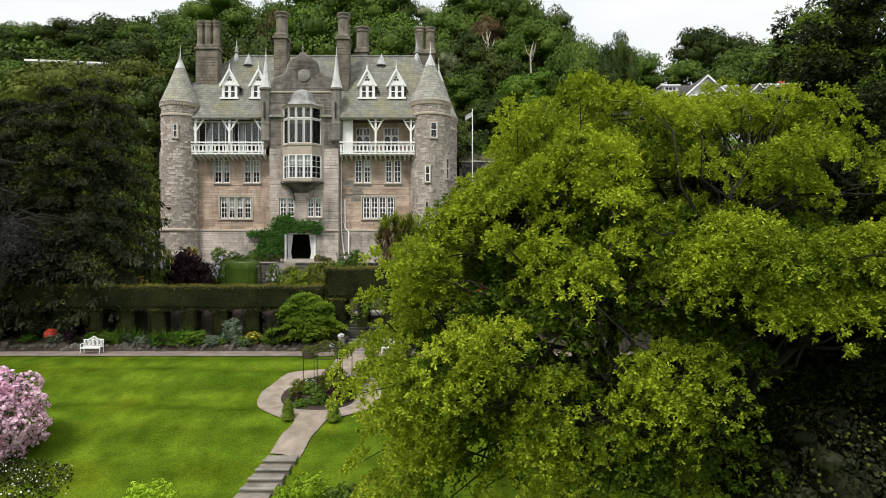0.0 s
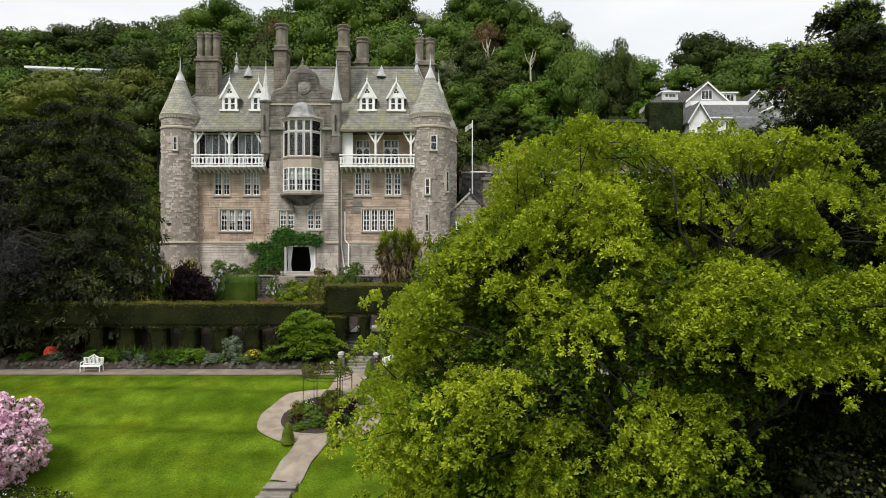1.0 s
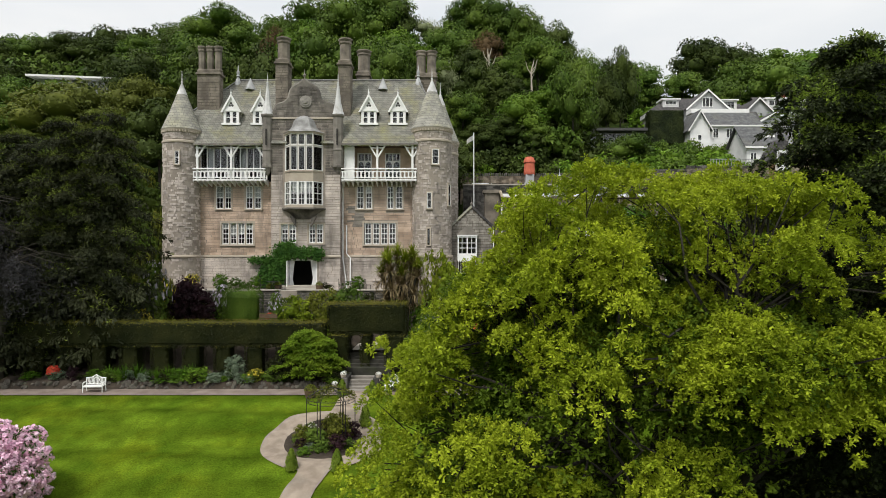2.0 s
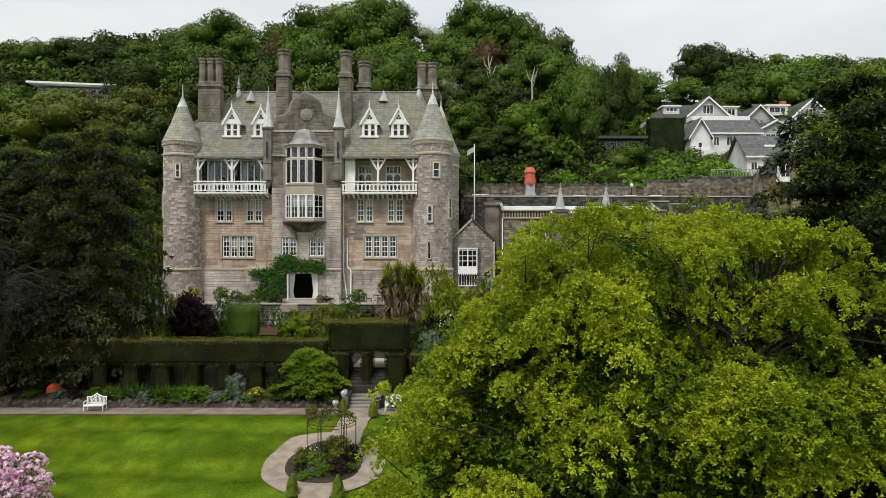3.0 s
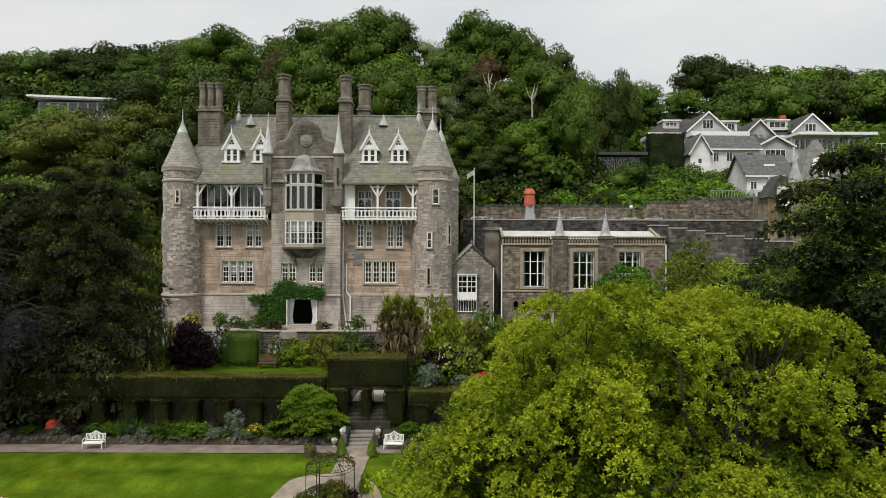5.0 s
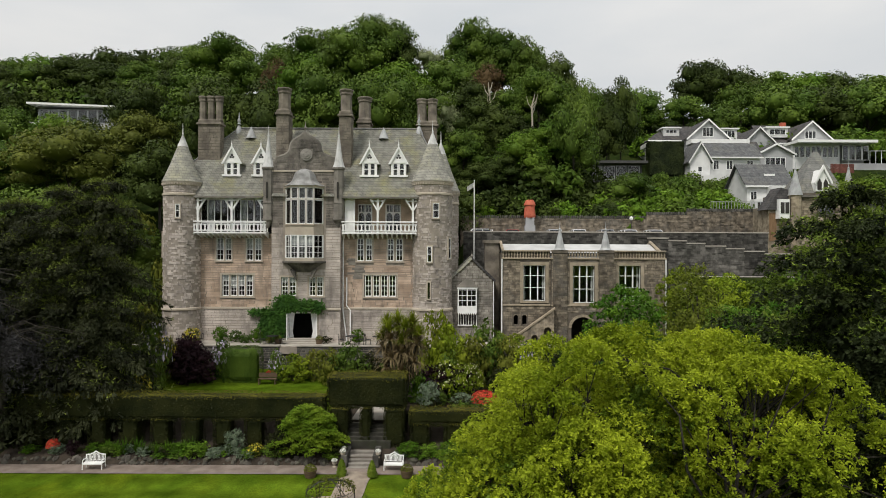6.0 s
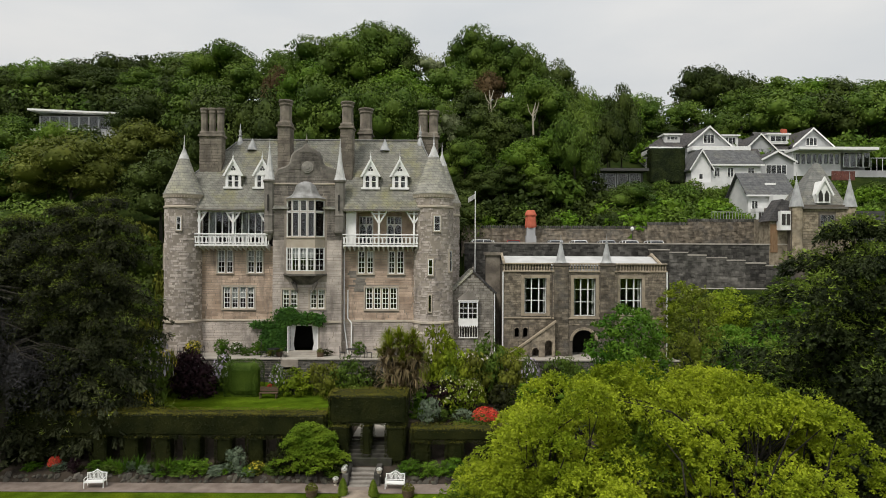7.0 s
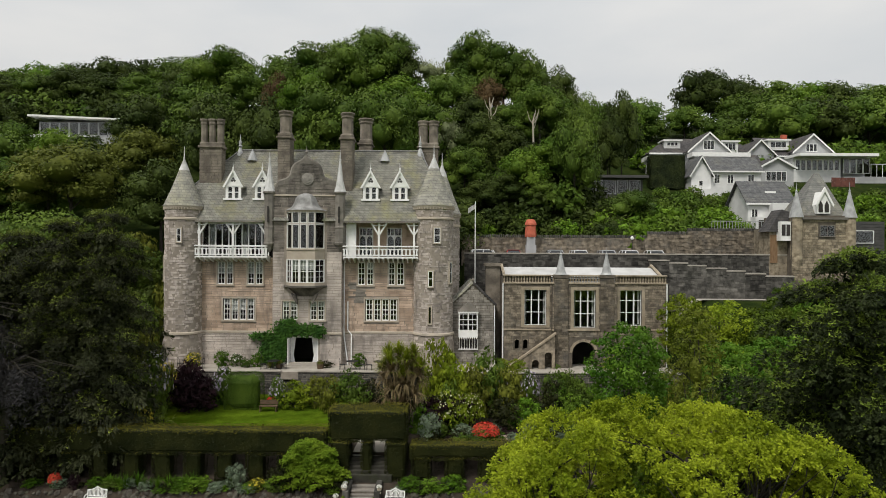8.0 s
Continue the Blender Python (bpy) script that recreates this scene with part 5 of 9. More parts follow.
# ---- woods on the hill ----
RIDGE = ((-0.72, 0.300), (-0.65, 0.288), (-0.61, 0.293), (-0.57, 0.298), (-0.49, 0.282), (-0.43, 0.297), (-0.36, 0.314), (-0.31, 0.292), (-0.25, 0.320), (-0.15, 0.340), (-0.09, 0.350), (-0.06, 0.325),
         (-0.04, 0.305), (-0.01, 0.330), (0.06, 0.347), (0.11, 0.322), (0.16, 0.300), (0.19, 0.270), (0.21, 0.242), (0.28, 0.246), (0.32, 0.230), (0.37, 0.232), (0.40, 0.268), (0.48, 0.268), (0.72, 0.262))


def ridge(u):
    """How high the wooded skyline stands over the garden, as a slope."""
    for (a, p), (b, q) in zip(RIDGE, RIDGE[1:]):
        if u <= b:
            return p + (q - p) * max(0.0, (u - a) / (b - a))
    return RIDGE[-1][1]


def woodland_tree(r, hgt, mat, seed, leaf_size, count, lobes, squash, spread=(0.30, 0.46)):
    """A woodland tree with its foot at the origin: trunk, limbs, and heaped rounded clumps of leaves."""
    rng = np.random.default_rng(seed)
    tree = empty("broadleaf_tree")
    rz = r * squash
    cz = hgt - rz
    heaps = [(0, 0, cz + rz * 0.28, r * 0.6, r * 0.6, rz * 0.7)]
    for i in range(lobes):
        z = -0.7 + 1.5 * (i + 0.5) / lobes
        a = i * 2.399963 + rng.uniform(-0.4, 0.4)
        k = math.sqrt(max(0.0, 1 - z * z)) * rng.uniform(0.52, 0.68)
        w = rng.uniform(*spread) * r
        heaps.append((k * math.cos(a) * r, k * math.sin(a) * r, cz + z * rz * 0.7, w, w, w * rng.uniform(0.58, 0.78)))
    bm = bmesh.new()
    branches(bm, (0, 0, -1.0), cz + rz * 0.3 + 1.0, [q[:3] for q in heaps[::3]], 0.035 * r + 0.03, rng)
    part("trunk", bm, BARK, tree, "rough grey-brown bark", True)
    clumps = []
    for x, y, z, a, b, c in heaps:
        for j in range(30):
            d = rng.normal(0, 1, 3)
            d /= np.linalg.norm(d)
            d[2] = abs(d[2]) * 1.25 - 0.32
            w, k = a * rng.uniform(0.14, 0.3), rng.uniform(0.84, 0.98)
            clumps.append((x + d[0] * a * k, y + d[1] * b * k, z + d[2] * c * k, w * 1.2, w * 1.2, w * 0.62))
    area = sum(4 * math.pi * q[3] * q[3] * 0.8 for q in clumps)
    p1, n1 = lobe_points(clumps, 0.5 * count / area / 0.62, rng, -0.2, (0.85, 1.12))
    area = sum(4 * math.pi * q[3] * q[3] * 0.8 for q in heaps)
    p2, n2 = lobe_points(heaps, 0.5 * count / area / 0.7, rng, -0.5, (0.74, 1.0))
    v, f = leaf_tris(np.concatenate([p1, p2]), np.concatenate([n1, n2]) * 0.8 + (0, 0, 0.25), leaf_size, rng, 0.3)
    link_mesh("crown", fast_mesh("crown", v, f), mat, tree)
    lobe_cores("inner_crown", heaps, 0.66, mat, tree)
    return tree


def woods():
    rng = random.Random(4)
    mats = ((L_WOOD, 11, 0.95, (0.36, 0.54)), (L_WOOD, 9, 0.75, (0.42, 0.58)), (L_WOOD, 12, 1.05, (0.34, 0.5)), (L_BROWN, 11, 0.85, (0.36, 0.54)), (L_WOOD_BRIGHT, 12, 0.9, (0.32, 0.5)), (L_WOOD_DARK, 10, 0.95, (0.38, 0.56)))
    kinds = [woodland_tree(5.8, 11.5, m, 20 + i, 0.35, 6000, n, sq, sp) for i, (m, n, sq, sp) in enumerate(mats)]
    distant = [woodland_tree(5.8, 11.5, m, 40 + i, 0.45, 3800, n, sq, sp) for i, (m, n, sq, sp) in enumerate(mats)]
    red = woodland_tree(5.8, 11.5, L_COPPER, 47, 0.38, 4200, 9, 0.9)
    pale = woodland_tree(5.8, 11.5, L_PALE_WOOD, 48, 0.32, 1500, 9, 0.9)
    words = ("leafy green woodland tree on the hillside", "broad leafy green woodland tree on the hillside", "tall leafy woodland tree on the hillside", "bronze-green woodland tree on the hillside", "bright green woodland tree on the hillside", "dark green woodland tree on the hillside")
    stand = []

    def crown(tree, x, y, top, r, label):
        """A tree whose crown reaches the given height and half width."""
        g = ground_z(x, y) - 0.8
        h = max(top - g, 1.5 * r) * 1.03
        put(tree, x, y, top + 1.4 - h, r / 5.6, 47 * x + 13 * y, label, "tree", "woodland trees on the hill", h / 11.5)
        stand.append((x, y, r))

    tall = "tall broad-crowned tree on the skyline"
    # the crowns that make the skyline: x, y, top, half width, kind
    for x, y, top, r, k in ((-34.6, 100, 45.9, 5.0, 1), (-38.0, 101, 45.2, 4.4, 0), (-29.5, 97, 42.0, 5.0, 0), (-24.5, 98, 43.6, 4.6, 2), (-19.5, 98, 46.0, 5.4, 1), (-14.5, 99, 47.6, 5.6, 0), (-10.3, 104, 50.6, 5.4, 1), (-7.6, 103, 48.6, 3.6, 5),
                            (5.4, 103, 50.2, 4.9, 2), (3.2, 104, 48.6, 3.8, 0), (9.2, 101, 47.6, 4.6, 0), (12.9, 99, 45.8, 3.8, 2), (17.3, 97.5, 42.8, 3.2, 5), (22.5, 101, 39.8, 3.4, 0), (28.2, 101, 40.2, 3.1, 5), (26.6, 102, 38.6, 2.6, 5),
                            (33.5, 118, 42.4, 3.6, 4), (38.5, 124, 44.4, 4.6, 0), (-63.5, 132, 53.8, 5.6, 5), (-69.5, 132, 54.0, 6.2, 5), (-76.5, 133, 53.2, 6.0, 5), (-57.0, 130, 51.6, 5.0, 0), (-84.5, 140, 55.0, 5.0, 4), (-92.0, 142, 56.0, 5.4, 4), (-50.0, 122, 51.0, 6.0, 1),
                            (56.5, 143, 55.6, 5.2, 5), (61.0, 143, 55.8, 5.4, 5), (67.5, 143, 54.2, 5.0, 5), (74.5, 144, 53.2, 6.0, 0), (82.0, 146, 53.4, 6.4, 4), (90.5, 146, 54.0, 5.6, 5), (97.5, 147, 53.4, 6.2, 0), (105.0, 148, 53.8, 6.2, 5)):
        crown(kinds[k] if y < 128 else distant[k], x, y, top, r, tall)
    # large crowns standing forward on the slope
    for x, y, top, r, k, w in ((-15.4, 80.5, 35.6, 5.4, 0, "broad rounded tree rising behind the chateau"), (-7.6, 80.5, 34.6, 4.6, 1, "broad rounded tree rising behind the chateau"), (-22.6, 79, 33.6, 4.4, 5, "broad rounded tree rising behind the chateau"), (-28.8, 80, 34.2, 5.0, 5, "broad rounded tree rising behind the chateau"),
                               (-33.5, 88, 37.4, 5.2, 0, "broad rounded tree on the wooded slope"), (-20.0, 90, 39.8, 4.8, 4, "broad rounded tree on the wooded slope"), (-38.6, 81.5, 29.6, 4.4, 3, "bronze-green rounded tree on the slope"), (-41.0, 68.5, 25.6, 5.8, 3, "large olive-green tree above the conifers"),
                               (-31.5, 70, 24.2, 4.2, 5, "fresh green tree beside the chateau"), (-46.5, 74, 25.0, 4.6, 2, "leafy green tree below the modern villa"), (-52.0, 86, 30.4, 4.0, 4, "leafy green tree below the modern villa"), (-54.0, 74, 25.2, 4.8, 0, "leafy green tree above the conifers"),
                               (15.9, 77.5, 30.6, 3.1, 1, "broad fresh green tree above the boundary wall"), (9.3, 78.0, 26.8, 3.6, 4, "fresh green tree above the boundary wall"), (4.6, 84, 32.5, 4.2, 5, "dark green tree on the wooded slope"), (-2.0, 86, 34.5, 4.4, 0, "leafy green tree rising behind the chateau"),
                               (13.4, 90, 37.6, 4.2, 1, "leafy green tree on the wooded slope"), (25.6, 99.5, 36.6, 3.4, 5, "dark green tree on the wooded slope"), (1.0, 95, 41.5, 4.4, 0, "leafy green tree on the wooded slope")):
        crown(kinds[k], x, y, top, r, w)
    for x, y, top, r, k in ((4.0, 76.5, 22.5, 2.6, 5), (7.0, 77.5, 24.0, 2.8, 5), (11.5, 76.5, 22.6, 2.7, 0), (13.0, 82.0, 28.6, 3.4, 4), (8.5, 84.5, 30.8, 3.6, 5), (17.6, 84.0, 29.6, 3.2, 5), (3.5, 90.0, 36.6, 3.8, 5), (10.2, 90.0, 35.6, 3.6, 0), (2.4, 79.5, 27.5, 3.2, 0), (17.4, 92.0, 36.2, 3.3, 0)):
        crown(kinds[k], x, y, top, r, "leafy tree on the slope above the boundary wall")
    for x, y, top, r, k in ((-80.0, 112, 45.0, 5.0, 5), (-73.5, 113, 45.6, 4.8, 0), (-67.0, 113, 46.2, 5.0, 5), (-60.5, 113, 45.4, 5.0, 5), (-54.0, 112, 45.0, 4.8, 0), (-70.0, 92, 34.0, 4.0, 4), (-62.0, 90, 32.2, 3.6, 0), (-46.0, 97, 38.0, 4.2, 0), (-44.5, 92, 36.6, 4.6, 5)):
        crown(kinds[k], x, y, top, r, "leafy tree round the modern villa")
    crown(red, 6.3, 93.4, 39.8, 2.9, "copper-brown tree among the green wood")
    crown(red, -24.6, 92.0, 40.0, 2.4, "copper-brown tree among the green wood")
    crown(pale, -2.6, 104, 45.6, 3.4, "thin pale-leaved tree on the skyline")
    crown(pale, 0.2, 84, 32.6, 2.2, "thin pale-leaved tree behind the chateau")
    rows = ((53, 5.0), (59, 5.5), (66, 5.5), (74.5, 5.0), (80, 6.2), (86, 6.6), (93, 7.0), (101, 7.5), (110, 9.0), (122, 9.5), (134, 10.0), (146, 11.0))
    for j, (y, step) in enumerate(rows):
        u = -0.80
        while u < 0.82:
            x = u * y + rng.uniform(-2, 2)
            yy = y + rng.uniform(-2.5, 2.5)
            u += step * rng.uniform(0.8, 1.15) / y
            uu = x / yy
            s = rng.uniform(0.7, 1.12) * (1.12 if y > 95 else 1.0)
            # shade behind the chateau is put in by favouring darker leaves there
            k = rng.choices(range(6), (3, 3, 3, 0.3, 1, 6) if uu < -0.45 and yy > 75 else (5, 5, 4, 0.5, 2.5, 5) if uu > 0.18 and yy > 75 else (2, 2, 2, 0.6, 1.2, 12) if -0.45 < uu < 0.2 and yy < (97 if uu > 0 else 84) else (5, 5, 4, 1.2, 2.6, 4) if yy > 75 else (4, 4, 4, 2, 1, 9))[0]
            turn = rng.uniform(0, 360)
            if yy < 71 and x > -27.5 - 0.1 * (yy - 50):
                continue
            if y > 112 and -0.34 < uu < 0.17:
                continue
            if 0.30 < uu < 0.75 and yy < 113:
                continue
            if 0.17 < uu < 0.34 and 79 < yy < 101:
                continue
            if -0.70 < uu < -0.47 and 84 < yy < 110:
                continue
            if yy < 84 and uu > 0.02:
                s *= 0.62
            if any((x - a) ** 2 + (yy - b) ** 2 < (0.62 * (c + 5.8 * s)) ** 2 for a, b, c in stand):
                continue
            foot = ground_z(x, yy) - 1.5
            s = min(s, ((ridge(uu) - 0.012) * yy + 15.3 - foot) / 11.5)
            if s < 0.4:
                continue
            put((distant if yy > 112 else kinds)[k], x, yy, foot, s, turn, words[k], "tree", "woodland trees on the hill")
    # low growth behind the car park wall and below the villas
    bush = broadleaf("bush", 2.6, 3.6, L_BRIGHT, 61, 0.42, 5.0, 22, False, 0.75, -0.6, far=True)
    bush3 = broadleaf("bush", 2.6, 3.6, L_WOOD_DARK, 63, 0.42, 5.0, 22, False, 0.75, -0.6, far=True)
    bush2 = broadleaf("bush", 2.6, 3.6, L_WOOD, 62, 0.42, 5.0, 22, False, 0.75, -0.6, far=True)
    for i in range(26):
        x = 4 + i * 1.28 + rng.uniform(-0.6, 0.6)
        y = 72.8 + rng.uniform(-0.8, 2.6)
        put(bush3 if x < 19 and i % 4 else bush if rng.random() < 0.4 else bush2, x, y, hill_z(x, y) - 0.8, rng.uniform(0.7, 1.15), rng.uniform(0, 360), "low green shrub above the boundary wall", "shrub", "shrubs above the wall")
    for i in range(34):
        x = 19 + rng.uniform(0, 42)
        y = rng.choice((77.5, 80, 84, 88)) + rng.uniform(-0.8, 0.8)
        if 32 < x < 44 and y < 85:
            continue
        put(bush if rng.random() < 0.55 else bush2, x, y, hill_z(x, y) - 0.8, rng.uniform(0.6, 1.0), rng.uniform(0, 360), "low green shrub on the bank below the villas", "shrub", "shrubs below the villas")
    for i in range(20):
        x, y = rng.uniform(4, 20), rng.uniform(76, 88)
        put(bush3 if rng.random() < 0.7 else bush2, x, y, hill_z(x, y) - 0.7, rng.uniform(0.9, 1.4), rng.uniform(0, 360), "dark green undergrowth bush on the wooded slope", "shrub", "shrubs above the wall")
    for i in range(24):
        x, y = rng.uniform(24, 50), rng.uniform(80, 97)
        if 20 < x < 31 and y > 90:
            continue
        put(bush if rng.random() < 0.4 else bush2, x, y, hill_z(x, y) - 0.7, rng.uniform(0.55, 0.85), rng.uniform(0, 360), "low green shrub on the bank below the villas", "shrub", "shrubs below the villas")
    for i in range(30):
        x, y = rng.uniform(18, 34.5), rng.uniform(73.2, 80.5)
        put(bush if rng.random() < 0.7 else bush2, x, y, hill_z(x, y) - 0.7, rng.uniform(0.85, 1.2), rng.uniform(0, 360), "bright green shrub on the bank above the wall", "shrub", "shrubs above the wall")
    for i in range(16):
        x, y = rng.uniform(33, 66), rng.uniform(90.5, 93.5)
        put(bush if rng.random() < 0.4 else bush2, x, y, hill_z(x, y) - 0.7, rng.uniform(0.45, 0.8), rng.uniform(0, 360), "low green shrub before the hillside cottages", "shrub", "shrubs below the villas")
    for i in range(30):
        x, y = rng.uniform(34, 82), rng.uniform(108.5, 121)
        put(bush if rng.random() < 0.45 else bush2, x, y, hill_z(x, y) - 0.6, rng.uniform(1.0, 1.7), rng.uniform(0, 360), "green shrub on the bank behind the villas", "shrub", "shrubs behind the villas")
    for i in range(26):
        x, y = rng.uniform(40, 74), rng.uniform(78, 92)
        if x < 47 and y < 86:
            continue
        put(bush if rng.random() < 0.4 else bush2, x, y, hill_z(x, y) - 0.7, rng.uniform(0.6, 1.0), rng.uniform(0, 360), "green shrub on the bank below the villas", "shrub", "shrubs below the villas")
    for i in range(34):
        x, y = -88 + 1.35 * i + rng.uniform(-0.5, 0.5), rng.uniform(106.5, 111)
        put(bush3 if rng.random() < 0.7 else bush2, x, y, hill_z(x, y) - 0.6, rng.uniform(1.2, 1.9), rng.uniform(0, 360), "dark green shrub behind the modern villa", "shrub", "shrubs behind the villas")
    for k in (*kinds, *distant, red, pale, bush, bush2, bush3):
        drop_template(k)


woods()


def dead_limbs():
    rng = random.Random(12)
    for x, y, z in ((6.1, 87.3, 35.4), (11.9, 87.0, 33.6), (3.3, 87.6, 32.0)):
        t = tagged(empty("dead_tree", x, y, z - 9.5), "bare pale dead limbs standing in the wood", "tree", "dead trees")
        bm = bmesh.new()
        tube(bm, [(0, 0, 0), (0.2, 0, 6), (0.1, 0, 9.0), (0.5, 0, 10.5)], [0.17, 0.13, 0.1, 0.04], 6)
        part("trunk", bm, DRESSED, t)
        for k in range(5):
            a = rng.uniform(0, 6.28)
            z0 = rng.uniform(6.5, 9.5)
            bm = bmesh.new()
            tube(bm, [(0.15, 0, z0), (0.15 + 0.6 * math.cos(a), 0.5 * math.sin(a), z0 + 0.8), (0.15 + 0.9 * math.cos(a), 0.8 * math.sin(a), z0 + 1.8)], [0.07, 0.055, 0.025], 5)
            part("limb", bm, DRESSED, t)


dead_limbs()


# ---- big oak beside the lawn ----
def oak():
    rng = np.random.default_rng(77)
    ox, oy, oz = 5.3, 17.8, -4.6
    cz = 8.0                                   # crown centre over the foot
    tree = tagged(empty("oak_tree", ox, oy, oz), "large spreading oak with fresh yellow-green leaves", "tree")

    def shell(i, n, k0, k1):
        z = -0.62 + 1.6 * (i + 0.5) / n
        a = i * 2.399963 + rng.uniform(-0.35, 0.35)
        k = rng.uniform(k0, k1)
        c, d = math.cos(a), math.sin(a)
        q = math.sqrt(max(0.0, 1 - (z * z if z < 0 or c < 0 else z ** 3)))
        x = q * k * c * (8.5 if c < 0 else 9.2)
        return x, q * k * d * 5.4 - 0.12 * max(0.0, -x - 0.5), cz + z * k * 7.2, q * c, q * d

    def clear(x, y, z, r):
        """Inside the room that the oak fills between the lawn, the fir and the hollies."""
        wx, wy, wz = x + ox, y + oy, z + oz
        if wz < -0.6 or (wy > 20.0 and wz < 5.0) or (wx > 10.2 and wy > 17.8):
            return False
        if wx - (0.5 if wz < 5.5 else 0.9) * r < (max(-2.2, 1.15 * (wz - 7.85)) if wz < 7.7 else 1.8 * max(0.0, wz - 8.6) + 0.1) + 0.1 * (wy - 17.5):
            return False
        return not (wx / wy > 0.46 and wz < 4.7)

    outer, inner = [], []
    boughs = np.array([shell(i, 60, 0.8, 1.06)[:3] for i in range(60)])
    for i in range(600):
        x, y, z, ux, uy = shell(i, 600, 0.66, 1.04)
        r = rng.uniform(0.36, 0.95)
        x, y, z = np.array((x, y, z)) + 0.33 * (boughs[np.argmin(((boughs - (x, y, z)) ** 2).sum(1))] - (x, y, z))
        if clear(x, y, z, r):
            outer.append((x, y, z - 0.25 * r, r, ux, uy))
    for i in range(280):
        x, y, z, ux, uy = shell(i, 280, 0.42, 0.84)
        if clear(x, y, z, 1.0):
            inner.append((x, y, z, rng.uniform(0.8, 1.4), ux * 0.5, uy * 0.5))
    for i in range(26):                        # low boughs reaching out over the hollies
        outer.append((rng.uniform(2.6, 5.6), rng.uniform(-4.4, -2.6), rng.uniform(9.2, 11.2), rng.uniform(0.45, 0.85), 0.5, -0.6))
    for i in range(84):                        # sprays along the middle boughs
        d = rng.normal(0, 1, 3)
        d *= rng.uniform(0.5, 1.0) / np.linalg.norm(d)
        outer.append((4.6 + 4.4 * d[0] - ox, -0.8 + 2.8 * d[1], 6.6 + 2.8 * d[2] - oz, rng.uniform(0.4, 0.85), 0.5 * d[0], 0.5 * d[1]))
    for i in range(74):                        # the broad crest
        x = rng.uniform(1.8, 10.6)
        z = 10.6 - 0.045 * (x - 5.9) ** 2 - rng.uniform(0, 1.0)
        outer.append((x - ox, rng.uniform(-2.2, 1.2), z - oz, rng.uniform(0.35, 0.8), 0.12 * (x - 5.6), -0.3))
    # trunk, main limbs and the boughs that carry the leaf pads
    bm = bmesh.new()
    fork = Vector((0.2, 0.2, 4.6))
    tube(bm, [(0, 0, -0.6), (0.05, 0.1, 1.2), (0.25, 0.1, 3.0), fork], [0.62, 0.46, 0.4, 0.36], 12)
    limbs = []
    for i in range(13):
        x, y, z, ux, uy = shell(i + 0.9, 14, 0.5, 0.66)
        end = Vector((x, y, max(z, 5.6) + 0.4))
        way = end - fork
        pts = [fork + way * t + Vector((rng.uniform(-0.35, 0.35), rng.uniform(-0.35, 0.35), 0.9 * math.sin(math.pi * t) * (0.4 if z > 12 else -0.25))) * (1 if 0 < t < 1 else 0) for t in (0, 0.3, 0.55, 0.8, 1.0)]
        tube(bm, pts, [0.3, 0.25, 0.2, 0.15, 0.1], 8)
        limbs += pts[1:]
    for x, y, z, r, ux, uy in outer + inner:
        p = Vector((x, y, z))
        s0 = sorted(limbs, key=lambda q: (q - p).length + 0.6 * max(0.0, q.z - p.z))[rng.integers(0, 3)]
        way = [s0.lerp(p, t) + Vector((rng.uniform(-1, 1), rng.uniform(-1, 1), rng.uniform(-0.5, 1.1))) * 0.13 * (p - s0).length * (1 if 0 < t < 1 else 0) for t in (0, 0.3, 0.62, 1.0)]
        tube(bm, way, [0.06, 0.042, 0.026, 0.008], 4)
    part("trunk", bm, BARK_OAK, tree, "rough dark bark and crooked limbs", True)
    front = [q for q in outer if q[1] < 2.5]
    back = [q for q in outer if q[1] >= 2.5]
    v1, f1 = sprays(front, rng, 0.17, 19, 0.11, 0.047, 0.75, 0.5, 0.3, 0.35, 0.45)
    v2, f2 = sprays(back, rng, 0.26, 9, 0.22, 0.11, 0.75, 0.5, 0.3, 0.35, 0.45)
    link_mesh("crown", fast_mesh("crown", np.concatenate([v1, v2]), np.concatenate([f1, f2 + len(v1)])), L_OAK, tree)
    # inner pads carry the shade-darkened leaf colour
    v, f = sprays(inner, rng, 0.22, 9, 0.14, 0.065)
    link_mesh("inner_crown", fast_mesh("inner_crown", v, f), L_OAK_SHADED, tree, "inner leaves painted darker for the crown's shade")


oak()


def boughs_of(hgt, r, tiers, power, rng, ragged, sag, lowest=0.04, count=13, lump=(0.17, 0.2)):
    """Pads along the boughs of a conifer, with the axis of each bough."""
    pads, axes = [], []
    for i in range(tiers):
        t = (i + 0.5) / tiers
        z = hgt * (lowest + (0.985 - lowest) * t)
        reach = r * (1 - t) ** power * min(1.0, 0.35 + 9 * (1 - t))
        m = max(6, int(count * (1 - t) ** 0.4))
        for k in range(m):
            a = 2 * math.pi * k / m + rng.uniform(-0.3, 0.3) + i * 1.3
            ln = reach * rng.uniform(0.74, 1.12) + 0.12
            zz = z + rng.uniform(-ragged, ragged)
            c, s_ = math.cos(a), math.sin(a)
            axes.append(((0, 0, zz), (c * ln * 0.95, s_ * ln * 0.95, zz - sag * ln * 0.9)))
            for q in (0.42, 0.66, 0.86, 1.02):
                w = lump[0] * (1.3 - 0.5 * q) * ln * rng.uniform(0.8, 1.2) + lump[1]
                e = rng.uniform(-0.12, 0.12) * ln
                pads.append((c * ln * q - s_ * e, s_ * ln * q + c * e, zz - sag * ln * q * q + rng.uniform(-0.1, 0.1), w, c * 0.8, s_ * 0.8))
    return pads, axes


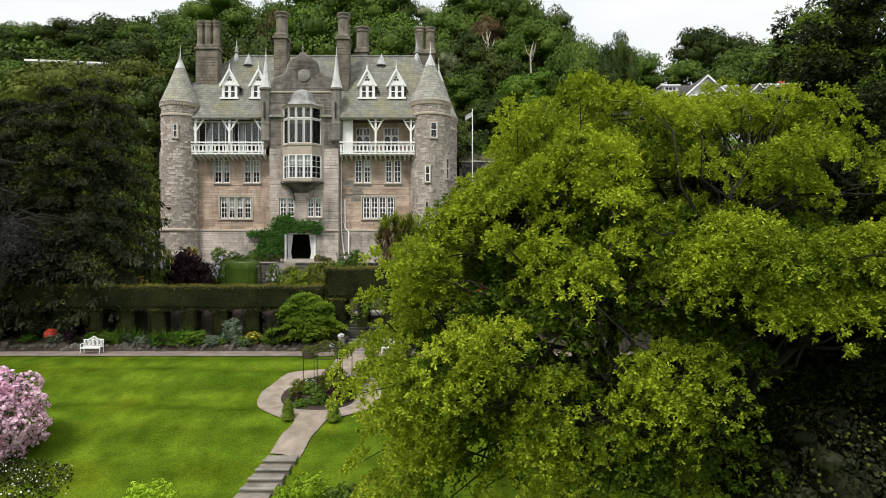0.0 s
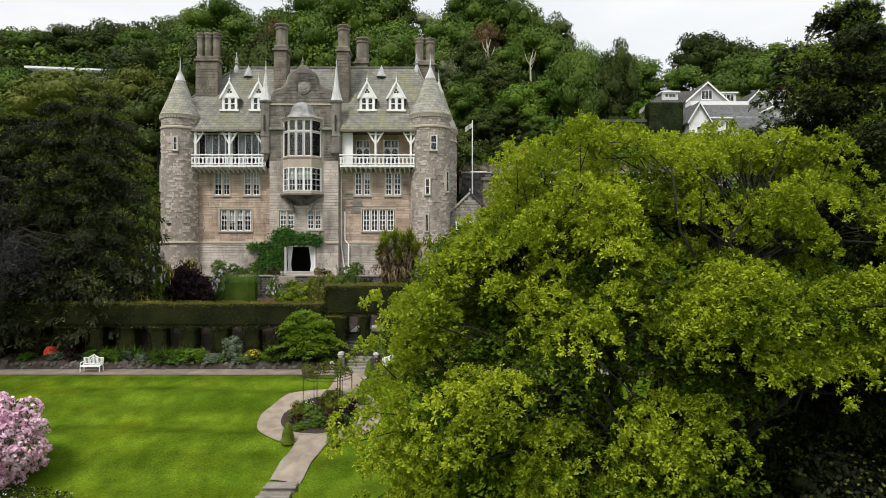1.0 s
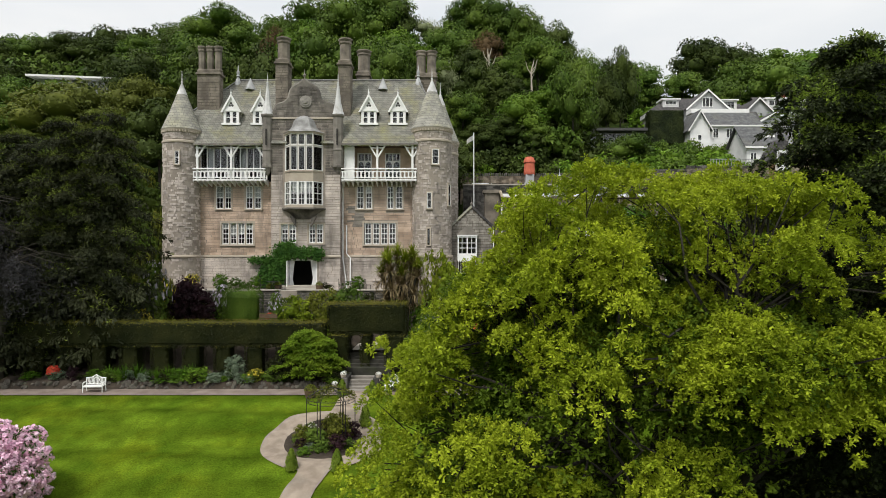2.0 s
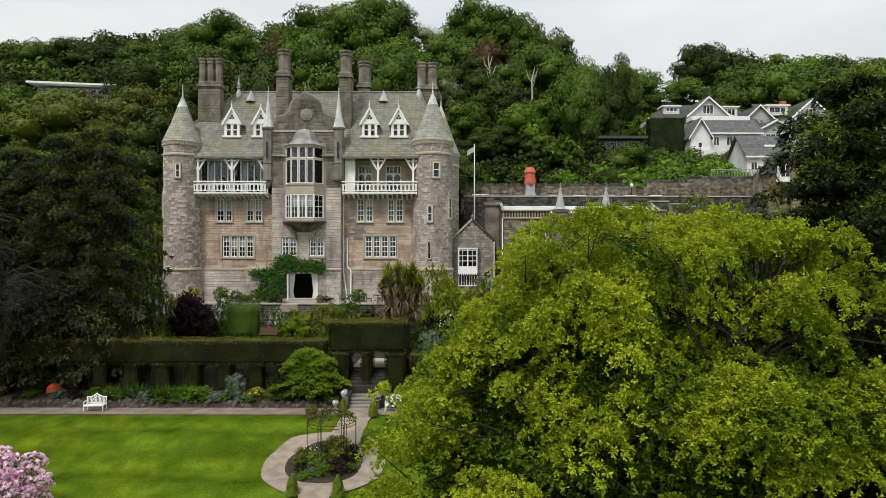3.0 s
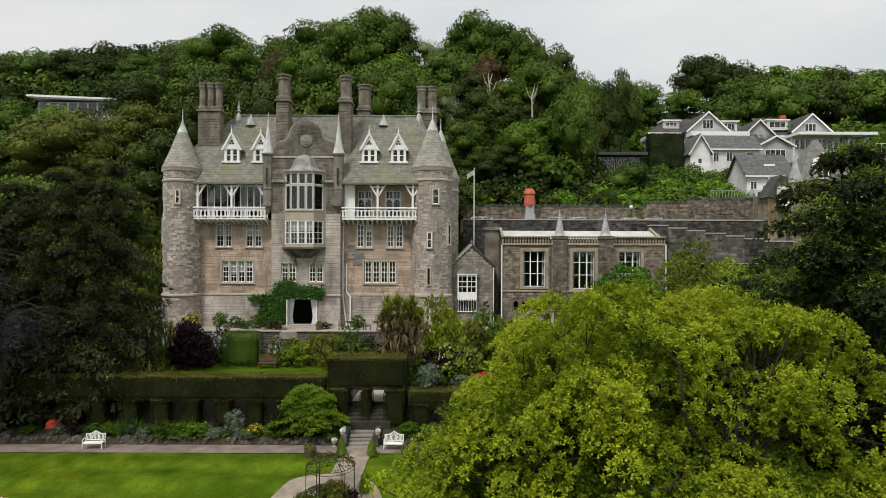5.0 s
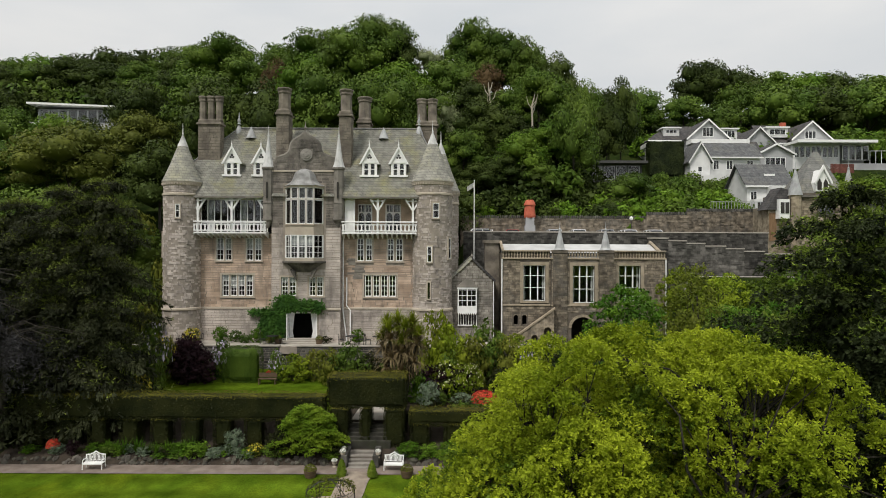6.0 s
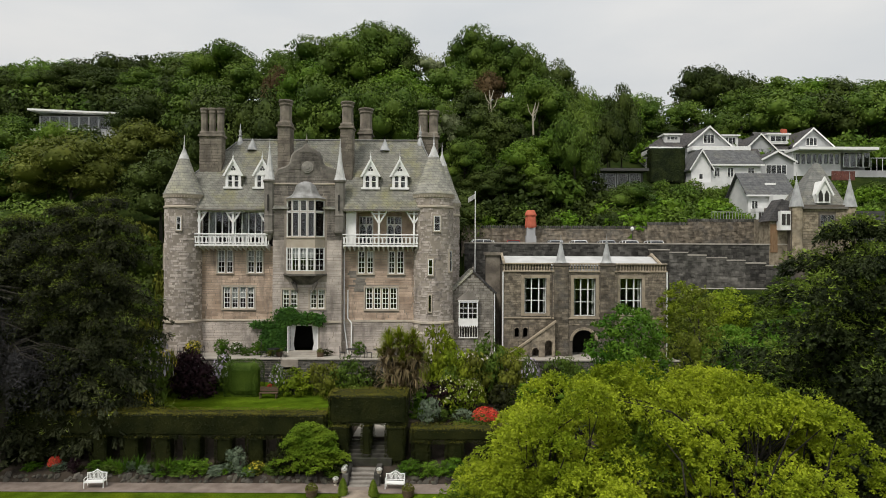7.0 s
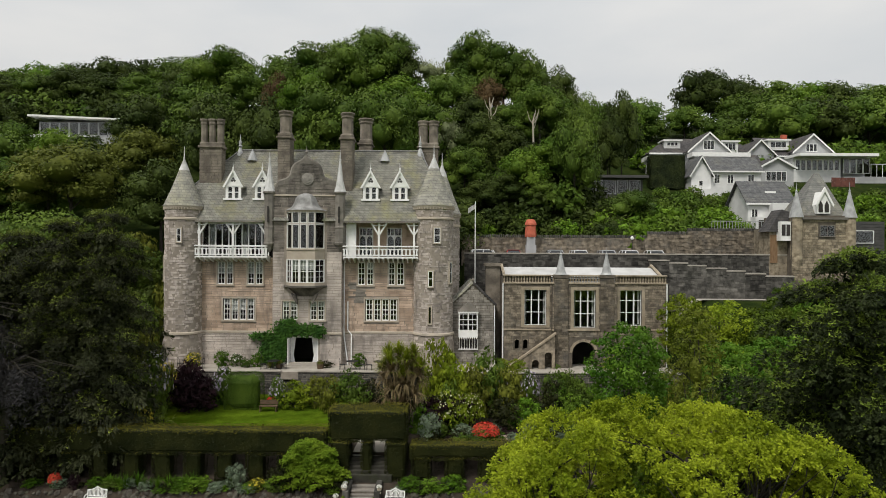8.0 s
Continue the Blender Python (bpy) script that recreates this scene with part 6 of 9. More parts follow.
def conifer_tree(name, r, hgt, needles, tips, seed, tiers, power, sag, ragged, fine, coarse, count=13, lift=0.2, lump=(0.17, 0.2)):
    """A conifer with its foot at the origin: trunk, boughs, needled sprays and paler tips painted as lit.
    fine and coarse: spacing, leaves, length and width of the sprays on the garden side and behind."""
    rng = np.random.default_rng(seed)
    tree = empty(name)
    pads, axes = boughs_of(hgt, r, tiers, power, rng, ragged, sag, 0.04, count, lump)
    bm = bmesh.new()
    tube(bm, [(0, 0, -1), (0, 0, hgt * 0.5), (0, 0, hgt * 0.99)], [0.07 * r, 0.05 * r, 0.03], 8)
    for a, b in axes:
        tube(bm, [a, ((a[0] + b[0]) / 2, (a[1] + b[1]) / 2, (a[2] + b[2]) / 2 + 0.1), b], [0.012 * r + 0.01, 0.008 * r + 0.008, 0.012], 4)
    part("trunk", bm, BARK, tree, "dark brown bark", True)
    vs, fs, tv, tf, n, m = [], [], [], [], 0, 0
    for near, (spacing, leaves, length, width) in ((True, fine), (False, coarse)):
        side = [p for p in pads if (p[1] < 0.3 * r and p[2] > 0.3 * hgt) == near]
        v, f = sprays(side, rng, spacing, leaves, length, width, lift, 0.9, 0.8, 0.0, 0.3, 0.45, 0.8)
        vs, fs, n = vs + [v], fs + [f + n], n + len(v)
        # paler sprays over the boughs colour their tops as lit
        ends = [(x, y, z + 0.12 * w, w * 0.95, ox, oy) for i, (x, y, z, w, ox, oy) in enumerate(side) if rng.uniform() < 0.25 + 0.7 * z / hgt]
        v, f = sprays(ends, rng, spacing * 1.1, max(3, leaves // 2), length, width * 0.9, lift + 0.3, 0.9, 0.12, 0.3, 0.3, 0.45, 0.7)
        tv, tf, m = tv + [v], tf + [f + m], m + len(v)
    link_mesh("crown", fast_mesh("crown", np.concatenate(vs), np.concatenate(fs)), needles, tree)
    link_mesh("new_growth", fast_mesh("new_growth", np.concatenate(tv), np.concatenate(tf)), tips, tree, "paler green new growth, lightened as if lit from above")
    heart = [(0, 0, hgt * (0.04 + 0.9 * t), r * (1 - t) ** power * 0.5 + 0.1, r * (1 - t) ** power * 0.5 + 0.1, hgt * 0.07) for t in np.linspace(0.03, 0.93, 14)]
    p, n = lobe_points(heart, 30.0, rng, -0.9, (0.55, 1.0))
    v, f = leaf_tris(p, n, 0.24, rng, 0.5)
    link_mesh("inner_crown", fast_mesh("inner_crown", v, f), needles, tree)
    return tree


def dark_conifers():
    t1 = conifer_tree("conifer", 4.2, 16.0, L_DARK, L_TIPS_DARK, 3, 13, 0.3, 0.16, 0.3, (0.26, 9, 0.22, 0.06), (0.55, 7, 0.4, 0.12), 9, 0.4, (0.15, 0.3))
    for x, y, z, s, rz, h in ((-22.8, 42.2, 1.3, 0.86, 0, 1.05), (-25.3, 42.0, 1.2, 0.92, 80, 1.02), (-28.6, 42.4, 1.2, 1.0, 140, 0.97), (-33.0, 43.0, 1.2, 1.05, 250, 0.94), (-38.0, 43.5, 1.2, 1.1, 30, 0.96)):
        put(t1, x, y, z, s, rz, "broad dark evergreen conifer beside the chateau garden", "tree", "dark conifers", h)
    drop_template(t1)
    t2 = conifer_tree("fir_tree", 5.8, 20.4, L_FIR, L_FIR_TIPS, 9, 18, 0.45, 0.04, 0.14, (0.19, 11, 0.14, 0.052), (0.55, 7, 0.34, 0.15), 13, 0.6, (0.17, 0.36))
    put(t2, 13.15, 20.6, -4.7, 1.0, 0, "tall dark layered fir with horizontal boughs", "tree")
    drop_template(t2)


dark_conifers()


# ---- hedges ----
def hedge_mesh(boxes, rng, rounded, density=180):
    ps, ns, crest = [], [], []
    for x0, x1, y0, y1, z0, z1 in boxes:
        for axis, val, sgn in ((0, x0, -1), (0, x1, 1), (1, y0, -1), (2, z1, 1), (2, z0, -1)):
            lo, hi = [x0, y0, z0], [x1, y1, z1]
            ext = [hi[i] - lo[i] for i in range(3)]
            ext[axis] = 1
            n = int(density * ext[0] * ext[1] * ext[2])
            q = rng.uniform(lo, hi, (n, 3))
            q[:, axis] = val + sgn * rng.uniform(-0.14, 0.05, n)
            q += 0.07 * np.sin(q[:, [1, 2, 0]] * 2.3 + q[:, [2, 0, 1]] * 1.1)
            nn = np.zeros((n, 3))
            nn[:, axis] = sgn
            heart = np.clip(q, np.array(lo) + rounded, np.maximum(np.array(hi) - rounded, np.array(lo) + rounded))
            heart[:, 2] = np.minimum(q[:, 2], z1 - rounded)
            out = q - heart
            far_ = np.linalg.norm(out, axis=1)[:, None] + 1e-6
            q = np.where(far_ > rounded, heart + out * rounded / far_, q)
            nn = nn * 0.4 + out / far_
            ps.append(q)
            ns.append(nn)
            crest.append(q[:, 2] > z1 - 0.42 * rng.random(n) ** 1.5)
    return np.concatenate(ps), np.concatenate(ns), np.concatenate(crest)


def hedge(name, boxes, seed, label, face=L_HEDGE, top=L_HEDGE_TOP, size=0.105, rounded=0.22):
    rng = np.random.default_rng(seed)
    h = tagged(empty(name, boxes[0][0], boxes[0][2], min(b[4] for b in boxes)), label, "hedge")
    inv = h.matrix_basis.inverted()
    p, n, crest = hedge_mesh(boxes, rng, rounded)
    # up picks the tops and rims that get the lit colour
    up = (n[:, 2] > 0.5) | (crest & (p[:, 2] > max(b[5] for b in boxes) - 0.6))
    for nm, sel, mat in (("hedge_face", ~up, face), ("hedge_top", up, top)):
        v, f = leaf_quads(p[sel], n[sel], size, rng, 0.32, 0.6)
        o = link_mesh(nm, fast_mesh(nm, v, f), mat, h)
        o.matrix_parent_inverse = inv
    for x0, x1, y0, y1, z0, z1 in boxes:
        bm = bmesh.new()
        k = 0.15 + 0.3 * max(0.0, rounded - 0.22)
        box(bm, x0 + k, x1 - k, y0 + k, y1 - k, z0 + 0.1, z1 - k, rounded * 0.6)
        o = part("hedge_core", bm, face, h)
        o.matrix_parent_inverse = inv
    return h


arc = [(-27.0, -7.4, 39.2, 40.7, 2.5, 4.1)]
for i in range(10):
    arc.append((-26.2 + i * 1.95, -26.2 + i * 1.95 + 1.2, 39.3, 40.6, 0.8, 2.6))
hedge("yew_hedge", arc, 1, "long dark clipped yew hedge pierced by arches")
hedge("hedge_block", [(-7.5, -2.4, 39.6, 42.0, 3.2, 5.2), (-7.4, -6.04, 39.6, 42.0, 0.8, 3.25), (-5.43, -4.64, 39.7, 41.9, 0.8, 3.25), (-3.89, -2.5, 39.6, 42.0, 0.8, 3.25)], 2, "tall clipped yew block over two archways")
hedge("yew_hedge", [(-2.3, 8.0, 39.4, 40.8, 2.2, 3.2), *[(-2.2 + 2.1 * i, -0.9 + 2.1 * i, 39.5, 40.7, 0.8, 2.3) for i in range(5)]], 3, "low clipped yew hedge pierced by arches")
hedge("box_hedge", [(-17.5, -14.5, 49.1, 51.3, 2.6, 5.5)], 4, "rounded clipped green box hedge", L_BOX, L_BOX, 0.1, 0.75)


# ---- terrace ----
bm = bmesh.new()
box(bm, -26, 19.5, 52.4, 57.0, 2.4, 5.1)
tagged(part("terrace", bm, PAVING), "pale paved terrace in front of the chateau", "terrace", "", "structure")
rw = random.Random(8)
tw = tagged(empty("wall_terrace"), "low grey rubble retaining wall below the terrace", "wall", "", "structure")
bm = bmesh.new()
box(bm, -26, 19.5, 52.2, 52.4, 2.3, 5.12)
part("wall_core", bm, MORTAR, tw)
stonework("wall_stonework", courses(-26, 19.5, 2.5, 5.1, [(-13.6, -12.2, 2.0, 5.2)], rw, (0.15, 0.26), (0.25, 0.6)), flat_at(52.2), rw, RUBBLE, tw)
bm = bmesh.new()
box(bm, -26, -13.6, 52.1, 52.55, 5.12, 5.24, 0.02)
box(bm, -12.2, 19.5, 52.1, 52.55, 5.12, 5.24, 0.02)
part("coping", bm, PAVING, tw)


# ---- garden paths ----
def strip(name, pts, width, mat, label, lift=0.03, parent=None):
    """A path that follows the ground along the points."""
    verts, n = [], len(pts)
    for i, (x, y) in enumerate(pts):
        a, b = Vector(pts[max(i - 1, 0)]), Vector(pts[min(i + 1, n - 1)])
        d = (b - a).normalized()
        w = (width[i] if hasattr(width, "__len__") else width) / 2
        for s in (-1, -0.5, 0, 0.5, 1):
            px, py = x - d.y * w * s, y + d.x * w * s
            verts.append((px, py, surf_z(px, py) + lift * 0.7 + 0.03 * (1 - s * s)))
    faces = [(i * 5 + k, i * 5 + k + 1, i * 5 + k + 6, i * 5 + k + 5) for i in range(n - 1) for k in range(4)]
    ob = link_mesh(name, fast_mesh(name, verts, faces), mat, parent)
    return tagged(ob, label, "path", "", "structure")


strip("path_border", [(x, 37.35) for x in np.linspace(-48, 14, 60)], 1.35, EARTH_GRAVEL, "straight pinkish gravel path beside the border", 0.06)
strip("path_steps", [(-5.05 - 0.35 * t, 37.0 - 3.4 * t) for t in np.linspace(0, 1, 10)], 1.7, GRAVEL, "short gravel path from the stone stairs", 0.08)
strip("path_down", [(-5.75 - 0.72 * t, 29.2 - 3.35 * t) for t in np.linspace(0, 1, 12)], [1.9 - 0.6 * min(1, t * 3) for t in np.linspace(0, 1, 12)], GRAVEL, "gravel path sloping down to the steps", 0.08)
strip("path_lower", [(-7.1 - 0.9 * t, 22.9 - 5 * t) for t in np.linspace(0, 1, 12)], 1.4, GRAVEL, "gravel path below the lawn steps", 0.05)
ring = [(-6.05 + 2.42 * math.sin(a), 31.2 + 2.42 * math.cos(a)) for a in np.linspace(0, 2 * math.pi, 49)]
strip("path_ring", ring, 1.15, GRAVEL, "round gravel path about the rose bed", 0.07)


def rose_bed():
    """Dark soil heaped a little above the ring path, following the slope."""
    rings, n = (0.0, 0.5, 1.0, 1.5, 1.9), 36
    verts = []
    for r in rings:
        for a in np.linspace(0, 2 * math.pi, n, endpoint=False):
            x, y = -6.05 + r * math.sin(a), 31.2 + r * math.cos(a)
            verts.append((x, y, surf_z(x, y) + 0.05 + 0.14 * (1 - (r / 1.9) ** 2)))
    faces = [(j * n + i, j * n + (i + 1) % n, (j + 1) * n + (i + 1) % n, (j + 1) * n + i) for j in range(len(rings) - 1) for i in range(n)]
    tagged(link_mesh("rose_bed", fast_mesh("rose_bed", verts, faces), SOIL), "round bed of dark soil inside the ring path", "flower bed", "", "structure")


rose_bed()


def lawn_steps():
    st = tagged(empty("garden_steps", -6.5, 25.8, -2.2), "five shallow weathered stone garden steps", "steps")
    for i in range(6):
        bm = bmesh.new()
        z = 0.08 - 0.16 * i
        box(bm, -0.68 - 0.12 * i, 0.62 - 0.12 * i, -0.58 * (i + 1), -0.58 * i + 0.05, z - 0.5, z, 0.03)
        part("step", bm, STEP, st)
        bm = bmesh.new()
        box(bm, -0.7 - 0.12 * i, 0.64 - 0.12 * i, -0.58 * (i + 1) - 0.05, -0.58 * (i + 1) + 0.12, z - 0.06, z + 0.015, 0.015)
        part("nosing", bm, STONE_DARK, st)


lawn_steps()


def stone_stairs():
    st = tagged(empty("stone_stairs", -5.08, 37.5, 0.05), "weathered stone garden stairs with low flank walls", "steps")
    for i in range(5):
        bm = bmesh.new()
        box(bm, -0.74, 0.74, 0.33 * i, 0.33 * i + 0.4, -0.3, 0.14 * (i + 1), 0.02)
        part("step", bm, STONE_DARK, st)
    for s in (-1, 1):
        bm = bmesh.new()
        box(bm, s * 0.94 - 0.18, s * 0.94 + 0.18, 0.1, 2.0, -0.3, 0.85, 0.04)
        part("flank_wall", bm, RUBBLE, st)
    # the archway's shadow is put into these steps' colour
    up = tagged(empty("stone_stairs", -5.0, 39.9, 1.0), "five stone steps under the clipped archways, darkened as in shade", "steps")
    for i in range(5):
        bm = bmesh.new()
        box(bm, -1.6, 1.6, 0.28 * i - 0.4, 0.28 * i, -0.4, 0.18 * (i + 1), 0.02)
        part("step", bm, STEP_SHADED, up)


stone_stairs()
strip("path_upper", [(-4.9 + 0.02 * t, 40.9 + 0.5 * t) for t in range(9)], 2.6, PAVING, "pale path behind the clipped archways", 0.06)
strip("path_beds", [(3.4 + 0.6 * t, 43.2 + 0.02 * t) for t in range(14)], 0.95, GRAVEL, "gravel path between the flower beds", 0.06)
strip("path_service", [(20.5 + 1.0 * t, 60.7) for t in range(14)], 1.3, PAVING, "pale service path below the retaining wall", 0.06)


# ---- rocks edging the border ----
def rock_edging():
    rng = random.Random(31)
    meshes = []
    for k in range(5):
        bm = bmesh.new()
        bmesh.ops.create_icosphere(bm, subdivisions=1, radius=0.5)
        for v in bm.verts:
            v.co *= 1 + 0.35 * noise.noise(v.co * 2.1 + Vector((k * 7.3, 0, 0)))
        me = bpy.data.meshes.new("rock")
        bm.to_mesh(me)
        bm.free()
        me.materials.append(ROCK)
        meshes.append(me)
    e = tagged(empty("rock_edging", -20, 38.2, 0.1), "rough low rubble stone edging along the border", "edging")
    x = -42.0
    while x < 8:
        if not -6.5 < x < -3.7:
            for r in range(2):
                s = rng.choice((0.24, 0.3, 0.36, 0.44, 0.52))
                o = link_mesh("rock", meshes[rng.randrange(5)], None, e)
                o.matrix_basis = pose(x + rng.uniform(-0.1, 0.1) + 20, rng.uniform(-0.08, 0.08) + 0.16 * r, 0.03 + 0.2 * r + rng.uniform(-0.05, 0.08), rng.uniform(0, 360), rng.uniform(0, 360), rng.uniform(0, 360)) @ Matrix.Diagonal((s * 1.2, s, s * 0.8, 1))
        x += rng.uniform(0.26, 0.4)


rock_edging()


# ---- planting ----
def spiky(name, count, length, mat, seed, width=0.06, arch=0.9):
    """A tuft of sword-shaped leaves with its foot at the origin."""
    rng = np.random.default_rng(seed)
    verts, faces = [], []
    for i in range(count):
        a, l = rng.uniform(0, 2 * math.pi), length * rng.uniform(0.6, 1.1)
        tilt = rng.uniform(0.05, 1.0) * arch
        k = len(verts)
        prev = np.zeros(3)
        for j in range(4):
            t = j / 3
            ang = tilt * (0.35 + t * 0.9)
            out = np.array((math.cos(a) * math.sin(ang), math.sin(a) * math.sin(ang), math.cos(ang)))
            p = prev if j == 0 else prev + out * l / 3
            prev = p
            w = width * (1 - t * 0.85)
            sx, sy = -math.sin(a) * w, math.cos(a) * w
            verts += [(p[0] - sx, p[1] - sy, p[2]), (p[0] + sx, p[1] + sy, p[2])]
        for j in range(3):
            faces.append((k + 2 * j, k + 2 * j + 1, k + 2 * j + 3, k + 2 * j + 2))
    e = empty(name)
    link_mesh("leaves", fast_mesh("leaves", verts, faces), mat, e)
    return e


def bush_kind(mat, seed, size=0.11, lobes=26, density=70.0, squash=0.9):
    """A leafy bush about a metre in radius, on its short stems."""
    return broadleaf("shrub", 1.0, 1.55, mat, seed, size, density, lobes, True, squash, -0.97, (0.2, 0.42), 1.0, 0.55, -0.45, 6, True, (0.65, 1.15))


def flowers(name, tree, mat, r, h, n, size, seed):
    """Blossoms scattered over a bush."""
    rng = np.random.default_rng(seed)
    d = rng.normal(0, 1, (n, 3))
    d /= np.linalg.norm(d, axis=1)[:, None]
    d[:, 2] = np.abs(d[:, 2])
    p = d * (r, r, h * 0.55) * rng.uniform(0.85, 1.05, n)[:, None] + (0, 0, h * 0.45)
    v, f = leaf_quads(p, d, size, rng, 0.3, 0.9)
    o = link_mesh(name, fast_mesh(name, v, f), mat, tree)
    o["kind"] = "stuff"


def planting():
    rng = random.Random(17)
    K = {n: bush_kind(m, 100 + i) for i, (n, m) in enumerate((("bright", L_BRIGHT), ("green", L_MID), ("dark", L_HEDGE), ("purple", L_PURPLE), ("grey", L_BLUEGREY), ("olive", L_OLIVE), ("wood", L_WOOD)))}
    white = bush_kind(L_WOOD, 120)
    flowers("blossom", white, L_WHITE, 0.95, 1.5, 50, 0.13, 3)
    lilac = bush_kind(L_WOOD, 121)
    flowers("blossom", lilac, L_LILAC, 0.95, 1.5, 120, 0.16, 4)
    pale = bush_kind(L_FRESH, 127)
    flowers("blossom", pale, L_CREAM, 0.95, 1.5, 110, 0.07, 8)
    red = bush_kind(L_IVY, 122)
    flowers("blossom", red, L_RED, 1.0, 1.55, 900, 0.14, 5)
    yellow = bush_kind(L_OLIVE, 123)
    flowers("blossom", yellow, L_YELLOW, 0.95, 1.5, 110, 0.15, 6)
    K.update(lime=bush_kind(L_LIME, 124), fresh=bush_kind(L_FRESH, 125), feather=bush_kind(L_FEATHER, 126), pale=pale, white=white, lilac=lilac, red=red, yellow=yellow)
    words = dict(lime="clipped lime-green shrub", fresh="layered fresh yellow-green shrub", pale="yellow-green shrub tipped with cream flowers", feather="tall feathery yellow-green shrub", bright="fresh bright green garden shrub", green="dense mid-green garden shrub", dark="dark evergreen garden shrub", purple="dark purple-leaved garden shrub", grey="grey-green leafy garden shrub",
                 olive="olive-green garden shrub", wood="leafy green garden shrub", white="green shrub dotted with white flowers", lilac="green shrub with pale lilac flowers", red="low bush covered with red flowers", yellow="shrub with yellow flowers")

    def sh(kind, x, y, r, h, z=None, where="in the chateau garden"):
        if z is None and 42 < y < 52.3 and x > -26 and h > 1.3:
            h += 0.65                          # tall growth in the sunk upper garden
        put(K[kind], x, y, (ground_z(x, y) if z is None else z) - 0.05, r, rng.uniform(0, 360), words[kind] + " " + where, "shrub", "garden shrubs", h / 1.55)

    # border under the yew hedge
    b = "in the rock-edged border"
    for kind, x, y, r, h in (("dark", -10.2, 38.8, 0.85, 1.75), ("grey", -12.9, 38.8, 0.8, 1.65), ("dark", -9.6, 38.7, 0.95, 1.7),
                             ("bright", -15.2, 38.7, 0.95, 0.9), ("green", -16.4, 38.7, 0.8, 0.8), ("grey", -14.0, 38.6, 0.55, 0.6), ("yellow", -11.6, 38.7, 0.6, 0.8), ("grey", -11.9, 38.5, 0.5, 0.5), ("green", -21.6, 38.9, 0.6, 0.7),
                             ("purple", -22.8, 38.7, 0.45, 1.0), ("red", -24.1, 38.9, 0.4, 0.9), ("green", -25.5, 39.0, 0.7, 0.5), ("green", -2.2, 38.8, 0.9, 0.9), ("bright", -1.0, 38.8, 0.8, 0.8), ("green", 0.4, 38.8, 1.0, 1.0), ("dark", -7.0, 38.6, 0.7, 1.0)):
        sh(kind, x, y, r, h, None, b)
    for i in range(54):
        x = rng.uniform(-24.5, 1.5)
        if -6.8 < x < -3.4:
            continue
        sh(rng.choice(("green", "bright", "wood", "dark", "grey", "green")), x, rng.uniform(38.45, 39.0), rng.uniform(0.3, 0.65), rng.uniform(0.3, 0.7), None, b)
    for x, y, r, h in ((-28.5, 39.6, 1.6, 3.0), (-26.0, 40.2, 1.7, 3.6), (-24.0, 41.2, 1.6, 4.2), (-31.0, 39.2, 1.6, 2.8), (-22.4, 42.4, 1.5, 3.6), (-33.5, 39.5, 1.8, 3.2), (-23.2, 44.5, 1.6, 4.5), (-36.5, 39.8, 1.8, 3.0)):
        sh("dark", x, y, r, h, None, "under the conifers")
    # foot of the terrace and upper lawn
    b = "at the foot of the terrace"
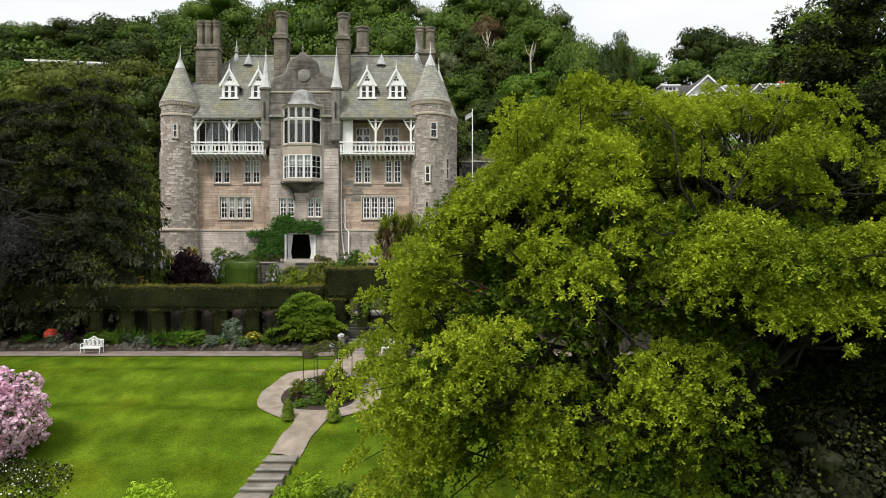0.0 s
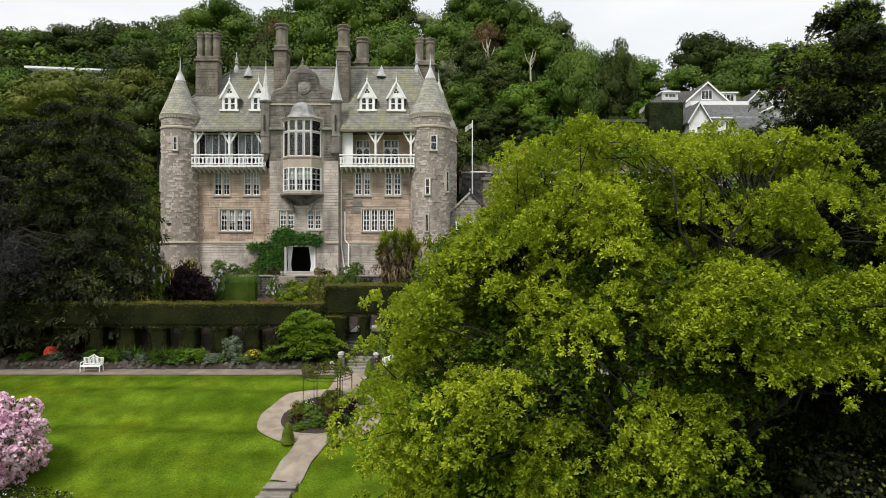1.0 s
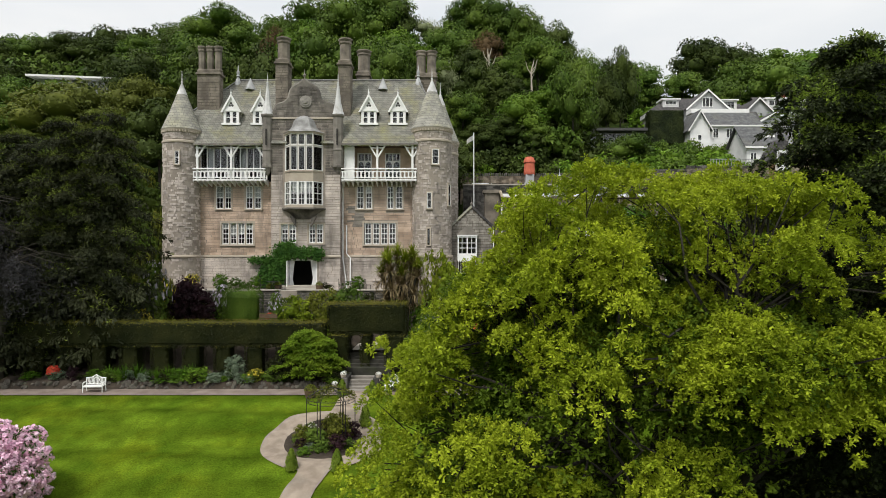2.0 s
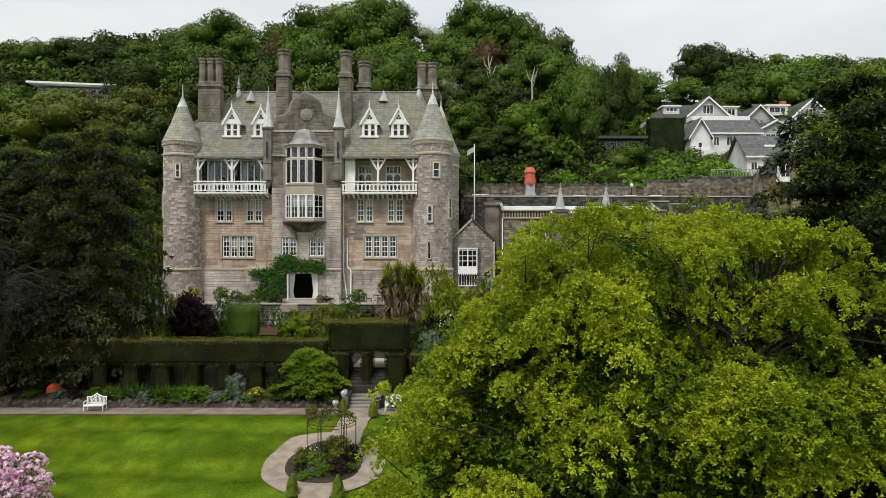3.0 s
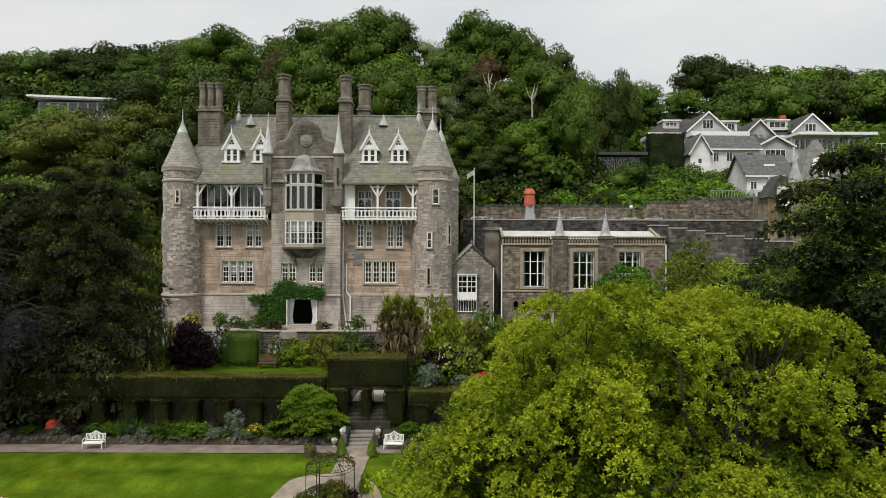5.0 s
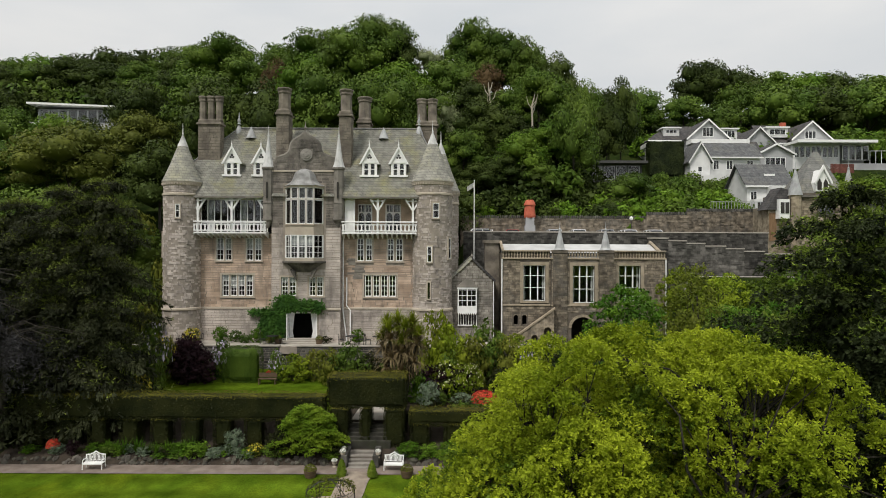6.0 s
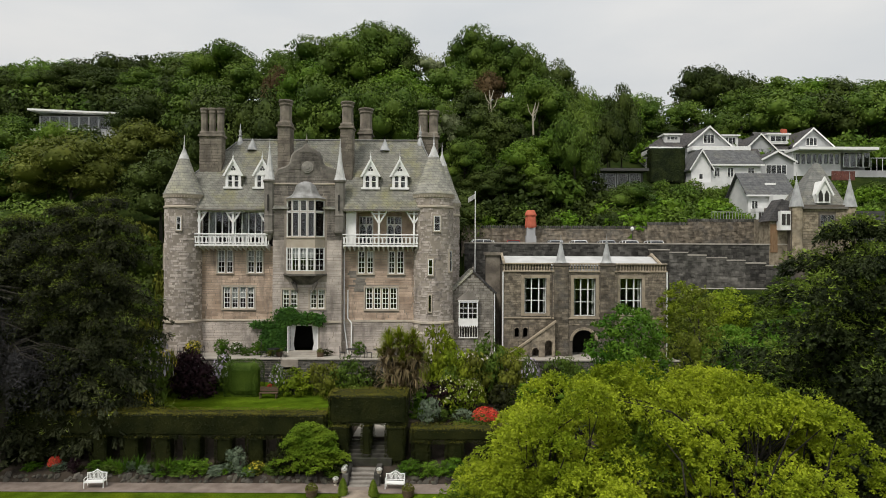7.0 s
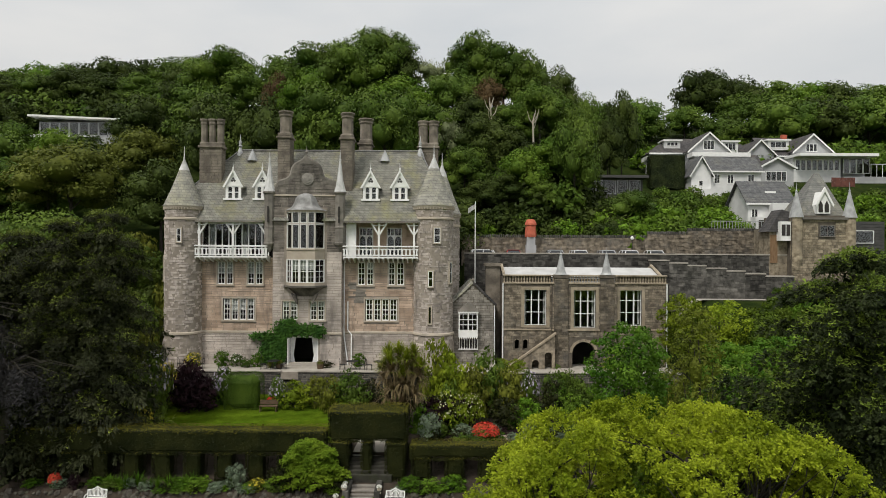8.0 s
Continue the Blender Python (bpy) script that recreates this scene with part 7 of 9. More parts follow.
    for kind, x, y, r, h in (("purple", -20.0, 49.6, 2.2, 2.5), ("purple", -19.2, 49.3, 1.9, 2.0), ("purple", -20.4, 50.2, 1.5, 3.1), ("purple", -21.3, 50.5, 1.2, 2.5), ("fresh", -11.9, 49.9, 1.6, 1.7), ("lilac", -18.0, 51.0, 1.0, 2.4), ("white", -20.4, 51.2, 1.2, 2.0), ("lilac", -13.2, 49.9, 0.8, 1.9), ("lilac", -21.6, 47.0, 1.3, 4.6), ("yellow", -22.0, 49.8, 1.1, 3.1),
                             ("olive", -25.4, 53.5, 1.6, 4.0), ("wood", -26.6, 55.5, 1.9, 6.0), ("olive", -25.6, 57.5, 1.6, 7.5), ("wood", -24.4, 51.0, 1.1, 2.6), ("wood", -28.0, 59.0, 2.4, 7.0), ("olive", -29.8, 61.5, 2.6, 8.5), ("wood", -27.2, 62.5, 2.2, 8.5), ("olive", -31.5, 58.5, 2.4, 6.5), ("olive", -9.0, 49.0, 1.3, 2.3), ("wood", -7.3, 48.8, 1.7, 2.6), ("dark", -5.9, 49.4, 1.3, 2.0), ("olive", -10.3, 50.3, 1.0, 1.9), ("yellow", -21.0, 43.5, 0.9, 1.5), ("red", -13.9, 50.4, 0.4, 0.8), ("wood", -3.9, 49.5, 1.4, 2.0), ("purple", -0.6, 44.6, 1.5, 1.9), ("purple", 1.0, 45.2, 1.4, 1.7),
                             ("fresh", 0.3, 47.6, 1.9, 4.6), ("feather", 1.2, 46.4, 1.5, 3.4), ("feather", -0.6, 48.6, 1.6, 5.6), ("pale", 0.4, 44.8, 1.6, 2.4), ("pale", 1.8, 45.4, 1.2, 2.0), ("olive", 1.9, 46.6, 1.7, 3.6), ("wood", 3.2, 48.5, 1.9, 4.4), ("olive", 4.7, 47.8, 1.5, 3.4), ("wood", 0.4, 46.0, 1.3, 2.6), ("dark", 4.2, 45.2, 1.5, 1.8), ("green", 5.8, 45.6, 1.5, 1.6), ("wood", 8.6, 48.6, 1.6, 3.0), ("lilac", 6.6, 49.6, 0.9, 2.6), ("olive", 5.6, 50.3, 0.8, 2.4), ("wood", 10.2, 49.2, 1.2, 2.2),
                             ("bright", 11.6, 49.5, 1.0, 1.6), ("grey", -1.1, 42.6, 1.0, 1.35), ("grey", 1.1, 42.7, 0.9, 1.2), ("red", 2.65, 42.6, 0.95, 1.28), ("green", 3.3, 42.7, 0.8, 0.8)):
        sh(kind, x, y, r, h, None, b)
    for i in range(30):
        x, y = rng.uniform(-2.0, 18.5), rng.uniform(44.0, 50.6)
        if y < 45.0 and 1 < x < 9:
            continue
        sh(rng.choice(("wood", "olive", "green", "dark", "wood", "bright")), x, y, rng.uniform(0.9, 1.5), rng.uniform(1.2, 2.6), None, b)
    for i in range(60):
        x, y = rng.uniform(-2.2, 11.0), rng.uniform(41.3, 45.6)
        sh(rng.choice(("wood", "green", "olive", "dark", "purple", "grey", "dark", "wood")), x, y, rng.uniform(0.5, 0.95), rng.uniform(0.5, 1.15), None, "in the bed behind the low hedge")
    for i in range(12):
        if 1 < i < 8:
            continue
        sh(rng.choice(("wood", "olive", "green", "fresh")), 4.8 + 1.15 * i, rng.uniform(52.9, 53.6), rng.uniform(0.7, 1.0), rng.uniform(1.0, 1.7), 5.1, "along the edge of the terrace")
    b = "on the terrace against the chateau"
    for kind, x, y, r, h in (("green", -19.4, 54.9, 0.8, 1.5), ("white", -18.2, 55.0, 0.8, 1.2), ("green", -16.3, 54.7, 0.7, 1.3), ("green", -7.6, 55.1, 0.7, 1.3), ("dark", -10.2, 54.4, 0.6, 0.7), ("yellow", -21.4, 53.6, 0.8, 1.5), ("wood", -17.2, 54.4, 0.6, 0.8), ("olive", -15.0, 54.2, 0.4, 0.6)):
        sh(kind, x, y, r, h, 5.1, b)
    # rose bed inside the ring path
    b = "in the round rose bed"
    for kind, x, y, r, h in (("olive", -5.3, 31.2, 0.85, 1.5), ("wood", -6.4, 30.9, 0.7, 0.9), ("purple", -4.7, 31.4, 0.6, 1.0), ("olive", -7.1, 31.2, 0.55, 0.9), ("wood", -5.9, 30.2, 0.6, 0.7), ("purple", -5.2, 30.3, 0.6, 0.9), ("white", -6.8, 31.8, 0.45, 0.8), ("olive", -5.8, 32.1, 0.6, 1.1)):
        sh(kind, x, y, r, h, None, b)
    for i in range(16):
        a, q = rng.uniform(0, 6.28), 1.6 * math.sqrt(rng.random())
        sh(rng.choice(("olive", "wood", "green", "purple", "grey")), -6.05 + q * math.cos(a), 31.2 + q * math.sin(a), rng.uniform(0.3, 0.5), rng.uniform(0.35, 0.7), None, b)
    # near the lower lawn
    for kind, x, y, r, h in (("lime", -10.4, 22.4, 1.1, 1.45), ("lime", -4.9, 22.9, 0.95, 1.4), ("lime", -5.7, 22.6, 0.6, 1.1), ("wood", -3.6, 22.4, 0.9, 1.3)):
        sh(kind, x, y, r, h, None, "on the lower lawn")
    for k in K.values():
        drop_template(k)

    # spreading maple with leaves in shelves
    g = np.random.default_rng(58)
    maple = tagged(empty("maple_shrub", -8.3, 38.75, ground_z(-8.3, 38.75)), "spreading fresh green maple with shelving boughs in the border", "shrub")
    pads = []
    for i in range(120):
        t, a = (i + 0.5) / 120, i * 2.399963
        q = math.sqrt(1 - t * t) if t > 0.25 else 0.97 - 0.5 * (0.25 - t)
        k = g.uniform(0.5, 1.12)
        pads.append((q * k * math.cos(a) * 1.9, q * k * math.sin(a) * 0.95, 0.3 + 2.6 * t * (0.75 + 0.25 * k), g.uniform(0.16, 0.5), math.cos(a) * 0.8, math.sin(a) * 0.8))
    bm = bmesh.new()
    for x, y, z, r, u, v in pads[::3]:
        tube(bm, [(0, 0, -0.2), (x * 0.3, y * 0.3, z * 0.55), (x, y, z)], [0.05, 0.035, 0.01], 5)
    part("trunk", bm, BARK, maple, "slender forking stems", True)
    v, f = sprays(pads, g, 0.1, 7, 0.15, 0.06, 0.3, 0.8, 0.5, 0.0, 0.4, 0.4, 0.5)
    link_mesh("crown", fast_mesh("crown", v, f), L_MAPLE, maple)

    # clipped cones by the paths
    def cone(x, y, h):
        g = np.random.default_rng(int(100 * (x + 50)))
        e = tagged(empty("box_cone", x, y, ground_z(x, y)), "small clipped green box cone beside the path", "topiary", "clipped box cones")
        t = g.uniform(0, 1, 900) ** 0.7
        a = g.uniform(0, 2 * math.pi, 900)
        r = 0.34 * (1 - t) ** 0.6 * h * g.uniform(0.85, 1.05, 900) + 0.02
        p = np.stack([np.cos(a) * r, np.sin(a) * r, 0.08 + t * h], 1)
        v, f = leaf_quads(p, np.stack([np.cos(a), np.sin(a), 0.4 + 0 * a], 1), 0.085, g, 0.4, 0.7)
        link_mesh("foliage", fast_mesh("foliage", v, f), L_CONE, e)
        bm = bmesh.new()
        tube(bm, [(0, 0, -0.1), (0, 0, h * 0.8)], [0.04, 0.02], 6)
        part("stem", bm, BARK, e)
        bm = bmesh.new()
        lathe(bm, 0, 0, [(0.27 * h, 0.06), (0.26 * h, 0.2 * h), (0.18 * h, 0.55 * h), (0.03, 0.98 * h)], 12)
        part("inner_foliage", bm, L_CONE, e, "", True)

    for x, y, h in ((-6.95, 28.35, 0.9), (-4.88, 28.2, 0.95), (-4.15, 32.6, 1.0), (-4.2, 36.3, 0.9), (-5.95, 36.4, 0.95)):
        cone(x, y, h)

    # sword-leaved clumps in the border
    iris = spiky("iris_clump", 70, 0.95, L_MID, 5, 0.03, 1.0)
    for i in range(11):
        x = -20.6 + 0.5 * i + rng.uniform(-0.1, 0.1)
        put(iris, x, 38.75 + rng.uniform(-0.25, 0.25), ground_z(x, 38.75), rng.uniform(0.8, 1.1), rng.uniform(0, 360), "clump of grey-green sword-shaped leaves", "plant", "sword-leaved clumps")
    drop_template(iris)

    # cabbage palms
    head = spiky("palm_head", 150, 1.1, L_FEATHER, 6, 0.06, 1.6)
    tuft = head.children[0].data
    skirt = spiky("palm_skirt", 110, 1.3, L_STRAW, 8, 0.045, 2.9)
    shag = skirt.children[0].data
    palm = tagged(empty("cabbage_palm", -3.05, 43.6, 2.5), "many-stemmed cabbage palm with yellow-green heads and hanging dead leaves", "tree")
    for i, (x, y, z) in enumerate(((-1.3, 0.2, 4.3), (-0.8, -0.4, 5.0), (-0.25, 0.3, 5.5), (0.3, -0.2, 5.1), (0.8, 0.3, 5.4), (1.2, -0.3, 4.7), (0.1, -0.6, 4.2), (-1.0, 0.6, 5.3), (1.1, 0.6, 4.1))):
        bm = bmesh.new()
        tube(bm, [(x * 0.2, y * 0.2, -0.3), (x * 0.5, y * 0.5, z * 0.5), (x, y, z)], [0.14, 0.1, 0.07], 7)
        part("stem", bm, BARK, palm)
        for nm, me, dz in (("leaf_head", tuft, 0.0), ("dead_leaves", shag, -0.55), ("dead_leaves", shag, -1.8)):
            o = link_mesh(nm, me, None, palm)
            o.matrix_basis = pose(x * (1 + 0.15 * dz), y, z + dz, 0, 0, 50 * i + 40 * dz)
    drop_template(head)
    drop_template(skirt)


L_MAPLE = leaf("maple_leaves", (0.10, 0.175, 0.012), (0.185, 0.27, 0.022), 0.3, 0.0, 0.2, 1.0)
L_CREAM = leaf("cream_flowers", (0.5, 0.5, 0.3), (0.62, 0.6, 0.4), 0.2, 0.0, 0.2, 2.0)
L_CONE = leaf("bright_box_leaves", (0.10, 0.155, 0.014), (0.16, 0.22, 0.024), 0.2, 0.1, 0.16, 2.0)
L_STRAW = leaf("dead_palm_leaves", (0.16, 0.12, 0.06), (0.26, 0.2, 0.11), 0.3, 0.0, 0.15, 2.0)
planting()


def pink_rhododendron():
    rng = np.random.default_rng(41)
    t = tagged(empty("rhododendron", -18.75, 25.3, -3.15), "large rhododendron bush covered with pink blossom", "shrub")
    lb = [(x, y, z + 2.6, a, b, c) for x, y, z, a, b, c in crown_lobes(2.3, 2.2, 2.0, 46, rng, (0.2, 0.3), -0.8)]
    bm = bmesh.new()
    branches(bm, (0, 0, 0), 3.0, [q[:3] for q in lb[::5]], 0.16, rng)
    part("trunk", bm, BARK, t)
    p, n = lobe_points(lb, 40, rng)
    v, f = leaf_quads(p, n, 0.16, rng, 0.6, 0.4)
    link_mesh("leaves", fast_mesh("leaves", v, f), L_IVY, t)
    ps, ns = [], []
    q, m = lobe_points(lb, 17, rng, -0.9, (1.0, 1.12))
    for c, d in zip(q, m):
        if c[2] < 0.35:
            continue
        g = rng.normal(0, 1, (10, 3))
        g /= np.linalg.norm(g, axis=1)[:, None]
        ps.append(c + g * 0.085)
        ns.append(g)
    v, f = leaf_quads(np.concatenate(ps), np.concatenate(ns), 0.125, rng, 0.3, 0.9)
    o = link_mesh("blossom", fast_mesh("blossom", v, f), L_PINK, t, "pink flower trusses")
    o["kind"] = "stuff"
    # white-flowered low growth below it
    e = tagged(empty("shrub", -16.2, 23.6, -3.2), "low dark shrub dotted with small white flowers", "shrub")
    lb = [(x, y, z + 0.6, a, b, c) for x, y, z, a, b, c in crown_lobes(1.9, 1.5, 0.8, 20, rng, (0.3, 0.45), -0.5)]
    p, n = lobe_points(lb, 40, rng)
    v, f = leaf_quads(p, n, 0.12, rng)
    link_mesh("leaves", fast_mesh("leaves", v, f), L_HEDGE, e)
    p, n = lobe_points(lb, 7, rng, 0.0, (1.0, 1.1))
    v, f = leaf_quads(p, n, 0.08, rng, 0.3, 0.9)
    o = link_mesh("blossom", fast_mesh("blossom", v, f), L_WHITE, e)
    o["kind"] = "stuff"


pink_rhododendron()


# ---- trees between the oak and the wing ----
def near_trees():
    a = broadleaf("broadleaf_tree", 3.1, 6.8, L_NEAR, 201, 0.17, 44.0, 64, True, 1.12, -1.0, (0.16, 0.3), 1.0, 0.45, -0.45, 6, True, (0.68, 1.12))
    put(a, 15.4, 17.8, -4.2, 0.74, 10, "leafy green tree under the tall fir", "tree")
    e = broadleaf("broadleaf_tree", 2.7, 12.1, L_NEAR, 207, 0.15, 60.0, 62, True, 1.25, -0.9, (0.16, 0.3), 0.9, 0.4, -0.4, 8, True, (0.7, 1.12))
    put(e, 10.3, 35.9, -0.4, 1.0, 30, "dense rounded mid-green tree before the stone wing", "tree")
    put(e, 17.0, 37.2, -0.2, 0.95, 150, "mid-green tree behind the oak", "tree", "", 0.88)
    put(e, 21.0, 39.5, 0.2, 1.0, 260, "mid-green tree behind the oak", "tree", "", 0.86)
    drop_template(e)
    b = broadleaf("birch_tree", 1.75, 13.9, L_BIRCH, 202, 0.12, 62.0, 64, True, 2.3, -0.95, (0.14, 0.28), 1.2, 0.3, -0.6, 9, True, (0.5, 1.2))
    put(b, 12.4, 31.6, -0.6, 1.0, 30, "slender feathery yellow-green birch", "tree")
    drop_template(b)
    c = broadleaf("broadleaf_tree", 2.7, 6.8, L_NEAR_OLIVE, 203, 0.18, 40.0, 54, True, 1.2, -1.0, (0.16, 0.3), 1.0, 0.45, -0.45, 6, True, (0.68, 1.12))
    f = broadleaf("broadleaf_tree", 2.7, 8.9, L_FRESH, 206, 0.17, 50.0, 60, True, 1.3, -1.0, (0.15, 0.28), 1.0, 0.4, -0.45, 6, True, (0.6, 1.15))
    put(f, 19.6, 52.4, 4.6, 0.9, 30, "bright yellow-green tree beside the stone wing", "tree", "", 0.85)
    put(f, 22.4, 50.5, 4.6, 0.9, 190, "bright yellow-green tree beside the stone wing", "tree", "", 0.8)
    drop_template(f)
    put(c, 24.8, 50.5, 4.5, 1.0, 160, "fresh bright green tree beside the stone wing", "tree")
    put(c, 27.5, 47.0, 3.0, 1.1, 220, "fresh bright green tree beside the stone wing", "tree")
    for x, y, z, k in ((30.5, 51.0, 4.5, 1.15), (34.5, 53.0, 5.0, 1.2), (29.5, 54.4, 6.6, 0.9), (33.0, 55.0, 7.0, 0.95), (38.0, 56.5, 8.0, 0.8), (39.0, 52.0, 5.0, 1.2), (23.0, 44.0, 3.0, 0.9), (26.5, 42.0, 2.0, 1.1)):
        put(c if k < 1 else a, x, y, z, k, 17 * x, "leafy green tree below the gate lodge", "tree", "trees below the lodge")
    drop_template(c)
    drop_template(a)
    d = broadleaf("holly_tree", 2.6, 6.0, L_DARK, 204, 0.16, 40.0, 34, True, 0.9, -0.8, (0.24, 0.36))
    rng = np.random.default_rng(9)
    flowers("pale_growth", d, L_OLIVE, 2.3, 6.4, 500, 0.1, 12)
    put(d, 9.8, 15.6, -3.6, 1.0, 0, "dark holly with pale new shoots beneath the oak", "tree")
    put(d, 14.5, 18.6, -3.6, 1.05, 130, "dark holly with pale new shoots beneath the oak", "tree")
    drop_template(d)
    # grey weeping tree by the border
    rng = np.random.default_rng(14)
    w = tagged(empty("weeping_tree", -26.0, 38.4, 0.3), "dark grey-leaved weeping tree beside the bench", "tree")
    w.scale = (1.12, 1.12, 1.42)
    bm = bmesh.new()
    ps, ns = [], []
    tube(bm, [(-1.5, 0.6, -0.3), (-1.2, 0.5, 2.5), (-0.8, 0.2, 5.0)], [0.3, 0.24, 0.15], 8)
    for i in range(64):
        a, l = rng.uniform(0, 2 * math.pi), rng.uniform(1.5, 4.6)
        top = np.array((-0.8, 0.3, rng.uniform(4.0, 5.6)))
        end = top + (math.cos(a) * l, math.sin(a) * l * 0.8, rng.uniform(-0.2, 0.5))
        tube(bm, [tuple(top), tuple((top + end) / 2 + (0, 0, 0.35)), tuple(end)], [0.035, 0.02, 0.01], 4)
        drop = rng.uniform(1.0, 3.6)
        m = 150
        t = rng.uniform(0, 1, m)
        s = rng.uniform(0.25, 1, m)
        p = top + (end - top) * s[:, None]
        p[:, 2] -= t * drop * s
        p += rng.normal(0, 0.13, (m, 3))
        ps.append(p[p[:, 2] > 0.2])
        ns.append(np.tile((math.cos(a), math.sin(a), 0.4), (len(ps[-1]), 1)))
    part("trunk", bm, BARK, w, "grey bark and arching limbs", True)
    copies = ((-30.2, 38.6, 0.2, 1.2, 140, 2.0), (-35.0, 38.6, 0.3, 1.25, 250, 2.1))
    v, f = leaf_quads(np.concatenate(ps), np.concatenate(ns), 0.24, rng, 0.5, 0.13)
    link_mesh("crown", fast_mesh("crown", v, f), L_GREYTWIG, w)
    for x, y, z, k, rz, h in copies:
        put(w, x, y, z, k, rz, "dark grey-leaved weeping tree over the border path", "tree", "", h)


near_trees()


# ---- the stone wing beside the chateau ----
WING_STONE = material("grey_brown_wing_stone", (0.09, 0.075, 0.056), (0.25, 0.21, 0.157), 2.2, 0.9, 6.0, 1.0, 0.06, 0, 0.5, 0.1, (0.11, 0.105, 0.095), 0.5, 0.7)
ANNEX_STONE = material("grey_annex_stone", (0.17, 0.157, 0.135), (0.32, 0.297, 0.26), 2.0, 0.9, 8.0, 0.8, 0.04, 0, 0.4, 0.1, (0.12, 0.11, 0.1), 0.6, 0.6)
BUFF = material("buff_dressed_stone", (0.27, 0.225, 0.16), (0.37, 0.31, 0.23), 1.0, 0.85, 18.0, 0.3, 0.01, 0, 0, 0, (0.13, 0.115, 0.095), 0.9, 0.6)
ROOF_PALE = material("pale_roof_sheet", (0.40, 0.40, 0.39), (0.52, 0.52, 0.51), 0.8, 0.6, 15.0, 0.15, 0.01)
R_WING = random.Random(23)


def mullioned(parent, x0, x1, z0, z1, y, cols, transoms, frame_mat, depth=0.16, w=0.07, name="window"):
    """A mullioned window with panes, set back in its opening."""
    bm = bmesh.new()
    for i in range(cols + 1):
        x = x0 + (x1 - x0) * i / cols
        box(bm, max(x0, x - w), min(x1, x + w), y, y + depth, z0, z1)
    for z in (z0, *transoms, z1 - w):
        box(bm, x0 + w, x1 - w, y + 0.01, y + depth - 0.01, z, z + w)
    win = part(name, bm, frame_mat, parent)
    bm = bmesh.new()
    box(bm, x0 + w, x1 - w, y + 0.08, y + 0.085, z0 + w, z1 - w)
    g = part("pane", bm, GLASS, win)
    g.visible_shadow = False
    return win


def wing():
    w = tagged(empty("wing"), "low grey stone wing with pierced parapet and obelisks", "house")
    y = 55.4
    big = [(6.89, 8.82, 8.75, 11.85), (15.25, 17.18, 8.75, 11.85)]
    small = [(6.05, 6.45, 6.65, 7.5), (6.8, 7.2, 6.65, 7.5)]
    mid = [(11.15, 13.05, 8.6, 11.85), (11.05, 13.03, 4.9, 7.35)]
    for x0, x1, yy, hs, z0 in ((5.1, 9.3, y, big[:1] + small, 4.8), (14.9, 19.3, y, big[1:], 4.8), (9.3, 14.9, y - 0.35, mid, 4.8)):
        wall("wall", x0, x1, z0, 12.4, yy, yy + 0.6, hs, MORTAR_DARK, w)
        st = courses(x0, x1, z0, 12.35, [(h[0] - .28, h[1] + .28, h[2] - .2, h[3] + .28) if h[1] - h[0] > 1 else (h[0] - .1, h[1] + .1, h[2] - .1, h[3] + .1) for h in hs], R_WING, (0.16, 0.26), (0.25, 0.7))
        stonework("wing_stonework", st, flat_at(yy), R_WING, WING_STONE, w, "coursed grey-brown rubble stones")
    for x0, x1, z0, z1 in big + mid[:1]:
        yy = y - 0.35 if 10 < x0 < 14 else y
        bm = bmesh.new()
        for a, b, c, d in ((x0 - .28, x0, z0 - .2, z1 + .28), (x1, x1 + .28, z0 - .2, z1 + .28), (x0, x1, z1, z1 + .28), (x0, x1, z0 - .2, z0)):
            box(bm, a, b, yy - 0.06, yy + 0.3, c, d)
        part("window_surround", bm, BUFF, w, "buff dressed stone window surround")
        mullioned(w, x0, x1, z0, z1, yy + 0.15, 3, (z0 + (z1 - z0) * 0.36, z0 + (z1 - z0) * 0.7), WHITE, 0.2, 0.045)
        for s in (0, 1):
            bm = bmesh.new()
            for k in range(2):
                q = x0 + 0.1 + 0.08 * k if s == 0 else x1 - 0.1 - 0.08 * k
                tube(bm, [(q, yy + 0.5, z0 + 0.1), (q, yy + 0.5, z1 - 0.1)], 0.05, 6)
            part("curtain", bm, CLOTH, w, "pale curtain", True)
    for x0, x1, z0, z1 in small:
        bm = bmesh.new()
        spandrels(bm, x0, x1, z1 - 0.2, z1, y - 0.02, y + 0.3)
        part("arch_head", bm, BUFF, w)
    bm = bmesh.new()
    spandrels(bm, 11.05, 13.03, 6.4, 7.35, y - 0.37, y + 0.2)
    part("arch_head", bm, WING_STONE, w)
    bm = bmesh.new()
    n = 13
    for t in range(n):
        a0, a1 = math.pi * t / n + 0.01, math.pi * (t + 1) / n - 0.01
        prism(bm, [(12.04 + r * math.cos(a), 6.4 + 0.96 * r * math.sin(a)) for r, a in ((1.0, a0), (1.24, a0), (1.24, a1), (1.0, a1))], y - 0.4, y - 0.3)
    part("arch_ring", bm, BUFF, w)
    # cornice, parapet, strings
    for x0, x1, yy in ((5.0, 9.25, y), (9.25, 14.95, y - 0.35), (14.95, 19.4, y)):
        bm = bmesh.new()
        box(bm, x0, x1, yy - 0.12, yy + 0.5, 12.38, 12.52, 0.02)
        part("cornice", bm, BUFF, w)
        bm = bmesh.new()
        box(bm, x0, x1, yy - 0.1, yy + 0.25, 13.05, 13.18, 0.02)
        part("parapet_coping", bm, BUFF, w)
        bm = bmesh.new()
        box(bm, x0, x1, yy - 0.09, yy, 8.3, 8.44, 0.02)
        part("string_course", bm, BUFF, w)
        n = int((x1 - x0) / 0.24)
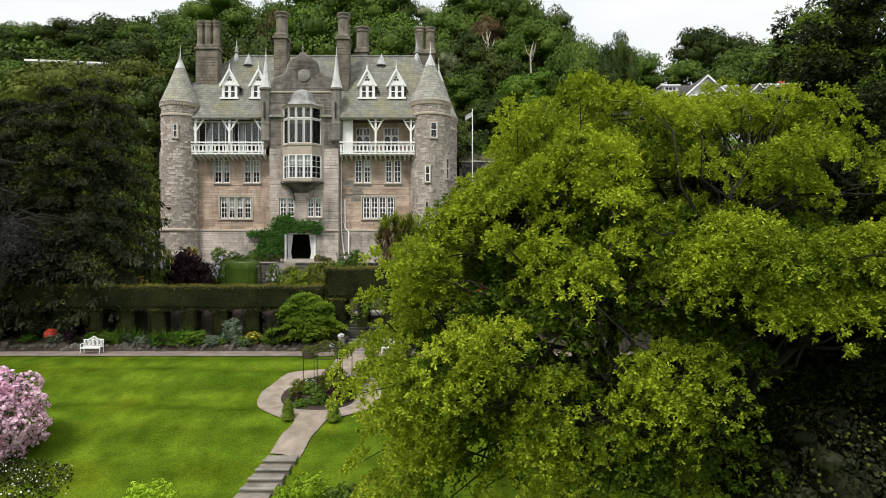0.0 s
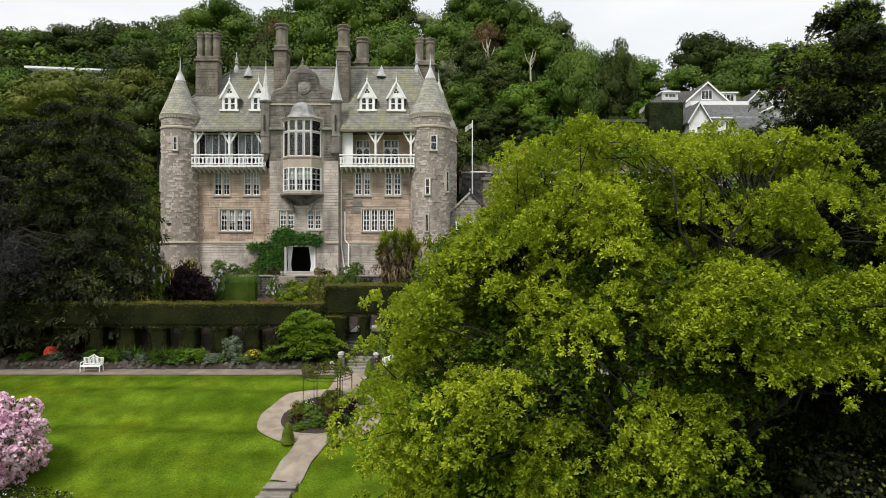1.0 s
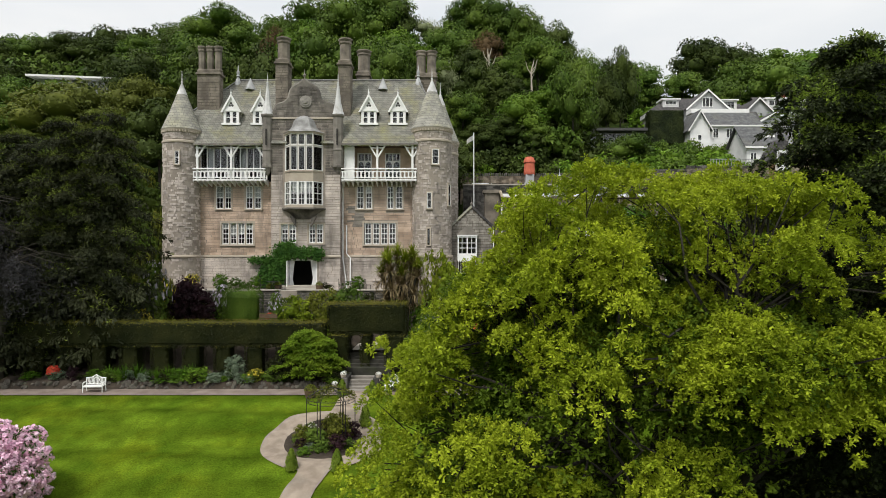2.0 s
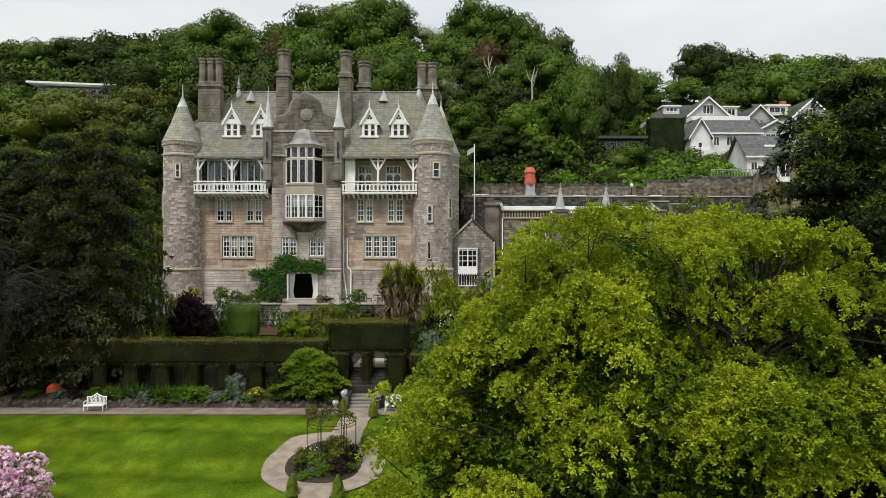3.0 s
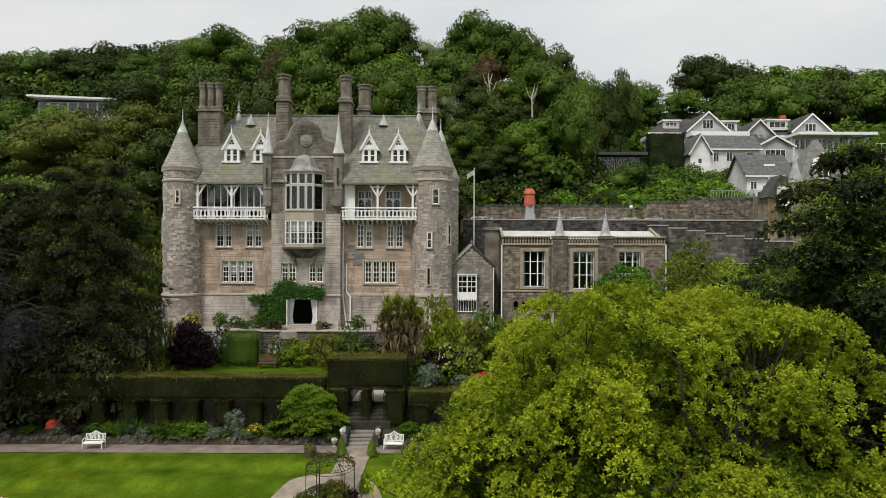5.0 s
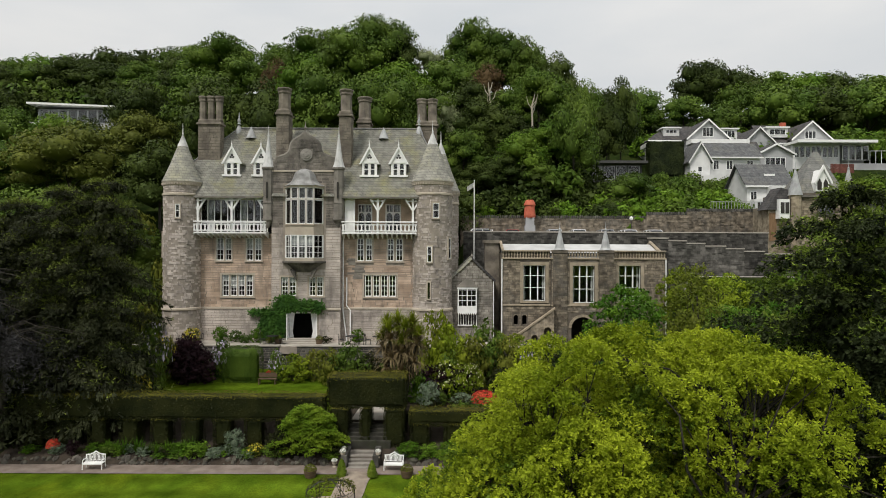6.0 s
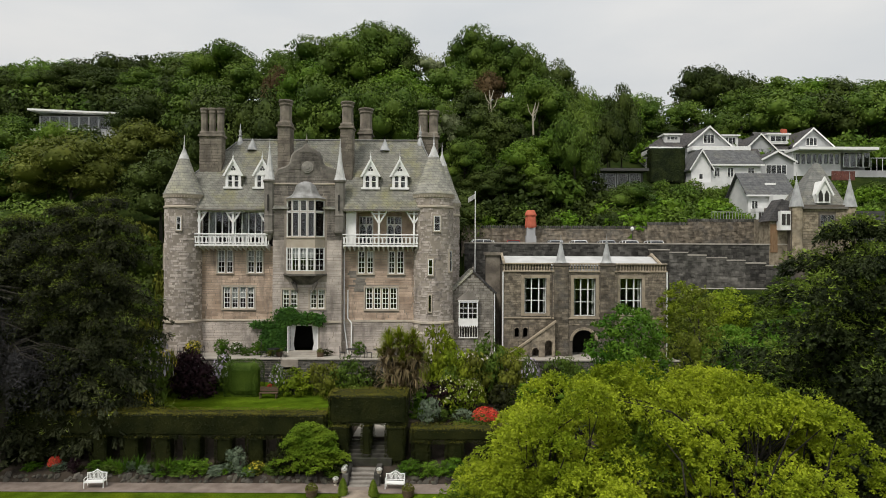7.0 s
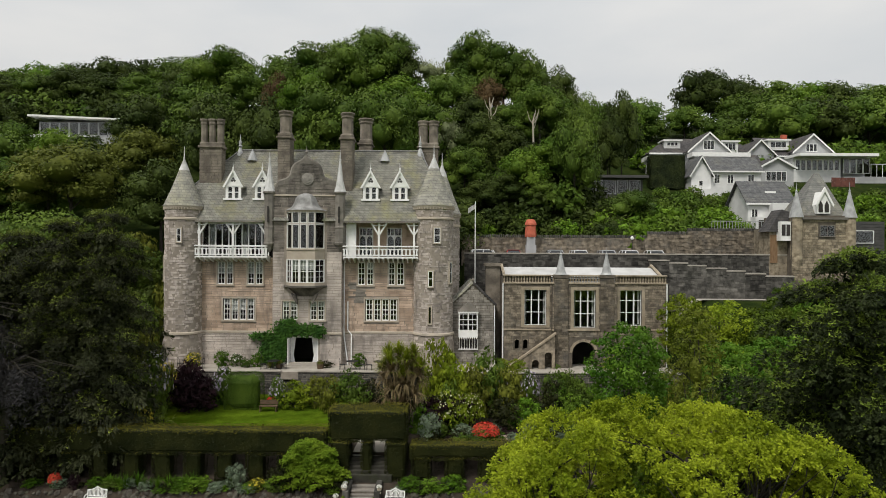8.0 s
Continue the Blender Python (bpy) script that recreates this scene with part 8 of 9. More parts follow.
        for i in range(n):
            x = x0 + (x1 - x0) * (i + 0.5) / n
            bm = bmesh.new()
            lathe(bm, x, yy + 0.06, [(0.07, 12.52), (0.045, 12.6), (0.075, 12.75), (0.045, 12.95), (0.07, 13.05)], 6)
            part("baluster", bm, BUFF, w)
        if not 11 < (x0 + x1) / 2 < 13:
            bm = bmesh.new()
            box(bm, x0, x1, yy + 0.14, yy + 0.3, 12.5, 13.06)
            part("parapet", bm, WING_STONE, w)
    for x in (10.05, 14.05):
        bm = bmesh.new()
        box(bm, x - 0.62, x + 0.62, y - 0.5, y - 0.3, 4.8, 12.9, 0.02)
        box(bm, x - 0.68, x + 0.68, y - 0.56, y + 0.1, 12.9, 13.2, 0.03)
        part("pier", bm, MORTAR_DARK, w)
        stonework("pier_stonework", courses(x - 0.62, x + 0.62, 4.8, 12.85, [], R_WING, (0.18, 0.28), (0.3, 0.7)), flat_at(y - 0.5), R_WING, WING_STONE, w)
        bm = bmesh.new()
        lathe(bm, x, y - 0.1, [(0.55, 13.2), (0.42, 13.4), (0.1, 14.9), (0.14, 15.0), (0.04, 15.1), (0.0, 15.75)], 8)
        part("obelisk", bm, LEAD, w, "grey lead-covered obelisk")
    bm = bmesh.new()
    box(bm, 5.1, 5.6, y + 0.6, 62.6, 4.8, 12.9)
    part("side_wall", bm, WING_STONE, w)
    bm = bmesh.new()
    box(bm, 18.8, 19.3, y + 0.6, 62.6, 4.8, 12.9)
    part("side_wall", bm, WING_STONE, w)
    bm = bmesh.new()
    box(bm, 5.6, 18.8, y + 0.6, 62.6, 12.45, 12.6)
    part("flat_roof", bm, LEAD, w)
    bm = bmesh.new()
    prism(bm, [(0, 0), (2.6, 0.8), (5.0, 0.0)], 5.3, 19.1)
    bmesh.ops.transform(bm, matrix=Matrix(((0, 1, 0, 0), (1, 0, 0, y + 0.9), (0, 0, 1, 12.95), (0, 0, 0, 1))), verts=bm.verts)
    part("roof_slope", bm, ROOF_PALE, w, "pale low-pitched sheet roof")
    for x in (5.2, 19.15):
        bm = bmesh.new()
        tube(bm, [(x, y + 0.8, 13.05), (x, y + 3.5, 13.95), (x, y + 6.0, 13.05)], 0.14, 6)
        part("verge_coping", bm, BUFF, w)
    # near-black floor and wall keep the wing's rooms dark
    bm = bmesh.new()
    box(bm, 5.6, 18.8, y + 0.7, 62.5, 8.1, 8.25)
    box(bm, 5.6, 18.8, 58.5, 58.7, 4.8, 12.4)
    part("inner_wall", bm, DARK, w)
    for x in (5.0, 19.35):
        bm = bmesh.new()
        tube(bm, [(x, y - 0.12, 12.4), (x, y - 0.12, 4.9)], 0.055, 8)
        part("drainpipe", bm, WHITE, w, "white painted drainpipe")
    # outside stair against the wing
    st = tagged(empty("stone_stairs"), "outside stone stair with sloping coping against the wing", "steps")
    bm = bmesh.new()
    x0, x1, za, zb = 5.45, 9.4, 5.1, 8.05
    def zt(x):
        return za + (zb - za) * (x - x0) / (x1 - x0)
    cuts = [(7.44, 8.03, 5.9), (8.53, 9.17, 6.55)]
    xs = [x0, 7.44, 8.03, 8.53, 9.17, x1]
    for a, b in zip(xs, xs[1:]):
        low = next((c[2] for c in cuts if abs(c[0] - a) < 0.01), 4.8)
        prism(bm, [(a, low), (b, low), (b, zt(b)), (a, zt(a))], 54.3, 54.7)
    part("flank_wall", bm, WING_STONE, st)
    for a, b, zt_ in cuts:
        bm = bmesh.new()
        spandrels(bm, a, b, zt_ - 0.3, zt_, 54.28, 54.68)
        part("arch_head", bm, BUFF, st)
    bm = bmesh.new()
    prism(bm, [(x0 - 0.2, za - 0.05), (x0 - 0.2, za + 0.1), (x1 + 0.1, zb + 0.2), (x1 + 0.1, zb + 0.05)], 54.22, 54.78)
    part("coping", bm, BUFF, st)
    for i in range(15):
        x = x0 + (x1 - x0) * i / 15
        bm = bmesh.new()
        box(bm, x, x + 0.3, 54.72, 55.36, zt(x) - 0.35, zt(x) - 0.1)
        part("step", bm, PAVING, st)


wing()


# ---- gabled annex between chateau and wing ----
def annex():
    a = tagged(empty("annex"), "small gabled stone annex with a white oriel window", "house")
    y, cx = 56.5, 2.42
    pts = [(0.55, 4.8), (4.3, 4.8), (4.3, 10.55), (cx, 12.3), (0.55, 10.55)]
    bm = bmesh.new()
    prism(bm, pts, y, 62.0)
    part("wall", bm, MORTAR_DARK, a)
    st = []
    for p, q, r, s in courses(0.56, 4.29, 4.8, 12.1, [(1.15, 2.85, 6.5, 9.9)], R_WING, (0.18, 0.28), (0.3, 0.7)):
        lim = 1.86 if s < 10.6 else 1.86 - (s - 10.55) * 1.07
        p, q = max(p, cx - lim), min(q, cx + lim)
        if q - p > 0.1:
            st.append((p, q, r, s))
    stonework("annex_stonework", st, flat_at(y), R_WING, ANNEX_STONE, a)
    for s in (-1, 1):
        bm = bmesh.new()
        prism(bm, [(cx, 12.3), (cx, 12.55), (cx + s * 2.15, 10.5), (cx + s * 2.1, 10.3)], y - 0.12, 62.1)
        part("roof_slope", bm, SLATE_DARK if s > 0 else SLATE, a)
    bm = bmesh.new()
    lathe(bm, cx, y - 0.05, [(0.1, 12.5), (0.14, 12.65), (0.03, 12.8), (0.0, 13.3)], 6)
    part("finial", bm, STONE_DARK, a)
    o = part("oriel", wbox(1.15, 2.85, y - 0.55, y, 7.6, 8.2), WHITE, a, "white timber oriel window")
    bm = bmesh.new()
    for x in (1.15, 1.95, 2.75):
        box(bm, x, x + 0.1, y - 0.55, y - 0.45, 8.2, 9.7)
    for x in (1.55, 2.4):
        box(bm, x - 0.02, x + 0.02, y - 0.53, y - 0.49, 8.2, 9.6)
    for z in (8.65, 9.1, 9.6):
        box(bm, 1.2, 2.85, y - 0.54, y - 0.47, z, z + 0.06)
    box(bm, 1.1, 2.9, y - 0.6, y, 9.7, 9.85)
    part("window_frame", bm, WHITE, o)
    part("pane", wbox(1.2, 2.8, y - 0.5, y - 0.49, 8.2, 9.65), GLASS, o)
    # unlit room put in as a dark sheet
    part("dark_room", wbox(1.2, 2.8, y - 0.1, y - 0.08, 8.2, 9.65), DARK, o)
    bm = bmesh.new()
    for i in range(9):
        x = 1.15 + 1.7 * i / 9
        prism(bm, [(x, 7.6), (x + 0.19, 7.6), (x + 0.095, 7.4)], y - 0.56, y - 0.5)
    part("valance", bm, WHITE, o)
    bm = bmesh.new()
    prism(bm, [(1.0, 9.85), (3.0, 9.85), (2.0, 10.7)], y - 0.62, y)
    part("oriel_roof", bm, STONE_DARK, o)
    # dark sheet as the unlit depth of the lower window
    win = part("lower_window", wbox(1.2, 2.85, y - 0.06, y - 0.03, 6.5, 7.35), DARK, a)
    bm = bmesh.new()
    for i in range(8):
        x = 1.2 + 1.62 * i / 7
        box(bm, x, x + 0.05, y - 0.12, y - 0.08, 6.5, 7.35)
    box(bm, 1.15, 2.9, y - 0.14, y - 0.06, 6.42, 6.5)
    part("window_bars", bm, WHITE, win)
    bm = bmesh.new()
    tube(bm, [(4.36, y - 0.1, 10.4), (4.36, y - 0.1, 4.9)], 0.05, 8)
    part("drainpipe", bm, WHITE, a, "white painted drainpipe")
    c = tagged(empty("chimney_pier", 4.4, 59.5, 4.9), "dark square stone chimney pier behind the annex", "chimney")
    part("shaft", wbox(-0.65, 0.65, -0.6, 0.6, 0, 8.9), CHIMNEY, c)
    part("cap", wbox(-0.8, 0.8, -0.75, 0.75, 8.9, 9.2), CHIMNEY, c)


annex()


# ---- retaining walls and car park ----
def stone_wall(name, x0, x1, z0, tops, y, label, mat=RUBBLE, thick=0.5, ch=(0.13, 0.32), ln=(0.18, 0.75), coping=True):
    """A rubble wall whose top steps along tops: (x, z) from left to right."""
    wl_ = tagged(empty(name), label, "wall", "", "structure")
    rng = random.Random(int(y * 10 + x0))
    xs = [*[t[0] for t in tops], x1]
    for (a, z), b in zip(tops, xs[1:]):
        part("wall_core", wbox(a, b, y, y + thick, z0, z - 0.02), MORTAR_DARK, wl_)
        stonework("wall_stonework", [(p - rng.uniform(0, 0.05), q + rng.uniform(0, 0.05), r - rng.uniform(0, 0.06), min(z, s + rng.uniform(0, 0.06))) for p, q, r, s in courses(a, b, z0, z, [], rng, ch, ln)], flat_at(y), rng, mat, wl_, "", (0.03, 0.1))
        if coping:
            part("coping", wbox(a - 0.05, b, y - 0.12, y + thick + 0.1, z, z + 0.12), PAVING, wl_)
    return wl_


stone_wall("wall_retaining", 1.9, 34.0, 4.6, [(1.9, 14.95)], 63.0, "tall grey rubble retaining wall below the car park")
stone_wall("wall_ramp", 20.0, 34.0, 9.5, [(20.0, 14.35), (21.8, 14.1), (23.6, 13.85), (25.4, 13.6), (27.4, 13.35), (29.2, 13.1), (31.2, 12.85)], 61.6, "stepped grey rubble ramp wall", RUBBLE, 0.6)
stone_wall("wall_boundary", 1.8, 35.5, 13.6, [(1.8, 16.75), (22.5, 17.2), (27.0, 17.6)], 70.4, "grey boundary wall with upright coping stones behind the cars", WING_STONE, 0.4, (0.14, 0.3), (0.2, 0.7), False)


def upright_coping():
    rng = random.Random(3)
    e = tagged(empty("wall_coping", 1.8, 70.3, 16.75), "row of upright coping stones on the boundary wall", "coping")
    bm = bmesh.new()
    box(bm, -0.07, 0.07, 0, 0.42, 0, 0.32, 0.02)
    first = part("coping_stone", bm, RUBBLE, e)
    me = first.data
    x = 0.1
    first.matrix_basis = pose(x, 0, 0)
    while x < 33.4:
        x += 0.24
        o = link_mesh("coping_stone", me, None, e)
        z = 0 if x < 20.7 else 0.45 if x < 25.2 else 0.85
        o.matrix_basis = pose(x, rng.uniform(-0.02, 0.02), z + rng.uniform(-0.06, 0.02), 0, rng.uniform(-6, 6), rng.uniform(-8, 8))


upright_coping()


def red_chimney():
    c = tagged(empty("chimney", 9.35, 69.4, 13.9), "square rendered chimney with a red clay top", "chimney")
    part("base", wbox(-0.55, 0.55, -0.5, 0.5, 0, 2.0), RENDER_GREY, c, "pale grey base")
    part("shaft", wbox(-0.45, 0.45, -0.45, 0.45, 2.0, 2.9), RENDER_GREY, c)
    bm = bmesh.new()
    lathe(bm, 0, 0, [(0.6, 2.85), (0.64, 3.1), (0.56, 4.1), (0.66, 4.2), (0.64, 4.35), (0.45, 4.75), (0.35, 4.8)], 8)
    part("red_top", bm, TERRACOTTA, c, "red clay octagonal chimney top")


red_chimney()

CAR_GLASS = material("dark_car_glass", (0.02, 0.022, 0.025), (0.03, 0.032, 0.035), 1.0, 0.08, 10, 0, 0, 0, 0, 0, None, 0.4, 0.5, 0, (1, 1, 1), 0.6)
RUBBER = material("black_tyre_rubber", (0.02, 0.02, 0.02), (0.03, 0.03, 0.03), 4.0, 0.85, 40, 0.2)
CHROME = material("alloy_metal", (0.5, 0.5, 0.52), (0.6, 0.6, 0.62), 4.0, 0.3, 40, 0.05, 0.005, 0.9)
CAR_WHITE = material("white_car_paint", (0.72, 0.73, 0.74), (0.78, 0.79, 0.8), 1.0, 0.25, 40, 0.0, 0, 0, 0, 0, None, 0.4, 0.5, 0, (1, 1, 1), 0.5)
CAR_SILVER = material("silver_car_paint", (0.45, 0.46, 0.48), (0.52, 0.53, 0.55), 1.0, 0.3, 40, 0.0, 0, 0.4)
CAR_RED = material("dark_red_car_paint", (0.22, 0.03, 0.03), (0.26, 0.04, 0.035), 1.0, 0.25, 40, 0.0, 0, 0, 0, 0, None, 0.4, 0.5, 0, (1, 1, 1), 0.5)


def car(x, y, z, rz, paint, words, size=1.0):
    c = tagged(empty("car", x, y, z, rz), words, "car", "parked cars")
    c.scale = (size,) * 3
    bm = bmesh.new()
    prism(bm, [(-2.05, 0.35), (2.05, 0.32), (2.1, 0.62), (1.95, 0.78), (1.0, 0.9), (-1.75, 0.95), (-2.1, 0.85)], -0.84, 0.84)
    bmesh.ops.bevel(bm, geom=bm.edges[:], offset=0.06, segments=2, affect="EDGES")
    part("body", bm, paint, c, "", True)
    bm = bmesh.new()
    v = [bm.verts.new(p) for p in ((1.05, -0.76, 0.88), (-1.8, -0.76, 0.92), (-1.8, 0.76, 0.92), (1.05, 0.76, 0.88), (0.3, -0.6, 1.4), (-1.35, -0.6, 1.42), (-1.35, 0.6, 1.42), (0.3, 0.6, 1.4))]
    for q in ((0, 1, 5, 4), (1, 2, 6, 5), (2, 3, 7, 6), (3, 0, 4, 7), (4, 5, 6, 7)):
        bm.faces.new([v[i] for i in q])
    part("window_glass", bm, CAR_GLASS, c)
    bm = bmesh.new()
    box(bm, -1.42, 0.34, -0.63, 0.63, 1.39, 1.47, 0.03)
    part("roof", bm, paint, c)
    for s in (-1, 1):
        for px_ in (0.99, -0.35, -1.75):
            bm = bmesh.new()
            tube(bm, [(px_, s * 0.77, 0.88), (px_ * 0.72 - 0.1, s * 0.61, 1.42)], 0.04, 5)
            part("pillar", bm, paint, c)
        for wx in (1.3, -1.3):
            bm = bmesh.new()
            lathe(bm, 0, 0, [(0.2, -0.1), (0.31, -0.1), (0.33, 0.0), (0.31, 0.1), (0.2, 0.1)], 18, False)
            wh = part("wheel", bm, RUBBER, c)
            wh.matrix_basis = pose(wx, s * 0.8, 0.33, 90, 0, 0)
            bm = bmesh.new()
            lathe(bm, 0, 0, [(0.21, -0.06), (0.21, 0.06)], 12)
            part("rim", bm, CHROME, wh)
        part("headlight", wbox(1.98, 2.08, s * 0.66 - 0.16, s * 0.66 + 0.16, 0.6, 0.74), CHROME, c)
        part("tail_light", wbox(-2.12, -2.05, s * 0.7 - 0.1, s * 0.7 + 0.1, 0.68, 0.86), TERRACOTTA, c)


for x, y, rz, p, wd in ((4.2, 65.6, 3, CAR_WHITE, "white saloon car parked behind the wall"), (11.6, 67.3, 88, CAR_SILVER, "silver hatchback parked nose to the wall"), (14.0, 67.2, 92, CAR_WHITE, "white hatchback parked nose to the wall"),
                        (17.0, 67.3, 90, CAR_SILVER, "silver hatchback parked nose to the wall"), (19.4, 67.4, 91, CAR_WHITE, "white hatchback parked nose to the wall"), (7.3, 68.2, 86, CAR_RED, "dark red car parked by the boundary wall"), (22.0, 67.2, 90, CAR_WHITE, "white hatchback parked nose to the wall")):
    car(x, y, 13.9, rz, p, wd)


def lamp_post():
    p = tagged(empty("street_lamp", 20.35, 68.9, 13.9), "black lamp post with a white globe", "street lamp")
    bm = bmesh.new()
    lathe(bm, 0, 0, [(0.12, 0), (0.12, 0.3), (0.05, 0.4), (0.04, 2.5), (0.1, 2.6)], 8)
    part("post", bm, IRON, p)
    bm = bmesh.new()
    lathe(bm, 0, 0, [(0.08, 2.6), (0.17, 2.7), (0.2, 2.83), (0.14, 2.97), (0.0, 3.04)], 12)
    part("globe", bm, WHITE, p, "white glass globe", True)


lamp_post()


def flagpole():
    f = tagged(empty("flagpole", 2.9, 62.4, 5.0), "white flagpole with a small limp flag", "flagpole")
    bm = bmesh.new()
    tube(bm, [(0, 0, 0), (0, 0, 15.0)], [0.08, 0.045], 8)
    part("pole", bm, WHITE, f)
    bm = bmesh.new()
    v = []
    for i in range(7):
        for j in range(4):
            v.append(bm.verts.new((-0.04 - 0.11 * i, 0.07 * math.sin(i * 1.4), 14.85 - 0.16 * j - 0.07 * i)))
    for i in range(6):
        for j in range(3):
            bm.faces.new((v[i * 4 + j], v[i * 4 + j + 1], v[i * 4 + j + 5], v[i * 4 + j + 4]))
    bmesh.ops.solidify(bm, geom=bm.faces[:], thickness=0.01)
    part("flag", bm, CLOTH, f, "small pale flag")
    bm = bmesh.new()
    lathe(bm, 0, 0, [(0.0, 14.98), (0.07, 15.05), (0.0, 15.12)], 8)
    part("ball", bm, WHITE, f)


flagpole()


# ---- houses on the hill ----
def front_window(parent, x, z, w, h, y, cols=2, mat=WHITE):
    bm = bmesh.new()
    f = 0.07
    rim = []
    for yy in (y - 0.06, y + 0.04):
        for k in (0, f):
            rim += [bm.verts.new(p) for p in ((x + k, yy, z + k), (x + w - k, yy, z + k), (x + w - k, yy, z + h - k), (x + k, yy, z + h - k))]
    for i in range(4):
        j = (i + 1) % 4
        for a, b in ((0, 4), (12, 8), (8, 0), (4, 12)):
            bm.faces.new((rim[a + i], rim[a + j], rim[b + j], rim[b + i]))
    o = part("window", bm, mat, parent)
    for i in range(1, cols):
        q = x + w * i / cols
        part("glazing_bar", wbox(q - 0.03, q + 0.03, y - 0.05, y - 0.012, z + f, z + h - f), mat, o)
    # dark sheet on the wall face for the unlit room
    part("dark_room", wbox(x + f, x + w - f, y - 0.01, y + 0.0, z + f, z + h - f), DARK, o)
    part("pane", wbox(x + f, x + w - f, y - 0.035, y - 0.03, z + f, z + h - f), GLASS, o)
    return o


def gable_house(label, x0, x1, y0, y1, z0, ze, zr, axis, wall_mat, roof_mat, windows=(), name="house", chimney=None, parent=None):
    """Walls and a pitched roof; axis y: the gable faces the garden, x: the ridge runs across."""
    h = parent or tagged(empty(name, (x0 + x1) / 2, (y0 + y1) / 2, z0), label, "house", "houses on the hill")
    inv = h.matrix_basis.inverted()
    made = []
    bm = bmesh.new()
    cx, cy = (x0 + x1) / 2, (y0 + y1) / 2
    if axis == "y":
        prism(bm, [(x0, z0), (x1, z0), (x1, ze), (cx, zr - 0.1), (x0, ze)], y0, y1)
    else:
        prism(bm, [(y0, z0), (y1, z0), (y1, ze), (cy, zr - 0.1), (y0, ze)], x0, x1)
        bmesh.ops.transform(bm, matrix=Matrix(((0, 1, 0, 0), (1, 0, 0, 0), (0, 0, 1, 0), (0, 0, 0, 1))), verts=bm.verts)
    made.append(part("wall", bm, wall_mat, h))
    ov, t = 0.35, 0.16
    for s in (-1, 1):
        bm = bmesh.new()
        if axis == "y":
            half = (x1 - x0) / 2 + ov
            drop = (zr - ze) * half / ((x1 - x0) / 2)
            prism(bm, [(cx, zr), (cx, zr + t), (cx + s * half, zr - drop + t), (cx + s * half, zr - drop)], y0 - ov, y1 + ov)
        else:
            half = (y1 - y0) / 2 + ov
            drop = (zr - ze) * half / ((y1 - y0) / 2)
            prism(bm, [(cy, zr), (cy, zr + t), (cy + s * half, zr - drop + t), (cy + s * half, zr - drop)], x0 - ov, x1 + ov)
            bmesh.ops.transform(bm, matrix=Matrix(((0, 1, 0, 0), (1, 0, 0, 0), (0, 0, 1, 0), (0, 0, 0, 1))), verts=bm.verts)
        made.append(part("roof_slope", bm, roof_mat, h))
        bm = bmesh.new()
        if axis == "y":
            prism(bm, [(cx, zr - 0.18), (cx, zr + 0.1), (cx + s * half, zr - drop + 0.1), (cx + s * half, zr - drop - 0.18)], y0 - ov - 0.06, y0 - ov)
            made.append(part("bargeboard", bm, WHITE, h))
        elif s < 0:
            box(bm, x0 - ov, x1 + ov, y0 - ov - 0.08, y0 - ov, zr - drop - 0.08, zr - drop + 0.12)
            made.append(part("gutter", bm, WHITE, h))
        else:
            bm.free()
    for x, z, w, hh, c in windows:
        made.append(front_window(h, x, z, w, hh, y0, c))
    if chimney:
        bm = bmesh.new()
        x, y, z = chimney
        box(bm, x - 0.4, x + 0.4, y - 0.3, y + 0.3, z - 1.5, z, 0.02)
        made.append(part("chimney", bm, TERRACOTTA if roof_mat is SLATE_DARK else CHIMNEY, h))
    for o in made:
        o.matrix_parent_inverse = inv
    return h


def flat_dormer(h, x0, x1, y0, y1, z0, z1):
    inv = h.matrix_basis.inverted()
    o = part("dormer", wbox(x0, x1, y0, y1, z0, z1), RENDER_WHITE, h)
    o.matrix_parent_inverse = inv
    r = part("dormer_roof", wbox(x0 - 0.25, x1 + 0.25, y0 - 0.25, y1, z1, z1 + 0.2), WHITE, h)
    r.matrix_parent_inverse = inv
    w = front_window(h, x0 + 0.35, z0 + 0.35, x1 - x0 - 0.7, z1 - z0 - 0.5, y0, 3)
    w.matrix_parent_inverse = inv


def own_part(h, name, bm, mat, label=""):
    o = part(name, bm, mat, h, label)
    o.matrix_parent_inverse = h.matrix_basis.inverted()
    return o


def hipped_wing(h, x0, x1, y0, y1, z0, ze, zr, xr):
    """A wing whose ridge runs from xr into the next roof, with a hipped end."""
    cy, o = (y0 + y1) / 2, 0.35
    own_part(h, "wall", wbox(x0, x1, y0, y1, z0, ze), RENDER_GREY)
    bm = bmesh.new()
    e = [bm.verts.new(p) for p in ((x0 - o, y0 - o, ze), (x1, y0 - o, ze), (x1, y1 + o, ze), (x0 - o, y1 + o, ze))]
    r = [bm.verts.new(p) for p in ((xr, cy, zr), (x1, cy, zr))]
    for q in ((e[0], e[1], r[1], r[0]), (e[1], e[2], r[1]), (e[2], e[3], r[0], r[1]), (e[3], e[0], r[0]), (e[3], e[2], e[1], e[0])):
        bm.faces.new(q)
    own_part(h, "roof_slope", bm, SLATE_DARK)
    own_part(h, "gutter", wbox(x0 - o, x1, y0 - o - 0.1, y0 - o, ze - 0.12, ze + 0.06), WHITE)
    front_window(h, x0 + 1.0, z0 + 2.5, 1.4, 1.2, y0, 2).matrix_parent_inverse = h.matrix_basis.inverted()


